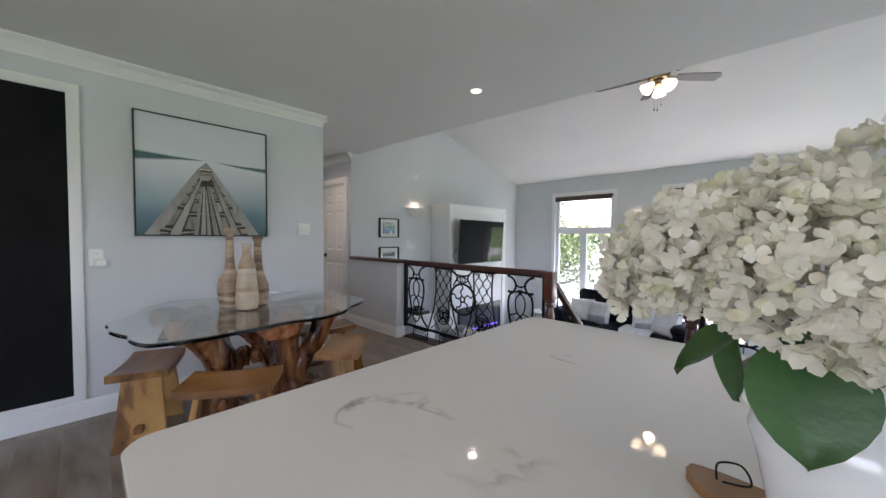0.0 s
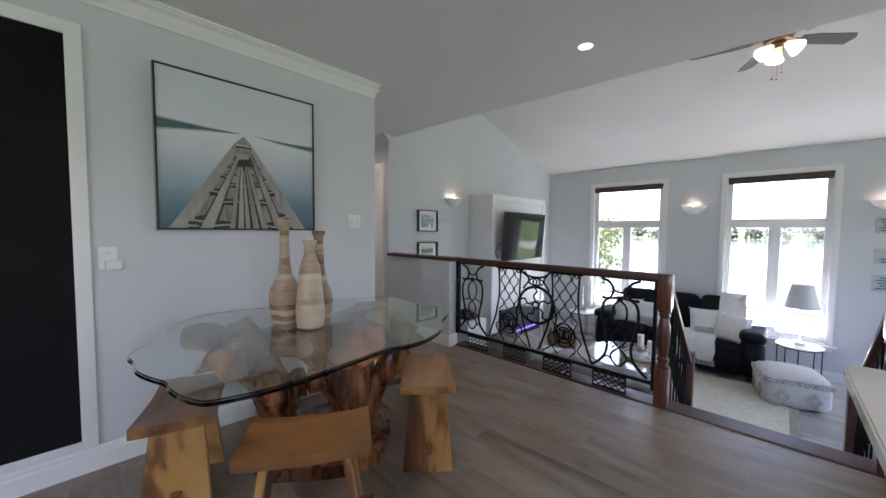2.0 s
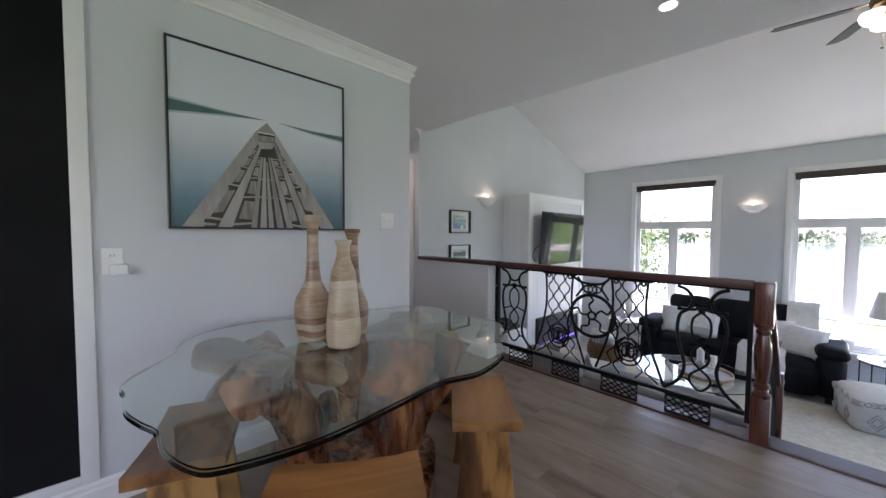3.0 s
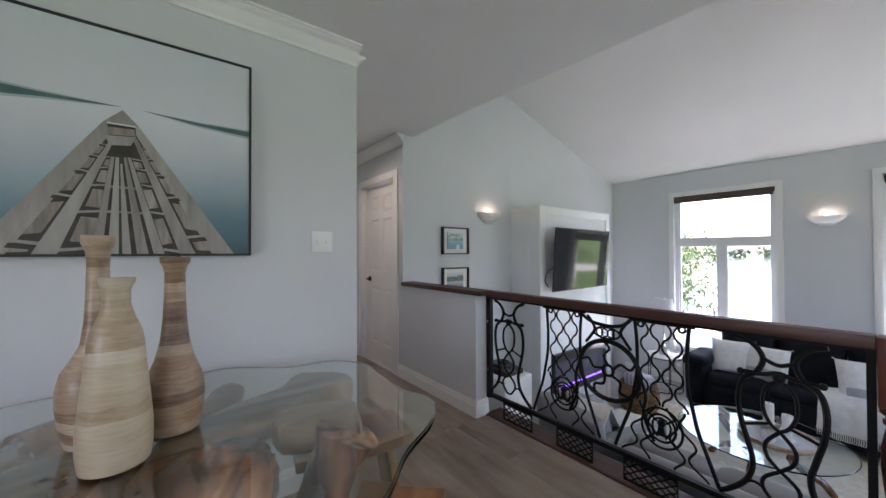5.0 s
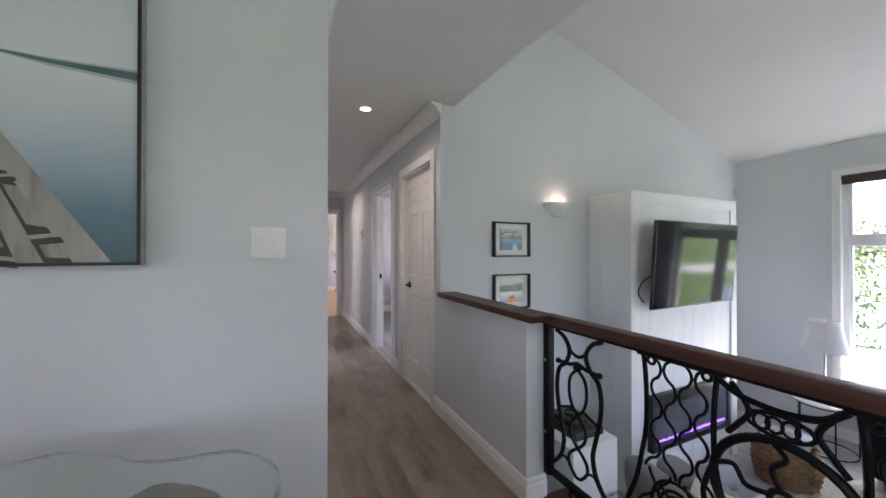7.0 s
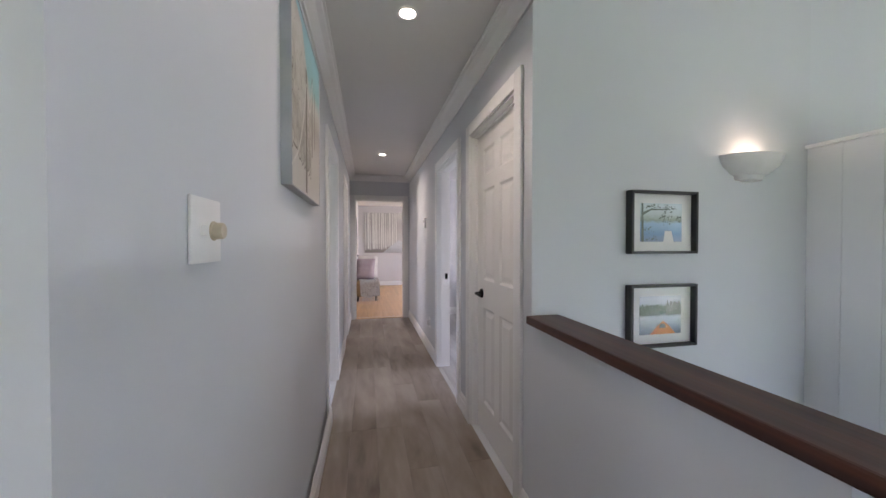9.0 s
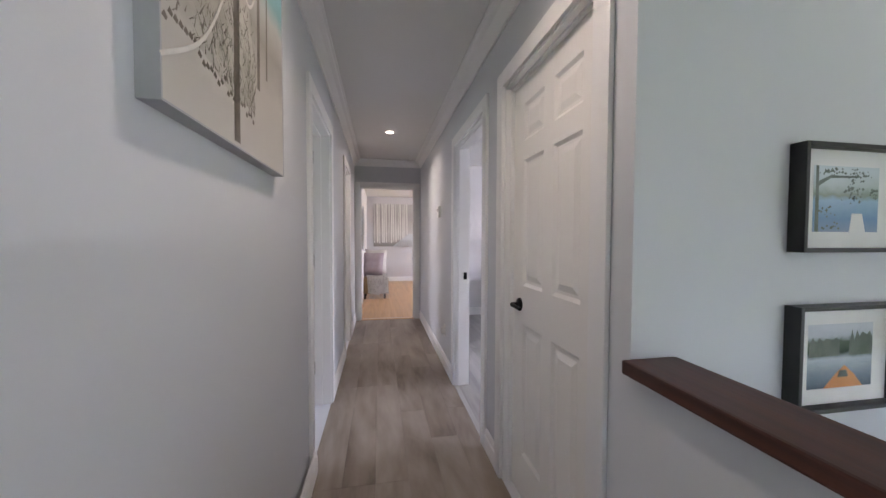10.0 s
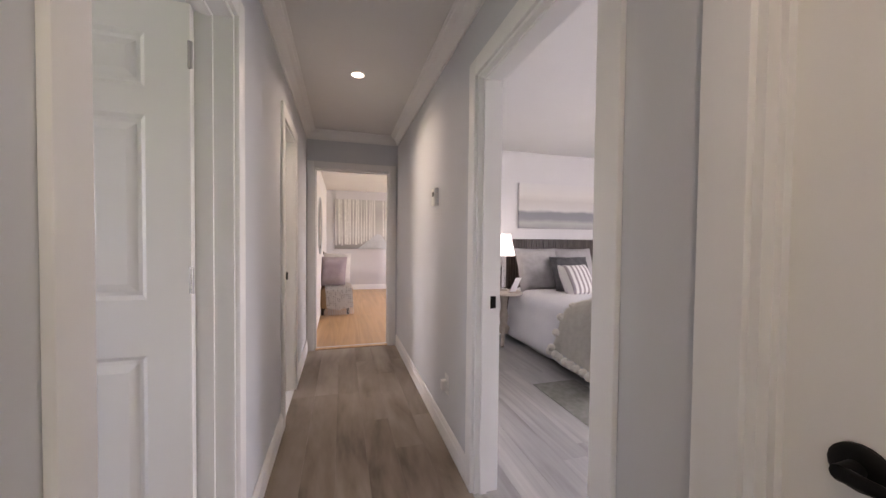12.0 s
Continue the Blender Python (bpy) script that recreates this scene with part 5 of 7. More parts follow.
def plates():
    # double switch on the dining wall
    s = thing("light_switch", "white double toggle switch plate on the dining wall", "light switch", pose(-2.9, 2.15, 1.313))
    part("plate", box(0.0005, -0.057, -0.057, 0.007, 0.057, 0.057, bevel=0.003), PLATE, s)
    for y in (-0.023, 0.023):
        part("toggle", box(0.006, y - 0.005, -0.010, 0.016, y + 0.005, 0.008, bevel=0.002), PLATE, s)
        for z in (-0.03, 0.03):
            part("screw", place(lathe([(0.003, 0), (0.003, 0.0015)], 8), pose(0.0068, y, z, 0, 90)), PLATE, s)
    # outlet with a plugged-in adapter
    o = thing("wall_outlet", "white wall outlet with a plugged-in adapter", "outlet", pose(-2.9, 0.697, 1.092))
    part("plate", box(0.0005, -0.036, -0.058, 0.006, 0.036, 0.058, bevel=0.003), PLATE, o)
    part("socket", place(lathe([(0.017, 0), (0.017, 0.003), (0.012, 0.004)], 20), pose(0.0055, 0, 0.024, 0, 90)), PLATE, o)
    for y in (-0.006, 0.006):
        part("slot", box(0.0092, y - 0.0012, 0.022, 0.0100, y + 0.0012, 0.031), BLACKP, o)
    part("adapter", box(0.006, -0.012, -0.060, 0.045, 0.052, -0.012, bevel=0.008), WHITE, o, "white plug-in adapter")
    # dimmer on the hallway wall
    d = thing("dimmer_switch", "white dimmer switch plate with a round beige knob", "light switch", pose(-3.243, HALL_L, 1.305))
    part("plate", box(-0.058, 0.0005, -0.057, 0.058, 0.007, 0.057, bevel=0.003), PLATE, d)
    part("knob", place(lathe([(0.018, 0), (0.018, 0.003), (0.0155, 0.005), (0.015, 0.017), (0.0135, 0.019), (0.001, 0.019)], 22), pose(-0.024, 0.006, 0.0, -90)), KNOB, d, "round beige dimmer knob")
    part("toggle", box(0.018, 0.006, -0.010, 0.028, 0.017, 0.008, bevel=0.002), PLATE, d)
    # thermostat and outlet further down
    t = thing("thermostat", "small white thermostat on the hallway wall", "thermostat", pose(-6.86, HALL_R, 1.54))
    part("case", box(-0.045, -0.028, -0.06, 0.045, -0.0005, 0.06, bevel=0.006), PLATE, t)
    part("display", box(-0.025, -0.0295, 0.005, 0.025, -0.0282, 0.035), BLACKP, t)
    u = thing("wall_outlet", "white low wall outlet with a night light", "outlet", pose(-6.57, HALL_R, 0.36))
    part("plate", box(-0.036, -0.006, -0.058, 0.036, -0.0005, 0.058, bevel=0.003), PLATE, u)
    part("night_light", box(-0.02, -0.04, -0.03, 0.02, -0.006, 0.03, bevel=0.006), PLATE, u)


plates()


def recessed(x, y):
    r = thing("recessed_light", "small round lit recessed ceiling light", "ceiling light", pose(x, y, CH), "recessed lights")
    part("trim_ring", lathe([(0.052, -0.0005), (0.056, -0.004), (0.042, -0.006), (0.040, -0.002)], 28, cap=False), WHITE, r)
    part("lens", lathe([(0.001, -0.003), (0.041, -0.003), (0.041, -0.001)], 28, cap=False), LAMPGLOW, r)


# includes fixtures for the two added kitchen lamps out of view
for sx, sy in SPOTS:
    recessed(sx, sy)

# ---- kitchen island ----


def quartz():
    m, n, l, b = nodes_of("white_veined_quartz")
    tc = n.new("ShaderNodeTexCoord")
    nz, w = n.new("ShaderNodeTexNoise"), n.new("ShaderNodeTexNoise")
    nz.inputs["Scale"].default_value, nz.inputs["Detail"].default_value, nz.inputs["Distortion"].default_value = 1.7, 8, 1.4
    w.inputs["Scale"].default_value, w.inputs["Detail"].default_value = 2.2, 5
    l.new(tc.outputs["Object"], nz.inputs["Vector"]), l.new(tc.outputs["Object"], w.inputs["Vector"])
    ab = n.new("ShaderNodeMath")
    ab.operation = "SUBTRACT"
    ab.inputs[1].default_value = 0.5
    l.new(nz.outputs["Fac"], ab.inputs[0])
    ab2 = n.new("ShaderNodeMath")
    ab2.operation = "ABSOLUTE"
    l.new(ab.outputs[0], ab2.inputs[0])
    vein = n.new("ShaderNodeMapRange")
    vein.inputs["From Min"].default_value, vein.inputs["From Max"].default_value = 0.0, 0.012
    vein.inputs["To Min"].default_value, vein.inputs["To Max"].default_value = 1.0, 0.0
    l.new(ab2.outputs[0], vein.inputs["Value"])
    msk = n.new("ShaderNodeMapRange")
    msk.inputs["From Min"].default_value, msk.inputs["From Max"].default_value = 0.52, 0.62
    l.new(w.outputs["Fac"], msk.inputs["Value"])
    mu = n.new("ShaderNodeMath")
    mu.operation = "MULTIPLY"
    l.new(vein.outputs[0], mu.inputs[0]), l.new(msk.outputs[0], mu.inputs[1])
    l.new(ramp(n, l, mu.outputs[0], [(0.0, (0.76, 0.73, 0.69)), (1.0, (0.36, 0.34, 0.32))]), b.inputs["Base Color"])
    b.inputs["Roughness"].default_value = 0.035
    return m


QUARTZ = quartz()
CABG = surf("pale_grey_cabinet_paint", (0.46, 0.46, 0.46), (0.42, 0.42, 0.42), 3, 0.45, bump=0.05)


def island():
    t = thing("kitchen_island", "kitchen island with pale grey panelled sides", "kitchen island", pose(0, 0, 0))
    part("body", box(-0.02, 0.80, 0.09, 2.2, 1.72, 0.888), CABG, t)
    part("plinth", box(0.03, 0.85, 0.0, 2.15, 1.67, 0.09), CABG, t)
    for y0, y1 in ((0.83, 1.24), (1.28, 1.69)):
        part("side_panel", box(-0.034, y0, 0.14, -0.020, y1, 0.84, bevel=0.006), CABG, t)
    o = []
    for cx, cy, a0 in ((2.25, 0.71, -90), (2.25, 1.90, 0), (-0.225, 1.90, 90), (-0.225, 0.71, 180)):
        for i in range(7):
            a = radians(a0 + 15 * i)
            o.append((cx + 0.045 * math.cos(a), cy + 0.045 * math.sin(a)))
    bm = bmesh.new()
    prism(bm, o, 0.889, 0.92)
    bmesh.ops.bevel(bm, geom=[e for e in bm.edges if abs(e.verts[0].co.z - e.verts[1].co.z) < 1e-5], offset=0.004, segments=2, affect="EDGES")
    solid("countertop", bm, QUARTZ, "polished white quartz countertop with faint grey veins", "countertop")


island()
CERAMIC = surf("white_glazed_ceramic", (0.78, 0.78, 0.78), (0.74, 0.74, 0.75), 5, 0.12, bump=0.02, coat=0.3)


def petal_mat():
    """Thin cream petals, greener and whiter from floret to floret, that let some light through."""
    m, n, l, b = nodes_of("cream_hydrangea_petal")
    g, tc, nz = n.new("ShaderNodeNewGeometry"), n.new("ShaderNodeTexCoord"), n.new("ShaderNodeTexNoise")
    nz.inputs["Scale"].default_value, nz.inputs["Detail"].default_value = 16, 4
    l.new(tc.outputs["Object"], nz.inputs["Vector"])
    q = n.new("ShaderNodeMath")
    q.operation = "MULTIPLY_ADD"
    q.inputs[1].default_value = 0.35
    l.new(g.outputs["Random Per Island"], q.inputs[0]), l.new(nz.outputs["Fac"], q.inputs[2])
    c = ramp(n, l, q.outputs[0], [(0.34, (0.62, 0.61, 0.38)), (0.46, (0.77, 0.75, 0.57)), (0.60, (0.85, 0.83, 0.73)), (0.9, (0.86, 0.82, 0.71))])
    l.new(c, b.inputs["Base Color"])
    b.inputs["Roughness"].default_value = 0.6
    b.inputs["Specular IOR Level"].default_value = 0.25
    tr, mx = n.new("ShaderNodeBsdfTranslucent"), n.new("ShaderNodeMixShader")
    l.new(c, tr.inputs["Color"])
    mx.inputs["Fac"].default_value = 0.32
    l.new(b.outputs[0], mx.inputs[1]), l.new(tr.outputs[0], mx.inputs[2])
    l.new(mx.outputs[0], n["Material Output"].inputs["Surface"])
    return m


PETAL = petal_mat()
BIGLEAF = surf("dark_green_leaf", (0.022, 0.075, 0.018), (0.045, 0.12, 0.03), 14, 0.42, bump=0.4, fine=50)
STEM = surf("green_stem", (0.08, 0.14, 0.03), (0.1, 0.17, 0.05), 20, 0.6)


def hydrangeas(x, y):
    v = thing("flower_vase", "white ceramic pitcher with cream hydrangeas and dark leaves", "vase", pose(x, y, 0.921 + 0.219 * 0.6) @ Matrix.Scale(0.6, 4))
    part("pitcher", lathe([(0.001, -0.219), (0.072, -0.219), (0.078, -0.212), (0.080, -0.12), (0.086, -0.03), (0.098, 0.03), (0.108, 0.065), (0.100, 0.10), (0.078, 0.135), (0.070, 0.15), (0.080, 0.168), (0.076, 0.168), (0.064, 0.148), (0.08, 0.10)], 40, cap=False), CERAMIC, v)
    bm = bmesh.new()
    tube(bm, spline([(-0.070, -0.02, 0.152), (-0.096, -0.028, 0.158), (-0.112, -0.032, 0.140), (-0.108, -0.03, 0.112), (-0.092, -0.025, 0.095)], 6), 0.009, 10)
    part("handle", bm, CERAMIC, v)
    rng = random.Random(11)
    heads = [(-0.225, -0.02, 0.275, 0.082), (-0.15, -0.09, 0.315, 0.085), (-0.05, -0.11, 0.285, 0.10), (0.06, -0.05, 0.375, 0.11), (-0.07, 0.04, 0.345, 0.10), (0.12, 0.08, 0.29, 0.095), (0.03, -0.14, 0.25, 0.075)]
    for hx, hy, hz, r in heads:
        part("stem", tube(bmesh.new(), spline([(0, 0, 0.06), (hx * 0.3, hy * 0.3, 0.17), (hx, hy, hz)], 5), 0.004, 6), STEM, v)
        bm = bmesh.new()
        k = 340
        for i in range(k):
            zz = 1 - 2 * (i + 0.5) / k
            if zz < -0.8:
                continue
            rr, an = math.sqrt(1 - zz * zz), i * 2.39996 + rng.uniform(-0.2, 0.2)
            d = Vector((rr * math.cos(an), rr * math.sin(an), zz))
            lump = 1 + 0.16 * noise.noise(d * 2.6 + Vector((hx * 30, hy * 30, hz)))
            c = Vector((hx, hy, hz)) + d * r * lump * rng.uniform(0.78, 1.05)
            q = (d + Vector((rng.gauss(0, .5), rng.gauss(0, .5), rng.gauss(0, .5)))).to_track_quat("Z", "Y").to_matrix() @ Euler((0, 0, rng.random() * 6)).to_matrix()
            s = rng.uniform(0.0092, 0.0136)
            for p in range(4):
                an2 = p * math.pi / 2 + rng.uniform(-0.25, 0.25)
                ca, sa = math.cos(an2), math.sin(an2)
                lift, wide = rng.uniform(0.0, 0.75), rng.uniform(0.8, 1.1)
                vs = []
                for u, w, h in ((0.0, 0.0, 0.0), (0.40, -0.50, 0.22), (0.95, -0.62, 0.42), (1.22, -0.22, 0.18), (1.22, 0.22, 0.30), (0.95, 0.62, 0.36), (0.40, 0.50, 0.20)):
                    w *= wide
                    h = h + lift * u * u * 0.8 + rng.uniform(-0.12, 0.12) * u
                    vs.append(bm.verts.new(c + q @ Vector((u * ca - w * sa, u * sa + w * ca, h - 0.1)) * s))
                mid = bm.verts.new(c + q @ Vector((0.7 * ca, 0.7 * sa, 0.02 + lift * 0.25)) * s)
                for a in range(7):
                    bm.faces.new((mid, vs[a], vs[(a + 1) % 7]))
        part("flower_head", bm, PETAL, v)
    for lx, ly, lz, yaw, tilt, ln in ((-0.055, -0.07, 0.205, 275, -50, 0.14), (-0.10, -0.06, 0.21, 205, -24, 0.11), (-0.115, -0.05, 0.190, 215, -75, 0.085), (0.09, -0.02, 0.20, 330, -25, 0.11), (0.10, 0.03, 0.20, 10, -20, 0.16), (0.0, 0.08, 0.20, 90, -15, 0.15)):
        bm = bmesh.new()
        rows = []
        for i in range(9):
            t = i / 8
            w = 0.40 * ln * math.sin(math.pi * min(1, t * 0.94 + 0.06)) ** 0.75
            z = -0.30 * ln * t * t
            rows.append([bm.verts.new((t * ln, sgn * w, z + abs(sgn) * 0.010 + 0.002 * math.sin(9 * t * 6.28) * abs(sgn))) for sgn in (-1, -0.5, 0, 0.5, 1)])
        for a, b in zip(rows, rows[1:]):
            for k in range(4):
                bm.faces.new((a[k], b[k], b[k + 1], a[k + 1]))
        place(bm, pose(lx, ly, lz, 0, -tilt, yaw))
        part("leaf", bm, BIGLEAF, v)
    return v


hydrangeas(0.523, 1.038)


def small_board():
    b = thing("serving_board", "small brown wooden serving board with a twine loop", "cutting board", pose(0.415, 1.19, 0.921, 0, 0, -16))
    o = [(-0.02, 0.028), (-0.028, 0.012), (-0.02, -0.002), (0.03, -0.03), (0.20, -0.075), (0.21, 0.05), (0.05, 0.045)]
    bm = bmesh.new()
    prism(bm, [(p.x, p.y) for p in spline([(u, w, 0) for u, w in o], 5, closed=True)], 0, 0.014)
    part("board", bm, STOOLS, b)
    bm = bmesh.new()
    tube(bm, spline([(0.005, 0.014, 0.014), (0.0, 0.03, 0.028), (0.02, 0.045, 0.030), (0.035, 0.03, 0.018), (0.012, 0.012, 0.016)], 6), 0.0014, 5)
    part("twine", bm, BLACK, b)


small_board()

# ---- living room: television wall ----
BEAD = surf("white_beadboard_paint", (0.78, 0.79, 0.79), (0.76, 0.77, 0.77), 2.5, 0.45, bump=0.06)
TVSCREEN = surf("glossy_black_screen", (0.006, 0.006, 0.007), (0.009, 0.009, 0.010), 2, 0.07, bump=0.0, rvar=0.01, spec=0.3)
FLAME = glow("violet_flame_glow", (0.22, 0.10, 1.0), 0.35)
# lilac-grey base colour stands in for the reflected room and the backlight
FIREGLASS = surf("fireplace_glass_painted_reflection", (0.10, 0.10, 0.125), (0.13, 0.13, 0.155), 4, 0.08, bump=0.0, rvar=0.02)


def fireplace():
    x0, x1, y0, y1, z1 = TVX + 0.0005, -3.54, 4.93, 6.57, 1.81
    f = thing("media_wall", "white beadboard media wall built out from the gable wall", "built-in", pose(0, 0, 0))
    part("core", box(x0 - 0.115, y0 + 0.014, LOW, x1 - 0.014, y1 - 0.014, z1 - 0.02), BEAD, f, smooth=False)
    n = 9
    inner = (y0 + 0.10, y1 - 0.10)
    for i in range(n):
        a = inner[0] + (inner[1] - inner[0]) * i / n
        b = inner[0] + (inner[1] - inner[0]) * (i + 1) / n
        part("board", box(x1 - 0.014, a + 0.0006, LOW, x1 - 0.008, b - 0.0006, z1 - 0.10, bevel=0.0012), BEAD, f, smooth=False)
    for a, b, p, q in ((y0, y0 + 0.10, LOW, z1), (y1 - 0.10, y1, LOW, z1), (y0 + 0.10, y1 - 0.10, z1 - 0.10, z1)):
        part("trim_board", box(x1 - 0.014, a, p, x1 + 0.006, b, q, bevel=0.002), WHITE, f)
    for i in range(3):
        a = x0 + (x1 - 0.014 - x0) * i / 3
        b = x0 + (x1 - 0.014 - x0) * (i + 1) / 3
        part("side_board", box(a + 0.0005, y0 + 0.008, LOW, b - 0.0005, y0 + 0.014, z1 - 0.02, bevel=0.0015), BEAD, f, smooth=False)
    part("top_board", box(x0 - 0.115, y0 - 0.012, z1 - 0.02, x1 - 0.014, y1 + 0.012, z1, bevel=0.003), WHITE, f)
    e = thing("electric_fireplace", "wide black electric fireplace with violet flames in the wall", "fireplace", pose(x1, 5.15, -0.50))
    w, h = 1.22, 0.50
    bm = bmesh.new()
    for a, b, p, q in ((0, w, h - 0.10, h), (0, w, 0, 0.055), (0, 0.05, 0.055, h - 0.10), (w - 0.05, w, 0.055, h - 0.10)):
        add_box(bm, -0.006, a, p, 0.045, b, q, bevel=0.003)
    part("surround", bm, BLACKP, e)
    part("glass_front", box(-0.006, 0.05, 0.055, 0.030, w - 0.05, h - 0.10), FIREGLASS, e)
    bm = bmesh.new()
    rng = random.Random(3)
    for i in range(46):
        y = 0.09 + (w - 0.18) * i / 45
        add_box(bm, 0.0305, y - 0.009, 0.075, 0.0325, y + 0.009, 0.084 + rng.random() * 0.018)
    part("flame_bed", bm, FLAME, e, "violet glowing ember bed")
    t = thing("television", "large flat black television on a wall bracket", "television", pose(-3.40, 5.66, 1.165, 0, 3.5, 2))
    part("bezel", box(-0.026, -0.655, -0.378, -0.0005, 0.655, 0.378, bevel=0.005), BLACKP, t)
    part("screen", box(-0.001, -0.645, -0.366, 0.0012, 0.645, 0.368), TVSCREEN, t)
    part("bracket", box(-0.118, -0.25, -0.2, -0.026, 0.25, 0.2), BLACK, t)
    part("chin_badge", box(-0.0005, -0.03, -0.386, 0.004, 0.03, -0.376), CHROME, t)
    part("cable", tube(bmesh.new(), spline([(-0.06, -0.60, -0.1), (-0.09, -0.66, -0.15), (-0.11, -0.68, -0.25), (-0.10, -0.62, -0.33)], 6), 0.006, 6), BLACKP, t)


fireplace()


def console():
    c = thing("media_shelf", "narrow white open shelf beside the half wall", "shelf", pose(-3.12, 3.80, LOW))
    for x in (-0.21, 0.19):
        part("side", box(x, -0.17, 0.0, x + 0.02, 0.17, 1.03), WHITE, c)
    for z in (0.06, 0.40, 0.72, 1.03):
        part("shelf_board", box(-0.21, -0.17, z, 0.21, 0.17, z + 0.02, bevel=0.002), WHITE, c)
    part("back", box(-0.19, -0.17, 0.0, 0.19, -0.16, 1.03), WHITE, c)
    s = thing("set_top_box", "black set-top box with coiled cables on the shelf", "set-top box", pose(-3.12, 3.82, LOW + 1.05))
    part("case", box(-0.15, -0.11, 0.0, 0.15, 0.11, 0.045, bevel=0.005), BLACKP, s)
    part("upper_case", box(-0.10, -0.08, 0.0455, 0.08, 0.07, 0.075, bevel=0.004), BLACKP, s)
    bm = bmesh.new()
    for k in range(3):
        tube(bm, [(0.02 + 0.06 * math.cos(a * 0.42), 0.04 * math.sin(a * 0.42), 0.082 + 0.006 * k) for a in range(15)], 0.004, 6)
    part("cable", bm, BLACKP, s)
    r = thing("router_box", "black router box lying on the lower shelf", "router", pose(-3.12, 3.82, LOW + 0.74))
    part("case", box(-0.10, -0.08, 0.0, 0.10, 0.08, 0.04, bevel=0.004), BLACKP, r)
    part("cable", tube(bmesh.new(), spline([(0.06, 0.08, 0.02), (0.12, 0.12, 0.06), (0.05, 0.16, 0.01), (-0.05, 0.13, 0.03)], 5), 0.004, 6), BLACKP, r)


console()
PLASTER = surf("white_plaster", (0.78, 0.77, 0.75), (0.73, 0.72, 0.70), 12, 0.6, bump=0.15)


def sconce(m, watts):
    s = thing("wall_sconce", "white half-bowl plaster wall sconce, lit upward", "wall lamp", m, "wall sconces")
    bm = bmesh.new()
    prof = [(0.03, -0.075), (0.075, -0.07), (0.085, -0.045), (0.105, -0.04), (0.155, 0.0), (0.172, 0.035), (0.178, 0.05), (0.168, 0.05), (0.150, 0.01), (0.10, -0.03)]
    rows = []
    for r, z in prof:
        rows.append([bm.verts.new((r * math.cos(math.pi * i / 18), -0.72 * r * math.sin(math.pi * i / 18) - 0.001, z)) for i in range(19)])
    for a, b in zip(rows, rows[1:]):
        for i in range(18):
            bm.faces.new((a[i], a[i + 1], b[i + 1], b[i]))
    bm.faces.new(rows[0])
    part("bowl", bm, PLASTER, s)
    part("lamp_bulb", place(lathe([(0.001, -0.03), (0.018, -0.02), (0.022, 0.0), (0.016, 0.02), (0.001, 0.028)], 14), pose(0, -0.055, 0.035)), BULBGLOW, s)
    p = m @ Vector((0, -0.06, 0.075))
    point_lamp("sconce_lamp", p, watts, 0.03, (1.0, 0.70, 0.42))


sconce(pose(TVX, 4.525, 1.675, 0, 0, 90), SCONCE_W)
for sx in (-1.50, 0.62):
    sconce(pose(sx, WINY, 1.65), SCONCE_W)

PRINT_A = picture("dock_lake_print", [(0.0, (0.28, 0.36, 0.48)), (0.2, (0.20, 0.33, 0.50)), (0.48, (0.34, 0.50, 0.64)), (0.56, (0.30, 0.36, 0.30)), (0.70, (0.50, 0.58, 0.56)), (1.0, (0.62, 0.70, 0.72))], 0.2, 9)
PRINT_B = picture("kayak_river_print", [(0.0, (0.10, 0.14, 0.18)), (0.25, (0.26, 0.33, 0.38)), (0.45, (0.48, 0.55, 0.60)), (0.55, (0.07, 0.11, 0.08)), (0.72, (0.15, 0.20, 0.15)), (0.80, (0.52, 0.58, 0.62)), (1.0, (0.62, 0.66, 0.70))], 0.2, 9)
MAT = surf("white_mat_board", (0.76, 0.76, 0.74), (0.73, 0.73, 0.71), 10, 0.7)
ORANGE = surf("print_orange", (0.62, 0.22, 0.04), (0.7, 0.3, 0.08), 10, 0.3)
DARKP = surf("print_dark_trees", (0.07, 0.10, 0.075), (0.13, 0.165, 0.13), 25, 0.4)
CLEAR = glass("picture_glass", (1, 1, 1), 0.0, 1.12)


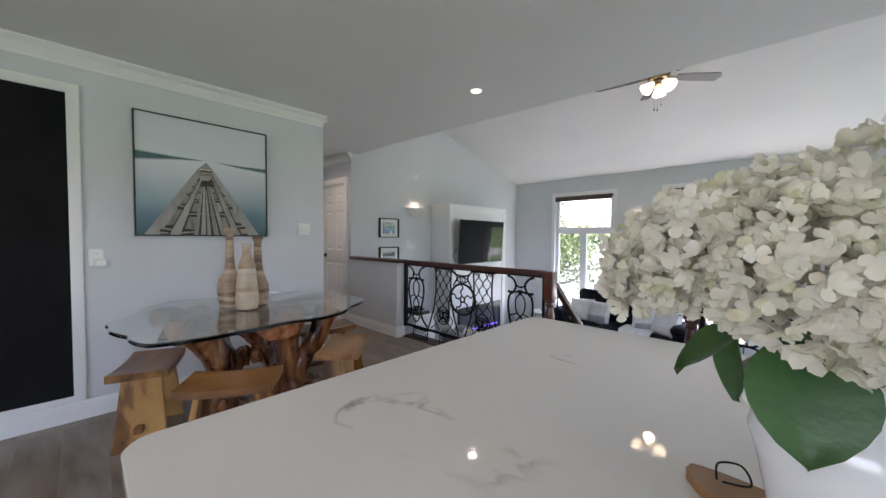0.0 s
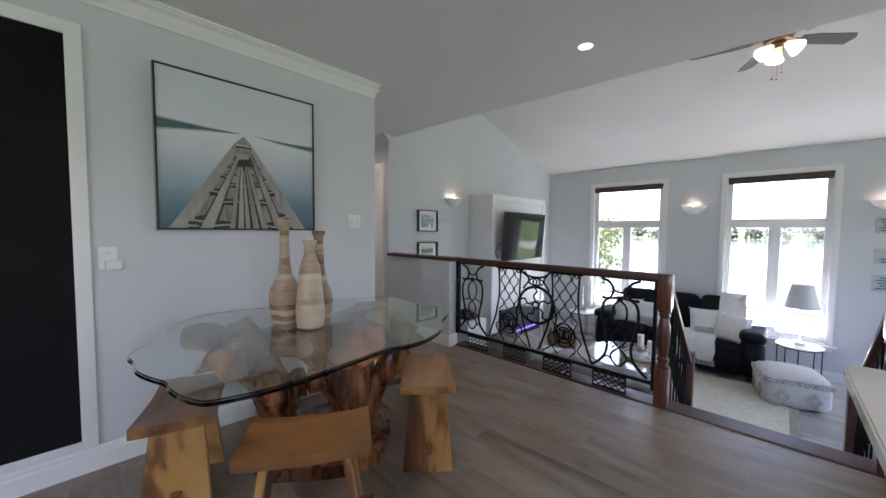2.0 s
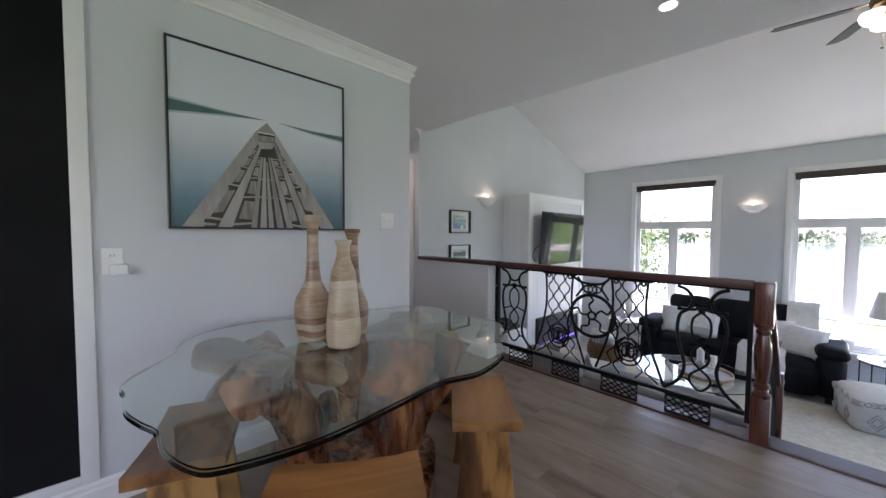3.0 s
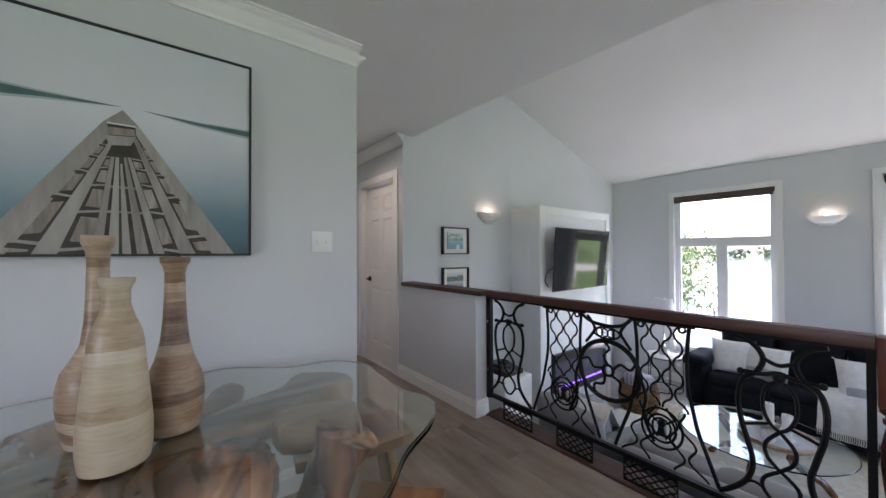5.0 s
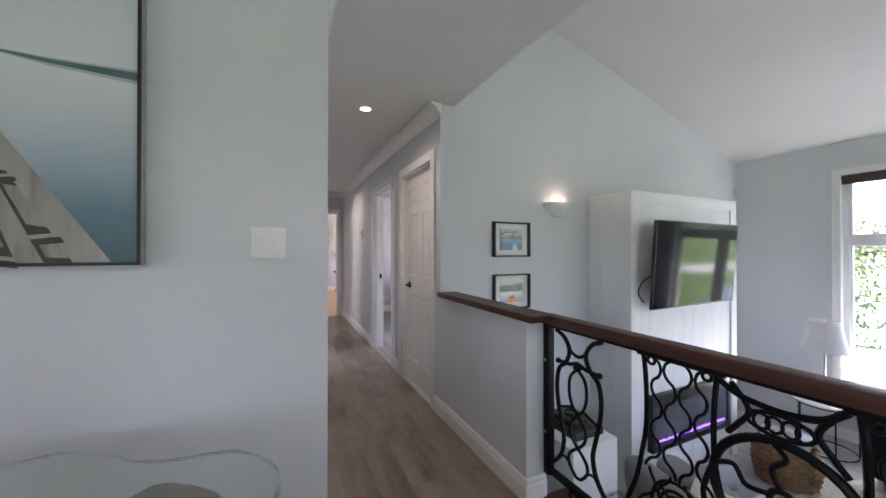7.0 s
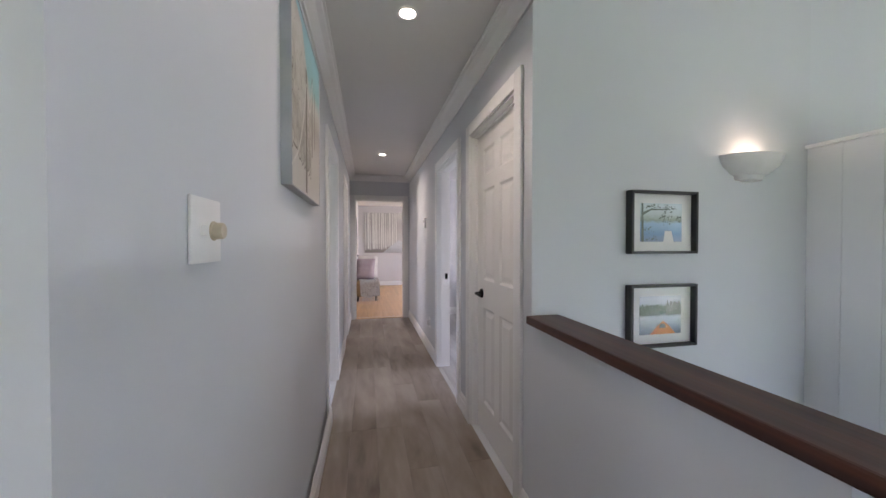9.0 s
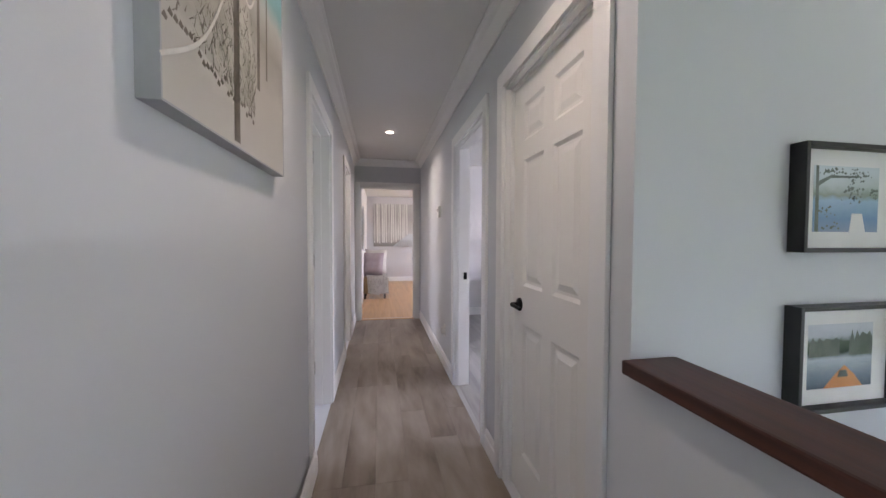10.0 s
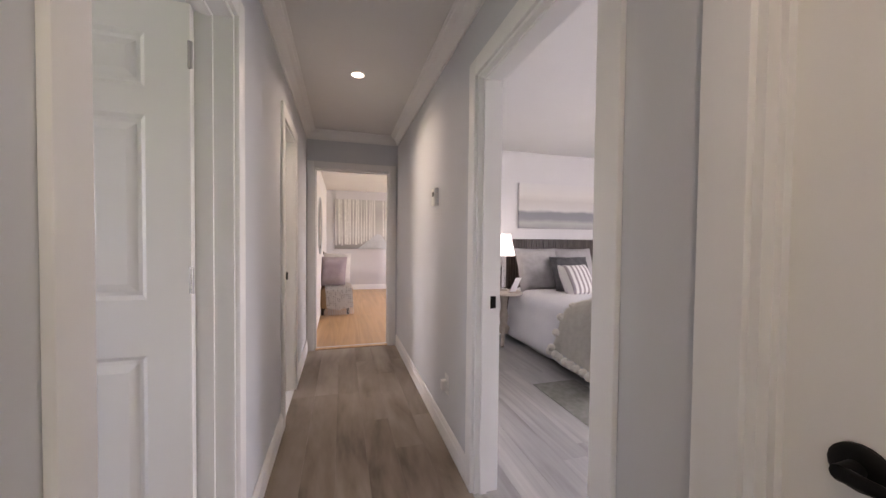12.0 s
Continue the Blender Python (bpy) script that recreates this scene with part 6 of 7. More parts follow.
def small_frame(z, img, which):
    w, h = 0.372, 0.298
    f = thing("picture_frame", ("black deep-framed print of a lake dock" if which == 0 else "black deep-framed print of a kayak on a river"), "picture frame", pose(TVX + 0.0005, 3.997, z), "framed prints")
    bm = bmesh.new()
    t = 0.012
    for a, b, p, q in ((-w / 2, -w / 2 + t, -h / 2, h / 2), (w / 2 - t, w / 2, -h / 2, h / 2), (-w / 2 + t, w / 2 - t, -h / 2, -h / 2 + t), (-w / 2 + t, w / 2 - t, h / 2 - t, h / 2)):
        add_box(bm, 0, a, p, 0.042, b, q, bevel=0.0015)
    part("frame", bm, BLACKF, f)
    part("mat_board", box(0.0, -w / 2 + t, -h / 2 + t, 0.012, w / 2 - t, h / 2 - t), MAT, f)
    iw, ih = 0.118, 0.092
    part("print", box(0.0125, -iw, -ih, 0.0132, iw, ih), img, f, smooth=False)
    bm = bmesh.new()
    X = 0.0138
    if which == 0:
        poly(bm, [(0.012, -ih), (0.072, -ih), (0.058, -0.040), (0.020, -0.040)], X)
        part("print_dock", bm, MAT, f)
        bm = bmesh.new()
        rng = random.Random(21)
        poly(bm, [(-0.112, -ih), (-0.098, -ih), (-0.102, ih), (-0.112, ih)], X)
        poly(bm, [(-0.102, 0.035), (-0.06, 0.058), (0.04, 0.062), (0.05, 0.066), (-0.06, 0.066), (-0.10, 0.050)], X)
        for cx, cy, w, h, k in ((-0.06, 0.075, 0.05, 0.014, 26), (0.035, 0.070, 0.05, 0.020, 34), (0.02, 0.020, 0.045, 0.020, 34), (0.095, 0.022, 0.018, 0.016, 16), (-0.075, -0.035, 0.03, 0.012, 14), (-0.06, -0.078, 0.03, 0.010, 12)):
            for i in range(k):
                u = max(-iw + 0.008, min(iw - 0.008, rng.gauss(cx, w * 0.5)))
                v = max(-ih + 0.008, min(ih - 0.008, rng.gauss(cy, h * 0.6)))
                q = rng.uniform(0.002, 0.006)
                poly(bm, [(u - q, v), (u, v - q * 0.6), (u + q, v + q * 0.2), (u, v + q)], X + 0.0001 + 0.00001 * i)
        part("print_trees", bm, DARKP, f)
    else:
        poly(bm, [(-0.06, -ih), (0.085, -ih), (0.05, -0.055), (0.015, -0.028), (-0.02, -0.055)], X)
        part("print_kayak", bm, ORANGE, f)
        bm = bmesh.new()
        for a, b in ((-0.115, -0.005), (0.03, 0.115)):
            n = 9
            top = [(a + (b - a) * i / n, 0.03 + 0.045 * abs(math.sin(i * 1.7)) * (1 if b > 0.1 else 0.6)) for i in range(n + 1)]
            poly(bm, [(a, 0.0), (b, 0.0)] + top[::-1], X)
        poly(bm, [(-0.01, -0.062), (0.03, -0.062), (0.022, -0.042), (-0.002, -0.042)], X + 0.0003)
        part("print_trees", bm, DARKP, f)
    g = part("glazing", box(0.030, -w / 2 + t, -h / 2 + t, 0.032, w / 2 - t, h / 2 - t), CLEAR, f, smooth=False)
    g.visible_shadow = False


small_frame(1.383, PRINT_A, 0)
small_frame(0.937, PRINT_B, 1)
INK = surf("grey_ink_wood", (0.11, 0.13, 0.15), (0.20, 0.22, 0.25), 30, 0.7)
PALEW = surf("pale_washed_board", (0.50, 0.53, 0.55), (0.44, 0.47, 0.49), 12, 0.7)


def wall_words():
    for z, kind in ((1.375, 0), (0.955, 1), (0.60, 2)):
        b = thing("wall_plaque", "small pale plaque with grey printed lines on the wall", "wall art", pose(0.63, WINY - 0.0005, z), "wall plaques")
        part("board", box(-0.115, -0.012, -0.105, 0.115, 0.0, 0.105, bevel=0.003), PALEW, b)
        for i in range(5):
            zz = 0.07 - 0.035 * i
            if kind == 1 and i < 3:
                continue
            wd = 0.09 - 0.02 * ((i * 7 + kind) % 3)
            part("printed_line", box(-wd, -0.0145, zz - 0.011, wd, -0.0125, zz + 0.007), INK, b)


wall_words()
BLADE = surf("dark_fan_blade", (0.016, 0.017, 0.018), (0.03, 0.031, 0.032), 18, 0.45, bump=0.1, stretch=(1, 6, 1))
SHADEG = glow("frosted_shade_glow", (1.0, 0.86, 0.62), 0.35)
BRASS = surf("antique_bronze", (0.16, 0.12, 0.07), (0.22, 0.17, 0.10), 20, 0.3, metal=0.9)


def ceiling_fan():
    x, y, z = -0.48, 4.75, 2.90
    f = thing("ceiling_fan", "dark-bladed ceiling fan with three lit frosted shades", "ceiling fan", pose(x, y, z, 0, 0, 0))
    part("downrod", lathe([(0.013, 0.02), (0.013, 0.33)], 12), BRASS, f)
    part("canopy", lathe([(0.02, 0.27), (0.065, 0.32), (0.07, 0.36)], 20), BRASS, f)
    part("motor", lathe([(0.03, -0.05), (0.09, -0.04), (0.105, 0.0), (0.09, 0.05), (0.03, 0.07)], 28), BRASS, f)
    for k in range(5):
        a = 43 + 72 * k
        bm = bmesh.new()
        prism(bm, [(0.17, -0.045), (0.30, -0.062), (0.58, -0.068), (0.62, -0.02), (0.60, 0.06), (0.30, 0.055), (0.17, 0.04)], -0.004, 0.004)
        place(bm, pose(0, 0, 0.0, 0, 0, a) @ pose(0, 0, -0.01, -12, 0, 0))
        bl = part("blade", bm, BLADE, f)
        bm = bmesh.new()
        add_box(bm, 0.085, -0.018, -0.006, 0.20, 0.018, 0.0)
        part("blade_iron", place(bm, pose(0, 0, -0.005, 0, 0, a)), BRASS, bl)
    part("light_kit", lathe([(0.02, -0.11), (0.05, -0.10), (0.055, -0.06), (0.03, -0.05)], 20), BRASS, f)
    for k in range(3):
        a = 100 + 120 * k
        bm = lathe([(0.022, 0), (0.034, -0.03), (0.050, -0.07), (0.064, -0.10), (0.060, -0.10), (0.03, -0.03)], 20, cap=False)
        place(bm, pose(0, 0, 0, 0, 0, a) @ pose(0.055, 0, -0.075, 0, -48, 0))
        part("glass_shade", bm, SHADEG, f, "lit frosted glass shade")
    for k, (dx, l) in enumerate(((0.03, 0.20), (-0.03, 0.24), (0.0, 0.25))):
        bm = tube(bmesh.new(), [(dx, -0.02, -0.10), (dx, -0.02, -0.10 - l)], 0.0012, 5)
        place_ball(bm, (dx, -0.02, -0.10 - l), 0.009)
        part("pull_chain", bm, BRASS, f)
    point_lamp("fan_lamp", (x, y, z - 0.22), FAN_W, 0.045, (1.0, 0.82, 0.6))


ceiling_fan()

# ---- living room furniture ----
NAVY = surf("navy_black_upholstery", (0.004, 0.005, 0.008), (0.009, 0.011, 0.016), 7, 0.7, bump=0.35, fine=140, spec=0.15)
CREAM = surf("white_woven_cotton", (0.68, 0.67, 0.65), (0.60, 0.59, 0.57), 16, 0.85, bump=0.5, fine=120)
GREYF = surf("grey_woven_fabric", (0.30, 0.31, 0.33), (0.26, 0.27, 0.29), 10, 0.9, bump=0.5, fine=160)
SILVER = surf("silver_grey_fabric", (0.38, 0.39, 0.40), (0.33, 0.34, 0.35), 10, 0.85, bump=0.4, fine=150)
WOOLR = surf("cream_wool_rug", (0.62, 0.59, 0.50), (0.50, 0.48, 0.39), 20, 0.95, bump=0.9, fine=70)
RATTAN = surf("brown_rattan", (0.30, 0.18, 0.085), (0.18, 0.10, 0.045), 26, 0.65, bump=0.8, fine=50)
CHAIRG = surf("dove_grey_leather", (0.25, 0.255, 0.265), (0.22, 0.225, 0.235), 5, 0.5, bump=0.2, fine=120)


def sofa():
    s = thing("sofa", "navy-black three-seat upholstered recliner sofa under the windows", "sofa", pose(-1.63, 7.0, LOW))
    W = 1.12
    part("base", softbox(-W + 0.10, 0.06, 0.06, W - 0.10, 0.90, 0.42, 0.05, 0.008, 1), NAVY, s)
    part("front_panel", softbox(-W + 0.22, 0.0, 0.06, W - 0.22, 0.12, 0.40, 0.05, 0.01, 2), NAVY, s)
    for i in range(3):
        a = -W + 0.22 + i * (2 * W - 0.44) / 3
        b = a + (2 * W - 0.44) / 3
        part("seat_cushion", softbox(a, 0.02, 0.34, b, 0.68, 0.52, 0.085, 0.012, 3 + i, 7), NAVY, s)
        bm = softbox(a + 0.005, -0.14, 0.0, b - 0.005, 0.14, 0.66, 0.11, 0.016, 8 + i, 8)
        part("back_cushion", place(bm, pose(0, 0.70, 0.42, -14)), NAVY, s)
    for sg in (-1, 1):
        c = sg * (W - 0.11)
        part("arm", softbox(c - 0.13, 0.04, 0.05, c + 0.13, 0.86, 0.60, 0.09, 0.012, 20 + sg, 7), NAVY, s)
        part("arm_pad", softbox(c - 0.15, -0.02, 0.56, c + 0.15, 0.70, 0.72, 0.08, 0.014, 30 + sg, 7), NAVY, s)
    for x in (-W + 0.12, W - 0.12):
        for y in (0.1, 0.8):
            part("foot", box(x - 0.03, y - 0.03, 0, x + 0.03, y + 0.03, 0.07), BLACKP, s)


sofa()


def pillow(x, y, z, rx, ry, rz, w, mat, label, band=None):
    p = thing("throw_pillow", label, "pillow", pose(x, y, z, rx, ry, rz), "sofa pillows")
    part("cover", cushion(w, w, 0.17), mat, p)
    if band:
        bm = cushion(w * 0.985, w * 0.985, 0.176)
        bmesh.ops.bisect_plane(bm, geom=bm.verts[:] + bm.edges[:] + bm.faces[:], plane_co=(0, -w * 0.18, 0), plane_no=(0, 1, 0), clear_outer=True)
        part("grey_band", bm, band, p, "grey lower band")
    for sx in (-1, 1):
        for sy in (-1, 1):
            bm = bmesh.new()
            for k in range(5):
                tube(bm, [(sx * w * 0.47, sy * w * 0.47, 0), (sx * (w * 0.5 + 0.008 + 0.003 * k), sy * (w * 0.5 + 0.02 - 0.004 * k), 0.003 * (k - 2))], 0.002, 4)
            part("tassel", bm, mat, p)


PL = "white cotton throw pillow leaning on the dark sofa"
pillow(-2.32, 7.42, LOW + 0.70, 68, 0, 8, 0.44, CREAM, PL)
pillow(-1.98, 7.40, LOW + 0.69, 66, 0, -6, 0.43, CREAM, "white and grey banded throw pillow on the dark sofa", SILVER)
pillow(-1.16, 7.36, LOW + 0.69, 64, 0, 14, 0.46, CREAM, "white and grey banded throw pillow on the dark sofa", SILVER)
pillow(-0.87, 7.30, LOW + 0.68, 62, 6, -12, 0.42, CREAM, PL)


def drape(name, label, rows, mat, thick=0.012, seed=0, fringe=True):
    """A blanket hung along a line of points (y, z), spanning x0 to x1, with folds."""
    x0, x1, path = rows
    bm = bmesh.new()
    pts = spline([(0, y, z) for y, z in path], 6)
    n, k = 16, len(pts)
    grid = []
    for i in range(n + 1):
        col = []
        for j, p in enumerate(pts):
            u = x0 + (x1 - x0) * i / n
            f = noise.noise(Vector((u * 9 + seed, j * 0.12, seed)))
            col.append(bm.verts.new((u + 0.02 * noise.noise(Vector((j * 0.2, u * 3, seed))), p.y - 0.022 * f - 0.01, p.z + 0.016 * abs(f))))
        grid.append(col)
    for i in range(n):
        for j in range(k - 1):
            bm.faces.new((grid[i][j], grid[i + 1][j], grid[i + 1][j + 1], grid[i][j + 1]))
    bmesh.ops.recalc_face_normals(bm, faces=bm.faces[:])
    bmesh.ops.solidify(bm, geom=bm.faces[:], thickness=thick)
    t = thing(name, label, "throw blanket", pose(0, 0, 0))
    part("cloth", bm, mat, t)
    if fringe:
        bm = bmesh.new()
        for i in range(n * 2 + 1):
            u = x0 + (x1 - x0) * i / (n * 2)
            p = pts[-1]
            tube(bm, [(u, p.y - 0.012, p.z + 0.01), (u + 0.004, p.y - 0.016, p.z - 0.03), (u - 0.003, p.y - 0.012, p.z - 0.065)], 0.004, 4)
        part("fringe", bm, mat, t)


drape("throw_blanket", "white knitted throw over the sofa back", (-1.05, -0.74, [(7.98, LOW + 0.70), (7.90, LOW + 1.09), (7.74, LOW + 1.10), (7.56, LOW + 0.80)]), CREAM, seed=3, fringe=False)
drape("throw_blanket", "white fringed throw hanging over the sofa seat", (-1.50, -1.02, [(7.42, LOW + 0.56), (7.15, LOW + 0.56), (6.99, LOW + 0.53), (6.94, LOW + 0.38), (6.95, LOW + 0.22)]), CREAM, seed=7)

POUFW = surf("white_pouf_cotton", (0.64, 0.63, 0.61), (0.58, 0.57, 0.55), 20, 0.9, bump=0.7, fine=90)


def pouf():
    p = thing("pouf", "white and grey diamond-patterned square floor pouf", "pouf", pose(-0.24, 6.72, LOW, 0, 0, 14))
    bm = softbox(-0.31, -0.30, 0.0, 0.31, 0.30, 0.40, 0.09, 0.01, 3, 9)
    for v in bm.verts:
        v.co.z += 0.04 * max(0, 1 - (v.co.x ** 2 + v.co.y ** 2) / 0.1) * (v.co.z > 0.3)
    part("cover", bm, POUFW, p)
    bm = softbox(-0.315, -0.305, 0.285, 0.315, 0.305, 0.362, 0.03, 0.006, 5, 8)
    part("band", bm, SILVER, p, "grey patterned band")
    for sd in range(4):
        for i in range(4):
            u = -0.21 + 0.14 * i
            bm = bmesh.new()
            for (r0, r1) in ((0.052, 0.034), (0.020, 0.0)):
                a = [(u, r0), (u + r0, 0), (u, -r0), (u - r0, 0)]
                if r1:
                    tube(bm, [(q[0], 0, q[1] * 0.75) for q in a], 0.008, 5, closed=True)
                else:
                    prism(bm, [(q[0], q[1] * 0.75) for q in a], -0.004, 0.004, "y")
            place(bm, pose(0, 0, 0.325, 0, 0, 90 * sd) @ pose(0, -0.312, 0))
            part("tufted_diamond", bm, POUFW, p)
        for i in range(2):
            bm = bmesh.new()
            u = -0.14 + 0.28 * i
            for r in (0.085, 0.05):
                tube(bm, [(u, 0, r), (u + r * 0.8, 0, 0), (u, 0, -r), (u - r * 0.8, 0, 0)], 0.006, 5, closed=True)
            place(bm, pose(0, 0, 0.15, 0, 0, 90 * sd) @ pose(0, -0.308, 0))
            part("tufted_diamond", bm, SILVER, p)


pouf()


def rug():
    r = thing("area_rug", "cream woven wool rug with a fringed end", "rug", pose(0, 0, LOW))
    part("rug_body", box(-2.95, 4.75, 0.001, -0.24, 6.96, 0.016, bevel=0.004), WOOLR, r)
    for sx, x in ((1, -0.24), (-1, -2.95)):
        bm = bmesh.new()
        for i in range(90):
            y = 4.77 + 2.17 * i / 89
            tube(bm, [(x, y, 0.008), (x + sx * 0.05, y + 0.012 * math.sin(i * 2.1), 0.006), (x + sx * 0.09, y + 0.02 * math.sin(i * 1.3), 0.004)], 0.005, 4)
        part("fringe", bm, WOOLR, r)


rug()


def side_table(x, y):
    t = thing("side_table", "round black metal side table with a pale top", "side table", pose(x, y, LOW), "living room side tables")
    part("table_top", lathe([(0.24, 0.505), (0.25, 0.51), (0.25, 0.525), (0.001, 0.525)], 32), WHITE, t)
    for z in (0.50, 0.012):
        bm = bmesh.new()
        tube(bm, [(0.24 * math.cos(2 * math.pi * i / 32), 0.24 * math.sin(2 * math.pi * i / 32), z) for i in range(32)], 0.007, 6, closed=True)
        part("ring", bm, BLACK, t)
    for k in range(5):
        a = 2 * math.pi * k / 5 + 0.3
        part("leg", tube(bmesh.new(), [(0.24 * math.cos(a), 0.24 * math.sin(a), 0.012), (0.24 * math.cos(a), 0.24 * math.sin(a), 0.50)], 0.006, 6), BLACK, t)


LINEN = surf("white_linen_shade", (0.72, 0.70, 0.72), (0.68, 0.66, 0.68), 12, 0.85, bump=0.3, fine=200)


def table_lamp(x, y, z, h, r, label, mat=None, slim=True):
    t = thing("table_lamp", label, "table lamp", pose(x, y, z), "table lamps")
    part("lamp_base", lathe([(0.001, 0), (0.065, 0.0), (0.065, 0.035), (0.058, 0.04), (0.010, 0.042)], 28), CHROME, t)
    if slim:
        part("stem", lathe([(0.008, 0.04), (0.008, h * 0.62), (0.016, h * 0.62), (0.016, h * 0.66)], 14), CHROME, t)
    else:
        part("stem", lathe([(0.02, 0.04), (0.032, 0.08), (0.02, 0.12), (0.030, 0.17), (0.018, 0.22), (0.026, 0.27), (0.012, 0.31), (0.012, h * 0.66)], 20), glass_grey, t)
    part("shade", lathe([(r, h * 0.62), (r * 0.62, h), (r * 0.60, h), (r * 0.98, h * 0.62)], 36, cap=False), mat or LINEN, t, "tapered white fabric shade")
    part("finial", lathe([(0.008, h * 0.6), (0.008, h + 0.012), (0.003, h + 0.02)], 10), CHROME, t)
    return t


glass_grey = glass("lamp_crystal", (0.92, 0.93, 0.95), 0.05)
side_table(-0.14, 7.62)
table_lamp(-0.14, 7.62, LOW + 0.526, 0.86, 0.185, "slim chrome table lamp with a white tapered shade")
side_table(-3.17, 7.50)
table_lamp(-3.17, 7.50, LOW + 0.526, 0.86, 0.185, "slim chrome table lamp with a white tapered shade")
MIRRORG = glass("smoky_table_glass", (0.85, 0.92, 0.92), 0.0, 1.5)


def coffee_table():
    c = thing("coffee_table", "round glass coffee table with a turned dark base", "coffee table", pose(-1.75, 5.72, LOW))
    g = part("glass_top", lathe([(0.001, 0.435), (0.60, 0.435), (0.605, 0.441), (0.60, 0.447), (0.001, 0.447)], 56), MIRRORG, c, "clear round glass top")
    g.visible_shadow = False
    for k in range(3):
        a = 2 * math.pi * k / 3 + 0.5
        part("leg", tube(bmesh.new(), spline([(0.50 * math.cos(a), 0.50 * math.sin(a), 0.016), (0.42 * math.cos(a), 0.42 * math.sin(a), 0.12), (0.22 * math.cos(a), 0.22 * math.sin(a), 0.26), (0.40 * math.cos(a), 0.40 * math.sin(a), 0.434)], 6), 0.03, 10), TEAK, c)
    t = thing("serving_tray", "round beige wooden tray on the coffee table", "tray", pose(-1.63, 5.72, LOW + 0.448))
    part("tray_bottom", lathe([(0.001, 0.0), (0.25, 0.0), (0.25, 0.008), (0.001, 0.008)], 40), PALEW, t)
    part("tray_rim", lathe([(0.25, 0.0), (0.262, 0.0), (0.268, 0.045), (0.258, 0.045), (0.25, 0.008)], 40, cap=False), VASEW, t)
    WAX = CREAM_WAX
    for dx, dy, h, r in ((-0.06, 0.07, 0.17, 0.038), (0.07, 0.02, 0.12, 0.038)):
        k = thing("pillar_candle", "white pillar candle on a pale wooden holder", "candle", pose(-1.63 + dx, 5.72 + dy, LOW + 0.457), "tray candles")
        part("holder", lathe([(0.05, 0), (0.05, 0.012), (0.03, 0.03), (0.03, 0.07), (0.048, 0.09), (0.048, 0.10)], 20), WHITE, k)
        part("candle", lathe([(r, 0.10), (r, 0.10 + h), (r * 0.8, 0.10 + h - 0.004), (0.002, 0.10 + h - 0.008)], 20), WAX, k)
        part("wick", tube(bmesh.new(), [(0, 0, 0.09 + h), (0.002, 0, 0.115 + h)], 0.0015, 5), BLACKP, k)
    p = thing("potted_plant", "small white pot with silvery green sprigs", "plant", pose(-1.66, 5.60, LOW + 0.457))
    part("pot", lathe([(0.04, 0), (0.055, 0.03), (0.058, 0.09), (0.052, 0.09), (0.04, 0.05)], 24), CERAMIC, p)
    bm = bmesh.new()
    rng = random.Random(2)
    for i in range(150):
        d = Vector((rng.gauss(0, 1), rng.gauss(0, 1), abs(rng.gauss(0.6, 0.6)))).normalized()
        c0 = Vector((0, 0, 0.09)) + d * rng.uniform(0.02, 0.085)
        q = d.to_track_quat("X", "Z").to_matrix()
        vs = [bm.verts.new(c0 + q @ Vector(o) * 0.016) for o in ((-1, 0, 0), (0, 0.4, 0.1), (1, 0, 0), (0, -0.4, 0.1))]
        bm.faces.new(vs)
    part("sprigs", bm, SAGE, p)


CREAM_WAX = surf("white_candle_wax", (0.76, 0.74, 0.70), (0.73, 0.71, 0.67), 8, 0.5)
SAGE = surf("silver_sage_leaf", (0.20, 0.25, 0.19), (0.30, 0.34, 0.28), 30, 0.7)
coffee_table()


def armchair(name, label, cat, x0, x1, y0, m, h=0.74):
    a = thing(name, label, cat, m)
    w = (x1 - x0) / 2
    part("base", softbox(-w + 0.05, 0.08, 0.08, w - 0.05, 0.80, 0.34, 0.04, 0.006, 4), CHAIRG, a)
    n = 2 if w > 0.5 else 1
    for i in range(n):
        p = -w + 0.14 + i * (2 * w - 0.28) / n
        q = p + (2 * w - 0.28) / n
        part("seat_cushion", softbox(p, 0.16, 0.32, q, 0.84, 0.46, 0.06, 0.01, 5 + i), CHAIRG, a)
        part("back_cushion", place(softbox(p, -0.09, 0.0, q, 0.09, 0.40, 0.07, 0.012, 9 + i), pose(0, 0.20, 0.40, -8 + 20)), CHAIRG, a)
    part("back", place(softbox(-w + 0.03, -0.08, 0.0, w - 0.03, 0.08, h - 0.06, 0.07, 0.006, 11), pose(0, 0.06, 0.08, 9)), CHAIRG, a)
    for sg in (-1, 1):
        c = sg * (w - 0.08)
        part("arm", softbox(c - 0.08, 0.05, 0.08, c + 0.08, 0.82, 0.58, 0.075, 0.006, 14), CHAIRG, a)
    for x in (-w + 0.1, w - 0.1):
        for y in (0.12, 0.74):
            part("foot", lathe([(0.018, 0), (0.026, 0.085)], 10, at=(x, y, 0)), MAHOG, a)
    return a


armchair("loveseat", "dove-grey rounded loveseat with its back to the landing", "loveseat", -2.05, -0.75, 0, pose(-1.66, 4.02, LOW), 0.76)
armchair("armchair", "dove-grey rounded armchair with a fringed white throw", "armchair", -3.0, -2.2, 0, pose(-2.78, 4.34, LOW, 0, 0, -12), 0.74)
drape("throw_blanket", "white fringed throw over the grey armchair", (-2.72, -2.44, [(4.24, LOW + 0.60), (4.42, LOW + 0.80), (4.60, LOW + 0.58), (4.85, LOW + 0.50), (5.16, LOW + 0.49), (5.22, LOW + 0.30)]), CREAM, seed=12)


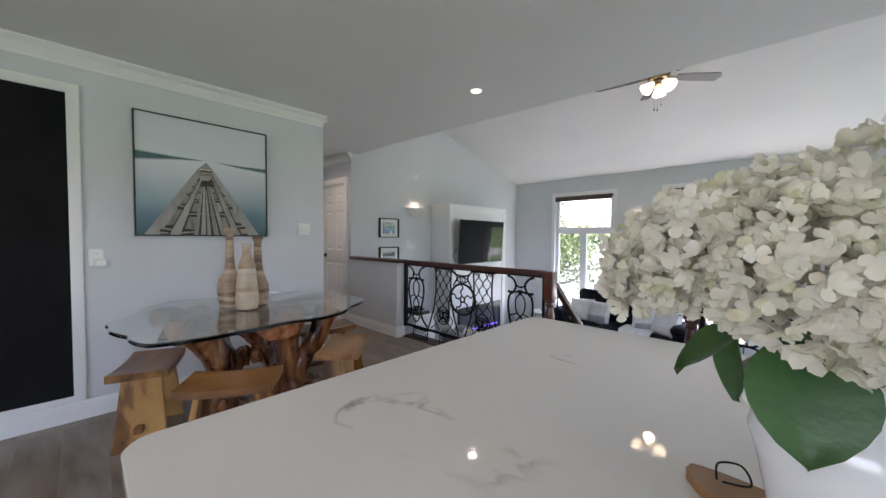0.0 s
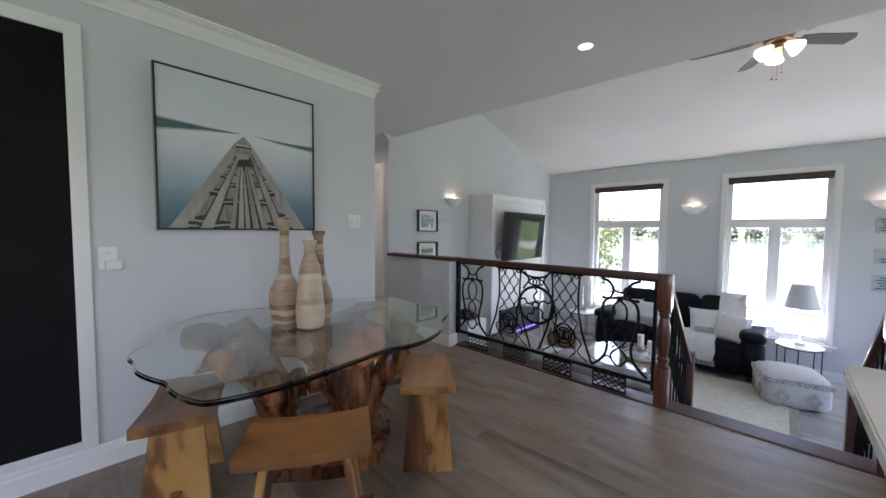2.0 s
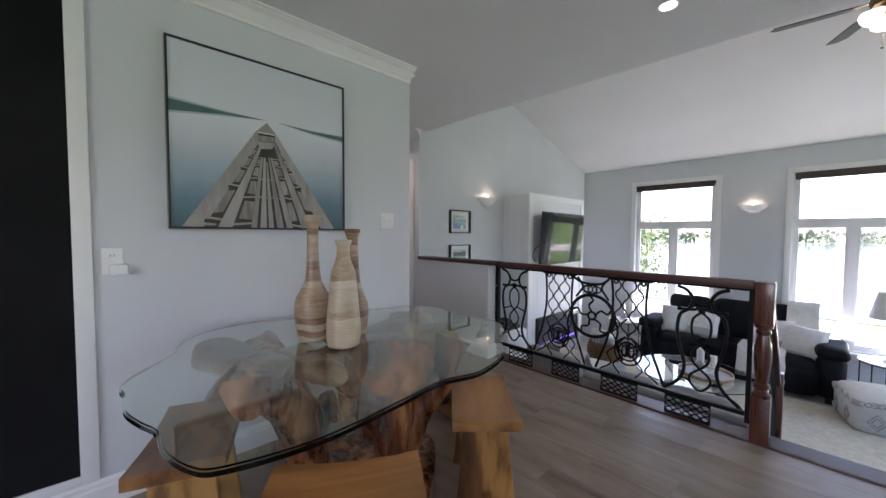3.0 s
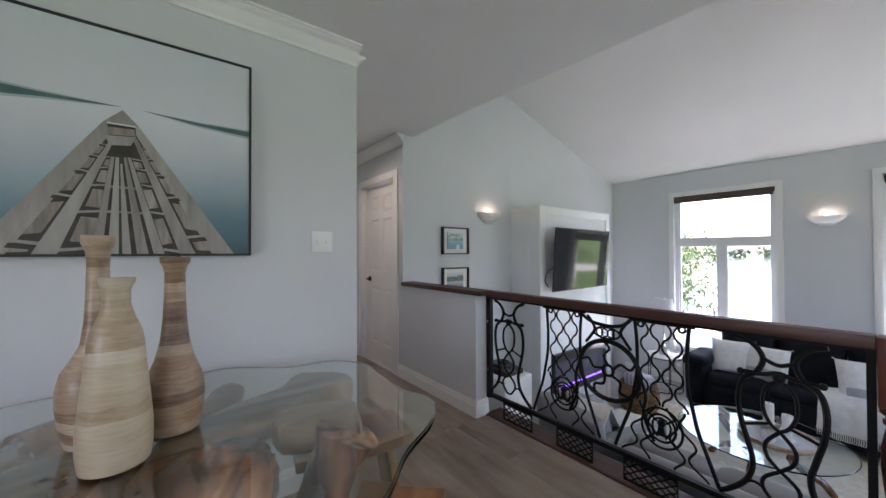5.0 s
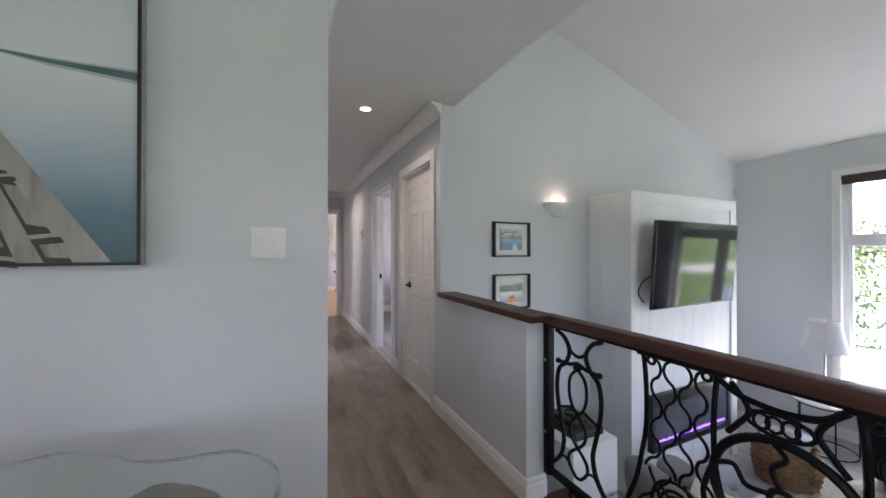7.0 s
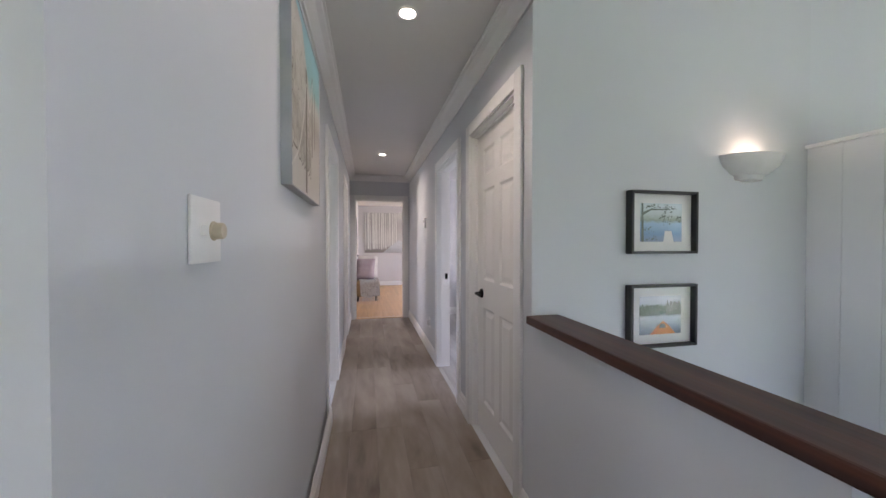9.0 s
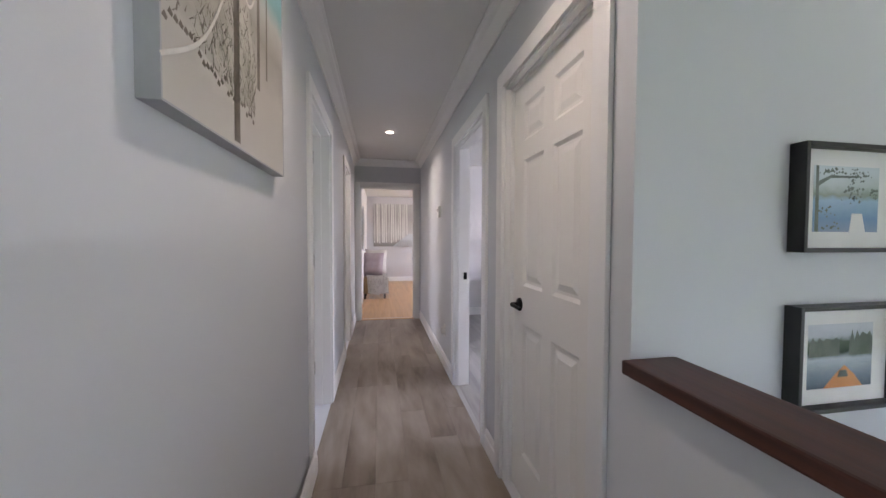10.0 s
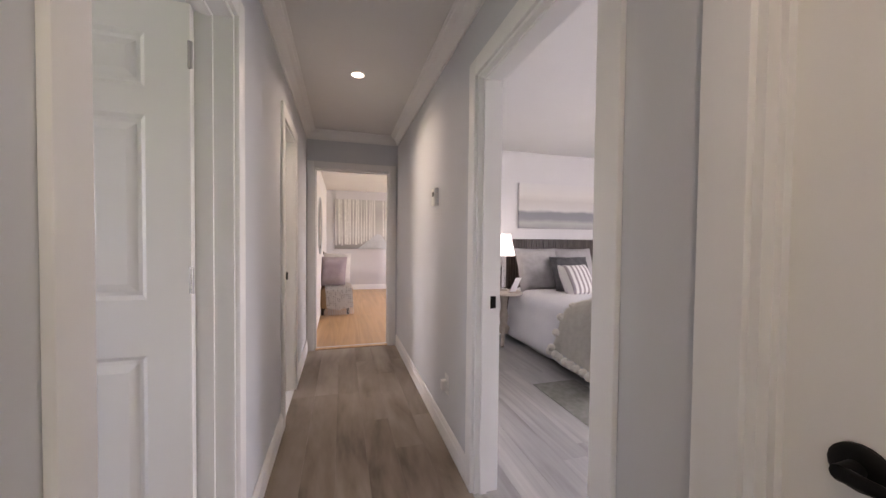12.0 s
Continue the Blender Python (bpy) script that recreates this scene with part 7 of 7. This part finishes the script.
def blanket_basket():
    b = thing("wicker_basket", "round brown woven basket filled with striped blankets", "basket", pose(-3.10, 6.45, LOW))
    bm = bmesh.new()
    for k in range(13):
        z = 0.02 + 0.027 * k
        r = 0.20 + 0.035 * math.sin(math.pi * (k + 1) / 14)
        n = 48
        for ph in (0, 1):
            tube(bm, [((r + 0.009 * math.sin(12 * 2 * math.pi * i / n + math.pi * (k + ph))) * math.cos(2 * math.pi * i / n), (r + 0.009 * math.sin(12 * 2 * math.pi * i / n + math.pi * (k + ph))) * math.sin(2 * math.pi * i / n), z + 0.012 * ph) for i in range(n)], 0.0085, 5, closed=True)
    part("weave", bm, RATTAN, b)
    part("liner", lathe([(0.001, 0.012), (0.19, 0.014), (0.205, 0.30)], 24, cap=False), RATTAN, b)
    k = thing("folded_blanket", "grey and white striped blanket bundled in the basket", "blanket", pose(-3.10, 6.45, LOW + 0.30))
    for i, (dx, dy, r) in enumerate(((-0.07, 0.03, 12), (0.06, -0.04, -20), (0.02, 0.09, 40))):
        part("fold", place(softbox(-0.12, -0.06, -0.10, 0.12, 0.06, 0.15, 0.055, 0.02, i * 3), pose(dx, dy, 0.02, 10 * i - 8, 8 * i, r)), CREAM if i != 1 else SILVER, k)
    bm = bmesh.new()
    for i in range(5):
        add_box(bm, -0.11 + 0.05 * i, -0.125, -0.05, -0.095 + 0.05 * i, -0.11, 0.15)
    part("stripes", place(bm, pose(0, 0.03, 0.02)), SILVER, k)


blanket_basket()

# ---- hallway canvas ----
BEACH = picture("beach_print", [(0.0, (0.52, 0.50, 0.46)), (0.30, (0.46, 0.44, 0.40)), (0.50, (0.27, 0.255, 0.22)), (0.64, (0.42, 0.43, 0.40)), (0.74, (0.15, 0.34, 0.36)), (1.0, (0.20, 0.42, 0.47))], 0.35, 7)
POSTP = surf("print_brown_posts", (0.115, 0.10, 0.08), (0.18, 0.155, 0.125), 30, 0.5)
DUNE = surf("print_dune_shrubs", (0.47, 0.455, 0.41), (0.35, 0.335, 0.285), 14, 0.4, bump=0.0)
ROPEP = surf("print_pale_rope", (0.66, 0.64, 0.60), (0.58, 0.56, 0.52), 30, 0.5)


def hall_canvas():
    x0, x1, z0, z1 = -4.52, -3.815, 1.482, 2.19
    c = thing("canvas_print", "canvas beach print with weathered posts and rope", "wall art", pose(x0, HALL_L + 0.0005, z0))
    W, H = x1 - x0, z1 - z0
    part("canvas", box(0.004, 0, 0.004, W - 0.004, 0.034, H - 0.004), BEACH, c)
    bm = bmesh.new()
    for a, b, p, q in ((0, 0.004, 0, H), (W - 0.004, W, 0, H), (0.004, W - 0.004, 0, 0.004), (0.004, W - 0.004, H - 0.004, H)):
        add_box(bm, a, 0, p, b, 0.036, q)
    part("edge_strip", bm, CANVAS_EDGE, c)
    Y = 0.0346

    def flat(pts, up=0.0):
        bm.faces.new([bm.verts.new((W - u * W, Y + up, v * H)) for u, v in pts])
    bm = bmesh.new()
    flat([(0.004, 0.23), (0.20, 0.20), (0.42, 0.15), (0.60, 0.19), (0.585, 0.40), (0.50, 0.70), (0.30, 0.93), (0.004, 0.97)], -0.0003)
    part("print_dune", bm, DUNE, c)
    for pts in ([(0.40, 0.02), (0.45, 0.02), (0.46, 0.74), (0.41, 0.76)], [(0.63, 0.28), (0.66, 0.28), (0.67, 0.80), (0.64, 0.80)], [(0.74, 0.36), (0.757, 0.36), (0.765, 0.74), (0.748, 0.74)]):
        bm = bmesh.new()
        flat(pts)
        part("print_post", bm, POSTP, c)
    bm = bmesh.new()
    for line in ([(0.0, 0.10), (0.18, 0.22), (0.32, 0.42), (0.42, 0.66)], [(0.45, 0.64), (0.53, 0.54), (0.60, 0.60), (0.65, 0.76)]):
        s = spline([(W - u * W, Y + 0.0012, v * H) for u, v in line], 6)
        tube(bm, s, 0.0045, 5, flat=0.25)
    part("print_rope", bm, ROPEP, c)
    bm = bmesh.new()
    rng = random.Random(9)
    for i in range(420):
        u = 0.005 + 0.60 * rng.random() ** 0.85
        v = 0.21 - 0.10 * u + abs(rng.gauss(0, 0.28)) * (1 - 0.5 * u)
        if v > 0.93:
            continue
        ln, lean, w = rng.uniform(0.015, 0.06), rng.uniform(-0.05, 0.04), rng.uniform(0.003, 0.009)
        flat([(u, v), (u + w, v), (u + lean + w * 0.4, v + ln)])
    for i in range(26):
        u = 0.01 + 0.58 * i / 26
        v = 0.20 - 0.10 * u + rng.uniform(-0.02, 0.02)
        flat([(u, v), (u + 0.018, v - 0.005), (u + 0.024, v + 0.006), (u + 0.010, v + 0.016)])
    tagged(part("print_grass", bm, POSTP, c), kind="stuff")


hall_canvas()

# ---- bedroom ----
WHITEQ = surf("white_bed_linen", (0.74, 0.73, 0.73), (0.70, 0.69, 0.70), 6, 0.85, bump=0.3, fine=120)
GREYP = surf("grey_linen_pillow", (0.36, 0.35, 0.35), (0.31, 0.30, 0.30), 14, 0.9, bump=0.4, fine=200)
CHARC = surf("charcoal_plush", (0.06, 0.06, 0.065), (0.10, 0.10, 0.105), 18, 0.95, bump=0.8, fine=90)
KNIT = surf("ivory_chunky_knit", (0.78, 0.74, 0.66), (0.70, 0.66, 0.58), 20, 0.95, bump=1.0, fine=60)
ESPRESSO = surf("espresso_slats", (0.028, 0.018, 0.014), (0.045, 0.03, 0.024), 20, 0.45, bump=0.2, stretch=(1, 1, 0.1))
PALEOAK = surf("whitewashed_wood", (0.52, 0.46, 0.38), (0.42, 0.36, 0.29), 12, 0.6, bump=0.3)
LITSHADE = glow("lit_lamp_shade", (1.0, 0.96, 0.92), 0.12)
ABSTRACT = picture("grey_seascape_print", [(0.0, (0.30, 0.30, 0.31)), (0.12, (0.40, 0.40, 0.40)), (0.22, (0.22, 0.23, 0.25)), (0.36, (0.20, 0.21, 0.23)), (0.42, (0.55, 0.54, 0.53)), (0.62, (0.50, 0.48, 0.47)), (0.75, (0.60, 0.58, 0.56)), (1.0, (0.58, 0.57, 0.57))], 0.7, 5)


def stripe_cloth():
    m, n, l, b = nodes_of("striped_pillow_cloth")
    tc, w = n.new("ShaderNodeTexCoord"), n.new("ShaderNodeTexWave")
    w.bands_direction = "X"
    w.inputs["Scale"].default_value, w.inputs["Distortion"].default_value = 5.0, 0.3
    l.new(tc.outputs["Object"], w.inputs["Vector"])
    l.new(ramp(n, l, w.outputs["Fac"], [(0.0, (0.62, 0.60, 0.58)), (0.48, (0.60, 0.58, 0.56)), (0.55, (0.33, 0.29, 0.29)), (1.0, (0.24, 0.21, 0.22))]), b.inputs["Base Color"])
    b.inputs["Roughness"].default_value = 0.9
    return m


STRIPE = stripe_cloth()


def bedroom():
    h = thing("headboard", "dark espresso slatted wooden headboard on the wall", "headboard", pose(-8.779, 0, 0))
    part("back_panel", box(0.0, 4.81, 0.25, 0.03, 6.55, 1.26), ESPRESSO, h)
    for i in range(46):
        y = 4.815 + 1.73 * i / 46
        part("slat", box(0.0302, y, 0.25, 0.055, y + 0.025, 1.275, bevel=0.004), ESPRESSO, h)
    b = thing("bed", "wide made bed with rounded white bedding", "bed", pose(0, 0, 0))
    part("bed_base", box(-8.70, 4.90, 0.08, -6.70, 6.50, 0.34), ESPRESSO, b)
    bm = softbox(-8.70, 4.75, 0.03, -6.62, 6.60, 0.66, 0.17, 0.022, 4, 14)
    for v in bm.verts:
        if v.co.z < 0.45:
            v.co.y += (0.45 - v.co.z) * (-0.25 if v.co.y < 5.5 else 0.25) + 0.02 * noise.noise(Vector((v.co.x * 6, 0, 3)))
    part("duvet", bm, WHITEQ, b)
    for x in (-8.6, -6.8):
        for y in (4.97, 6.4):
            part("foot", box(x - 0.03, y - 0.03, 0, x + 0.03, y + 0.03, 0.085), ESPRESSO, b)

    def bp(x, y, z, w, mat, label, lean=72, yaw=0):
        p = thing("bed_pillow", label, "pillow", pose(x, y, z, 0, 0, 90 + yaw) @ pose(0, 0, 0, lean), "bed pillows")
        part("cover", cushion(w, w, 0.20), mat, p)
    bp(-8.46, 5.10, 0.88, 0.58, GREYP, "large grey linen pillow against the headboard")
    bp(-8.48, 5.66, 0.88, 0.58, GREYP, "large grey linen pillow against the headboard")
    bp(-8.22, 5.42, 0.83, 0.50, CHARC, "charcoal plush pillow on the white bed", 64, -6)
    bp(-7.98, 5.32, 0.79, 0.42, STRIPE, "striped grey and white pillow on the white bed", 60, 8)
    # knitted throw with pompoms over the near side
    t = thing("throw_blanket", "ivory chunky knit throw with pompoms over the bed", "throw blanket", pose(0, 0, 0))
    bm = bmesh.new()
    path = spline([(0, 5.73, 0.69), (0, 5.13, 0.695), (0, 4.87, 0.67), (0, 4.73, 0.55), (0, 4.675, 0.38), (0, 4.645, 0.22)], 6)
    n = 14
    grid = []
    for i in range(n + 1):
        u = -7.32 + 0.55 * i / n
        col = []
        for j, p in enumerate(path):
            f = noise.noise(Vector((u * 11, j * 0.1, 2)))
            sl = 0.0 if j < 12 else 0.006 * (j - 12)
            col.append(bm.verts.new((u - sl + 0.03 * math.sin(j * 0.3), p.y - 0.02 - 0.02 * f, p.z + 0.012 + 0.012 * abs(f) - 0.04 * (i / n) * (j > 24))))
        grid.append(col)
    for i in range(n):
        for j in range(len(path) - 1):
            bm.faces.new((grid[i][j], grid[i + 1][j], grid[i + 1][j + 1], grid[i][j + 1]))
    ends = [g[-1].co.copy() for g in grid[::2]] + [grid[0][k].co.copy() for k in range(8, len(path), 5)]
    bmesh.ops.solidify(bm, geom=bm.faces[:], thickness=0.018)
    part("knit", bm, KNIT, t)
    for p in ends:
        bm = bmesh.new()
        bmesh.ops.create_icosphere(bm, subdivisions=3, radius=0.036, matrix=Matrix.Translation(p + Vector((0, -0.02, -0.03))))
        for v in bm.verts:
            v.co += noise.noise_vector(v.co * 70) * 0.008
        part("pompom", bm, KNIT, t)
    a = thing("wall_canvas", "wide grey and cream abstract seascape canvas", "wall art", pose(-8.779, 4.97, 1.42))
    part("canvas", box(0.0, 0, 0, 0.035, 1.45, 0.60, bevel=0.002), ABSTRACT, a)
    s = thing("nightstand", "round whitewashed pedestal nightstand", "nightstand", pose(-8.42, 4.61, 0))
    part("table_top", lathe([(0.001, 0.60), (0.21, 0.60), (0.225, 0.612), (0.22, 0.63), (0.001, 0.63)], 36), PALEOAK, s)
    part("pedestal", lathe([(0.05, 0.12), (0.065, 0.18), (0.04, 0.24), (0.055, 0.34), (0.035, 0.42), (0.045, 0.55), (0.08, 0.60)], 24), PALEOAK, s)
    for k in range(3):
        an = 2 * math.pi * k / 3 - 0.5
        part("leg", tube(bmesh.new(), spline([(0.03 * math.cos(an), 0.03 * math.sin(an), 0.20), (0.14 * math.cos(an), 0.14 * math.sin(an), 0.12), (0.24 * math.cos(an), 0.24 * math.sin(an), 0.022)], 6), 0.022, 8), PALEOAK, s)
    table_lamp(-8.50, 4.62, 0.631, 0.70, 0.155, "clear crystal bedside lamp with a lit white shade", LITSHADE, False)
    point_lamp("bedside_lamp", (-8.50, 4.62, 1.38), BED_W, 0.05, (1.0, 0.93, 0.85))
    c = thing("booklet_stand", "small open white booklet stand on the nightstand", "ornament", pose(-8.30, 4.66, 0.631, 0, 0, 20))
    part("foot", box(-0.03, -0.04, 0, 0.03, 0.04, 0.012), PALEOAK, c)
    part("page", place(box(-0.003, -0.05, 0, 0.003, 0.05, 0.20, bevel=0.001), pose(0, 0, 0.010, 0, 28, 0)), WHITEQ, c)
    r = solid("bedside_rug", box(-7.20, 4.30, -0.003, -6.2, 4.72, 0.008, bevel=0.003), surf("grey_green_rug", (0.20, 0.20, 0.17), (0.27, 0.27, 0.24), 18, 0.95, bump=0.8, fine=80), "flat grey-green bedside rug", "rug")


bedroom()

# ---- far room ----
BIRCHBG = picture("birch_wood_print", [(0.0, (0.24, 0.23, 0.22)), (0.18, (0.34, 0.33, 0.32)), (0.30, (0.44, 0.43, 0.42)), (0.7, (0.32, 0.315, 0.31)), (1.0, (0.40, 0.40, 0.39))], 0.7, 6)
BIRCH = surf("print_birch_bark", (0.74, 0.74, 0.71), (0.52, 0.52, 0.50), 22, 0.7, stretch=(1, 1, 3))
MIRROR = surf("mirror_silver", (0.85, 0.85, 0.85), (0.84, 0.84, 0.84), 2, 0.02, metal=1.0, bump=0.0, rvar=0.005)
MAUVE = surf("mauve_velvet", (0.36, 0.30, 0.33), (0.42, 0.36, 0.39), 10, 0.9, bump=0.3)
TANF = surf("tan_bench_fabric", (0.42, 0.29, 0.16), (0.36, 0.24, 0.13), 14, 0.85, bump=0.5)


def crochet():
    """Off-white open crochet with small dark eyes."""
    m, n, l, b = nodes_of("white_open_crochet")
    tc, vo = n.new("ShaderNodeTexCoord"), n.new("ShaderNodeTexVoronoi")
    vo.inputs["Scale"].default_value, vo.inputs["Randomness"].default_value = 30.0, 0.4
    l.new(tc.outputs["Object"], vo.inputs["Vector"])
    l.new(ramp(n, l, vo.outputs["Distance"], [(0.18, (0.30, 0.27, 0.27)), (0.34, (0.72, 0.71, 0.69))]), b.inputs["Base Color"])
    b.inputs["Roughness"].default_value = 0.95
    return m


CROCHET = crochet()


def far_room():
    c = thing("wall_canvas", "wide canvas print of birch trunks beside a path", "wall art", pose(-13.499, 2.53, 1.01))
    W, H = 1.75, 1.22
    part("canvas", box(0, 0, 0, 0.035, W, H, bevel=0.002), BIRCHBG, c)
    rng = random.Random(4)
    for i in range(26):
        u = 0.03 + i * 0.066 + rng.uniform(-0.012, 0.012)
        if 0.98 < u < 1.12:
            continue
        w = rng.uniform(0.022, 0.05)
        z0 = 0.02 + (0.10 + 0.30 * max(0, 1 - abs(u - 1.0) / 0.5)) * rng.uniform(0.6, 1.0)
        bm = bmesh.new()
        poly(bm, [(u, z0), (u + w, z0), (u + w * 0.8 + rng.uniform(-0.02, 0.02), H - 0.004), (u + rng.uniform(-0.02, 0.02), H - 0.004)], 0.0356)
        part("print_trunk", bm, BIRCH, c)
    bm = bmesh.new()
    poly(bm, [(0.55, 0.004), (1.35, 0.004), (1.12, 0.36), (1.02, 0.38)], 0.0358)
    part("print_path", bm, PALEW, c)
    b = thing("upholstered_bench", "tan upholstered bench chair on dark feet", "bench", pose(-10.72, 2.342, 0))
    part("seat", softbox(-0.26, 0.02, 0.10, 0.20, 0.54, 0.44, 0.04, 0.006, 2), TANF, b)
    part("back", softbox(-0.30, 0.0, 0.12, -0.20, 0.50, 0.50, 0.045, 0.006, 3), ESPRESSO, b)
    for x in (-0.24, 0.16):
        for y in (0.06, 0.46):
            part("foot", box(x - 0.02, y - 0.02, 0, x + 0.02, y + 0.02, 0.13), ESPRESSO, b)
    p = thing("throw_pillow", "mauve velvet pillow on the bench", "pillow", pose(-10.74, 2.56, 0.70, 0, 0, 78) @ pose(0, 0, 0, 70))
    part("cover", cushion(0.44, 0.52, 0.24, power=0.85), MAUVE, p)
    p = thing("throw_pillow", "white plush pillow behind the mauve one", "pillow", pose(-10.90, 2.62, 0.73, 0, 0, 84) @ pose(0, 0, 0, 74))
    part("cover", cushion(0.46, 0.56, 0.22, power=0.85), CREAM, p)
    t = thing("throw_blanket", "white open-knit throw draped over the bench", "throw blanket", pose(0, 0, 0))
    bm = bmesh.new()
    pth = spline([(-10.80, 0, 0.48), (-10.62, 0, 0.47), (-10.50, 0, 0.44), (-10.465, 0, 0.30), (-10.46, 0, 0.10)], 6)
    g = []
    for i in range(13):
        y = 2.42 + 0.42 * i / 12
        g.append([bm.verts.new((q.x + 0.03 * noise.noise(Vector((y * 12, j * 0.2, 0))) + 0.01, y + 0.05 * j / len(pth), q.z + 0.012 - (0.10 * (i / 12) - 0.02) * (j / len(pth)) * (1 if i < 7 else -0.2))) for j, q in enumerate(pth)])
    for i in range(12):
        for j in range(len(pth) - 1):
            bm.faces.new((g[i][j], g[i + 1][j], g[i + 1][j + 1], g[i][j + 1]))
    bmesh.ops.solidify(bm, geom=bm.faces[:], thickness=0.014)
    part("knit", bm, CROCHET, t)
    bm = bmesh.new()
    for i in range(15):
        y = 2.50 + 0.38 * i / 14
        tube(bm, [(-10.445, y, 0.13), (-10.44, y + 0.01, 0.07), (-10.445, y, 0.02)], 0.005, 4)
    part("fringe", bm, CREAM, t)
    m = thing("oval_mirror", "oval frameless mirror on a white door", "mirror", pose(-10.25, 2.376, 1.45))
    bm = bmesh.new()
    prism(bm, [(0.42 * math.cos(2 * math.pi * i / 40), 0.42 * math.sin(2 * math.pi * i / 40)) for i in range(40)], 0.0, 0.008, "y")
    part("mirror_glass", bm, MIRROR, m)
    bm = bmesh.new()
    tube(bm, [(0.425 * math.cos(2 * math.pi * i / 40), 0.004, 0.425 * math.sin(2 * math.pi * i / 40)) for i in range(40)], 0.012, 6, closed=True)
    part("rim", bm, PALEW, m)
    d = solid("door_4", bmesh.new(), DOORP, "white flush closet door of the far room", kind="structure", at=pose(-11.45, 2.3575, 0.006))
    part("door_frame", box(0, -0.017, 0, 1.9, 0.017, 2.03), DOORP, d)
    lever(d, 0.10, 0.0175, 0.98, 1, 1)
    s = thing("side_table", "small black wire side table with a lit lamp", "side table", pose(-12.9, 3.95, 0))
    part("table_top", lathe([(0.001, 0.62), (0.24, 0.62), (0.24, 0.64), (0.001, 0.64)], 28), BLACK, s)
    for k in range(3):
        an = 2 * math.pi * k / 3
        part("leg", tube(bmesh.new(), [(0.20 * math.cos(an), 0.20 * math.sin(an), 0), (0.06 * math.cos(an), 0.06 * math.sin(an), 0.32), (0.20 * math.cos(an), 0.20 * math.sin(an), 0.62)], 0.008, 6), BLACK, s)
    table_lamp(-12.95, 3.98, 0.641, 0.62, 0.15, "small chrome table lamp with a lit white shade", LITSHADE)


far_room()

# ---- floor planks, one by one ----


def planks(parent, name, mat, x0, x1, y0, y1, top, width, length, seed, thick=0.0115):
    """Boards along x, in staggered rows, sharing meshes of equal length."""
    rng = random.Random(seed)
    cache = {}

    def board(L, w):
        key = (round(L, 2), round(w, 3))
        if key not in cache:
            L2, w2 = key[0] / 2 - 0.0002, key[1] / 2 - 0.0002
            bm = bmesh.new()
            e = 0.0006
            lo = [bm.verts.new((sx * L2, sy * w2, -thick)) for sx, sy in ((-1, -1), (1, -1), (1, 1), (-1, 1))]
            mi = [bm.verts.new((sx * L2, sy * w2, -e)) for sx, sy in ((-1, -1), (1, -1), (1, 1), (-1, 1))]
            hi = [bm.verts.new((sx * (L2 - e), sy * (w2 - e), 0)) for sx, sy in ((-1, -1), (1, -1), (1, 1), (-1, 1))]
            for a, b in ((lo, mi), (mi, hi)):
                for k in range(4):
                    bm.faces.new((a[k], a[(k + 1) % 4], b[(k + 1) % 4], b[k]))
            bm.faces.new(hi)
            cache[key] = mesh_of(name, bm, mat, smooth=False)
        return cache[key]
    y = y0
    while y < y1 - 0.005:
        w = min(width, y1 - y)
        x = x0 - rng.choice((0.0, 0.3, 0.6, 0.9)) * length
        while x < x1 - 0.005:
            a, b = max(x, x0), min(x + length, x1)
            if b - a > 0.02:
                ob = new(name, board(b - a, w))
                ob.parent = parent
                ob.location = ((a + b) / 2, y + w / 2, top)
            x += length
        y += width


FLOOR = bpy.data.objects["floor"]
planks(FLOOR, "plank", PLANK, -2.9, 1.2, -0.4, 3.42, 0.0, 0.185, 1.22, 1)
planks(bpy.data.objects["floor_hall"], "plank", PLANK, HALL_END, -2.9, HALL_L - 0.0, HALL_R, 0.0, 0.172, 1.22, 2)
planks(bpy.data.objects["floor_bedroom"], "plank", PLANKG, -8.78, -5.4, 3.36, 5.6, 0.003, 0.185, 1.22, 3, 0.006)
planks(bpy.data.objects["floor_living"], "plank", PLANKG, -3.9, 1.4, 4.7, 8.0, LOW + 0.0005, 0.185, 1.22, 4, 0.0004)
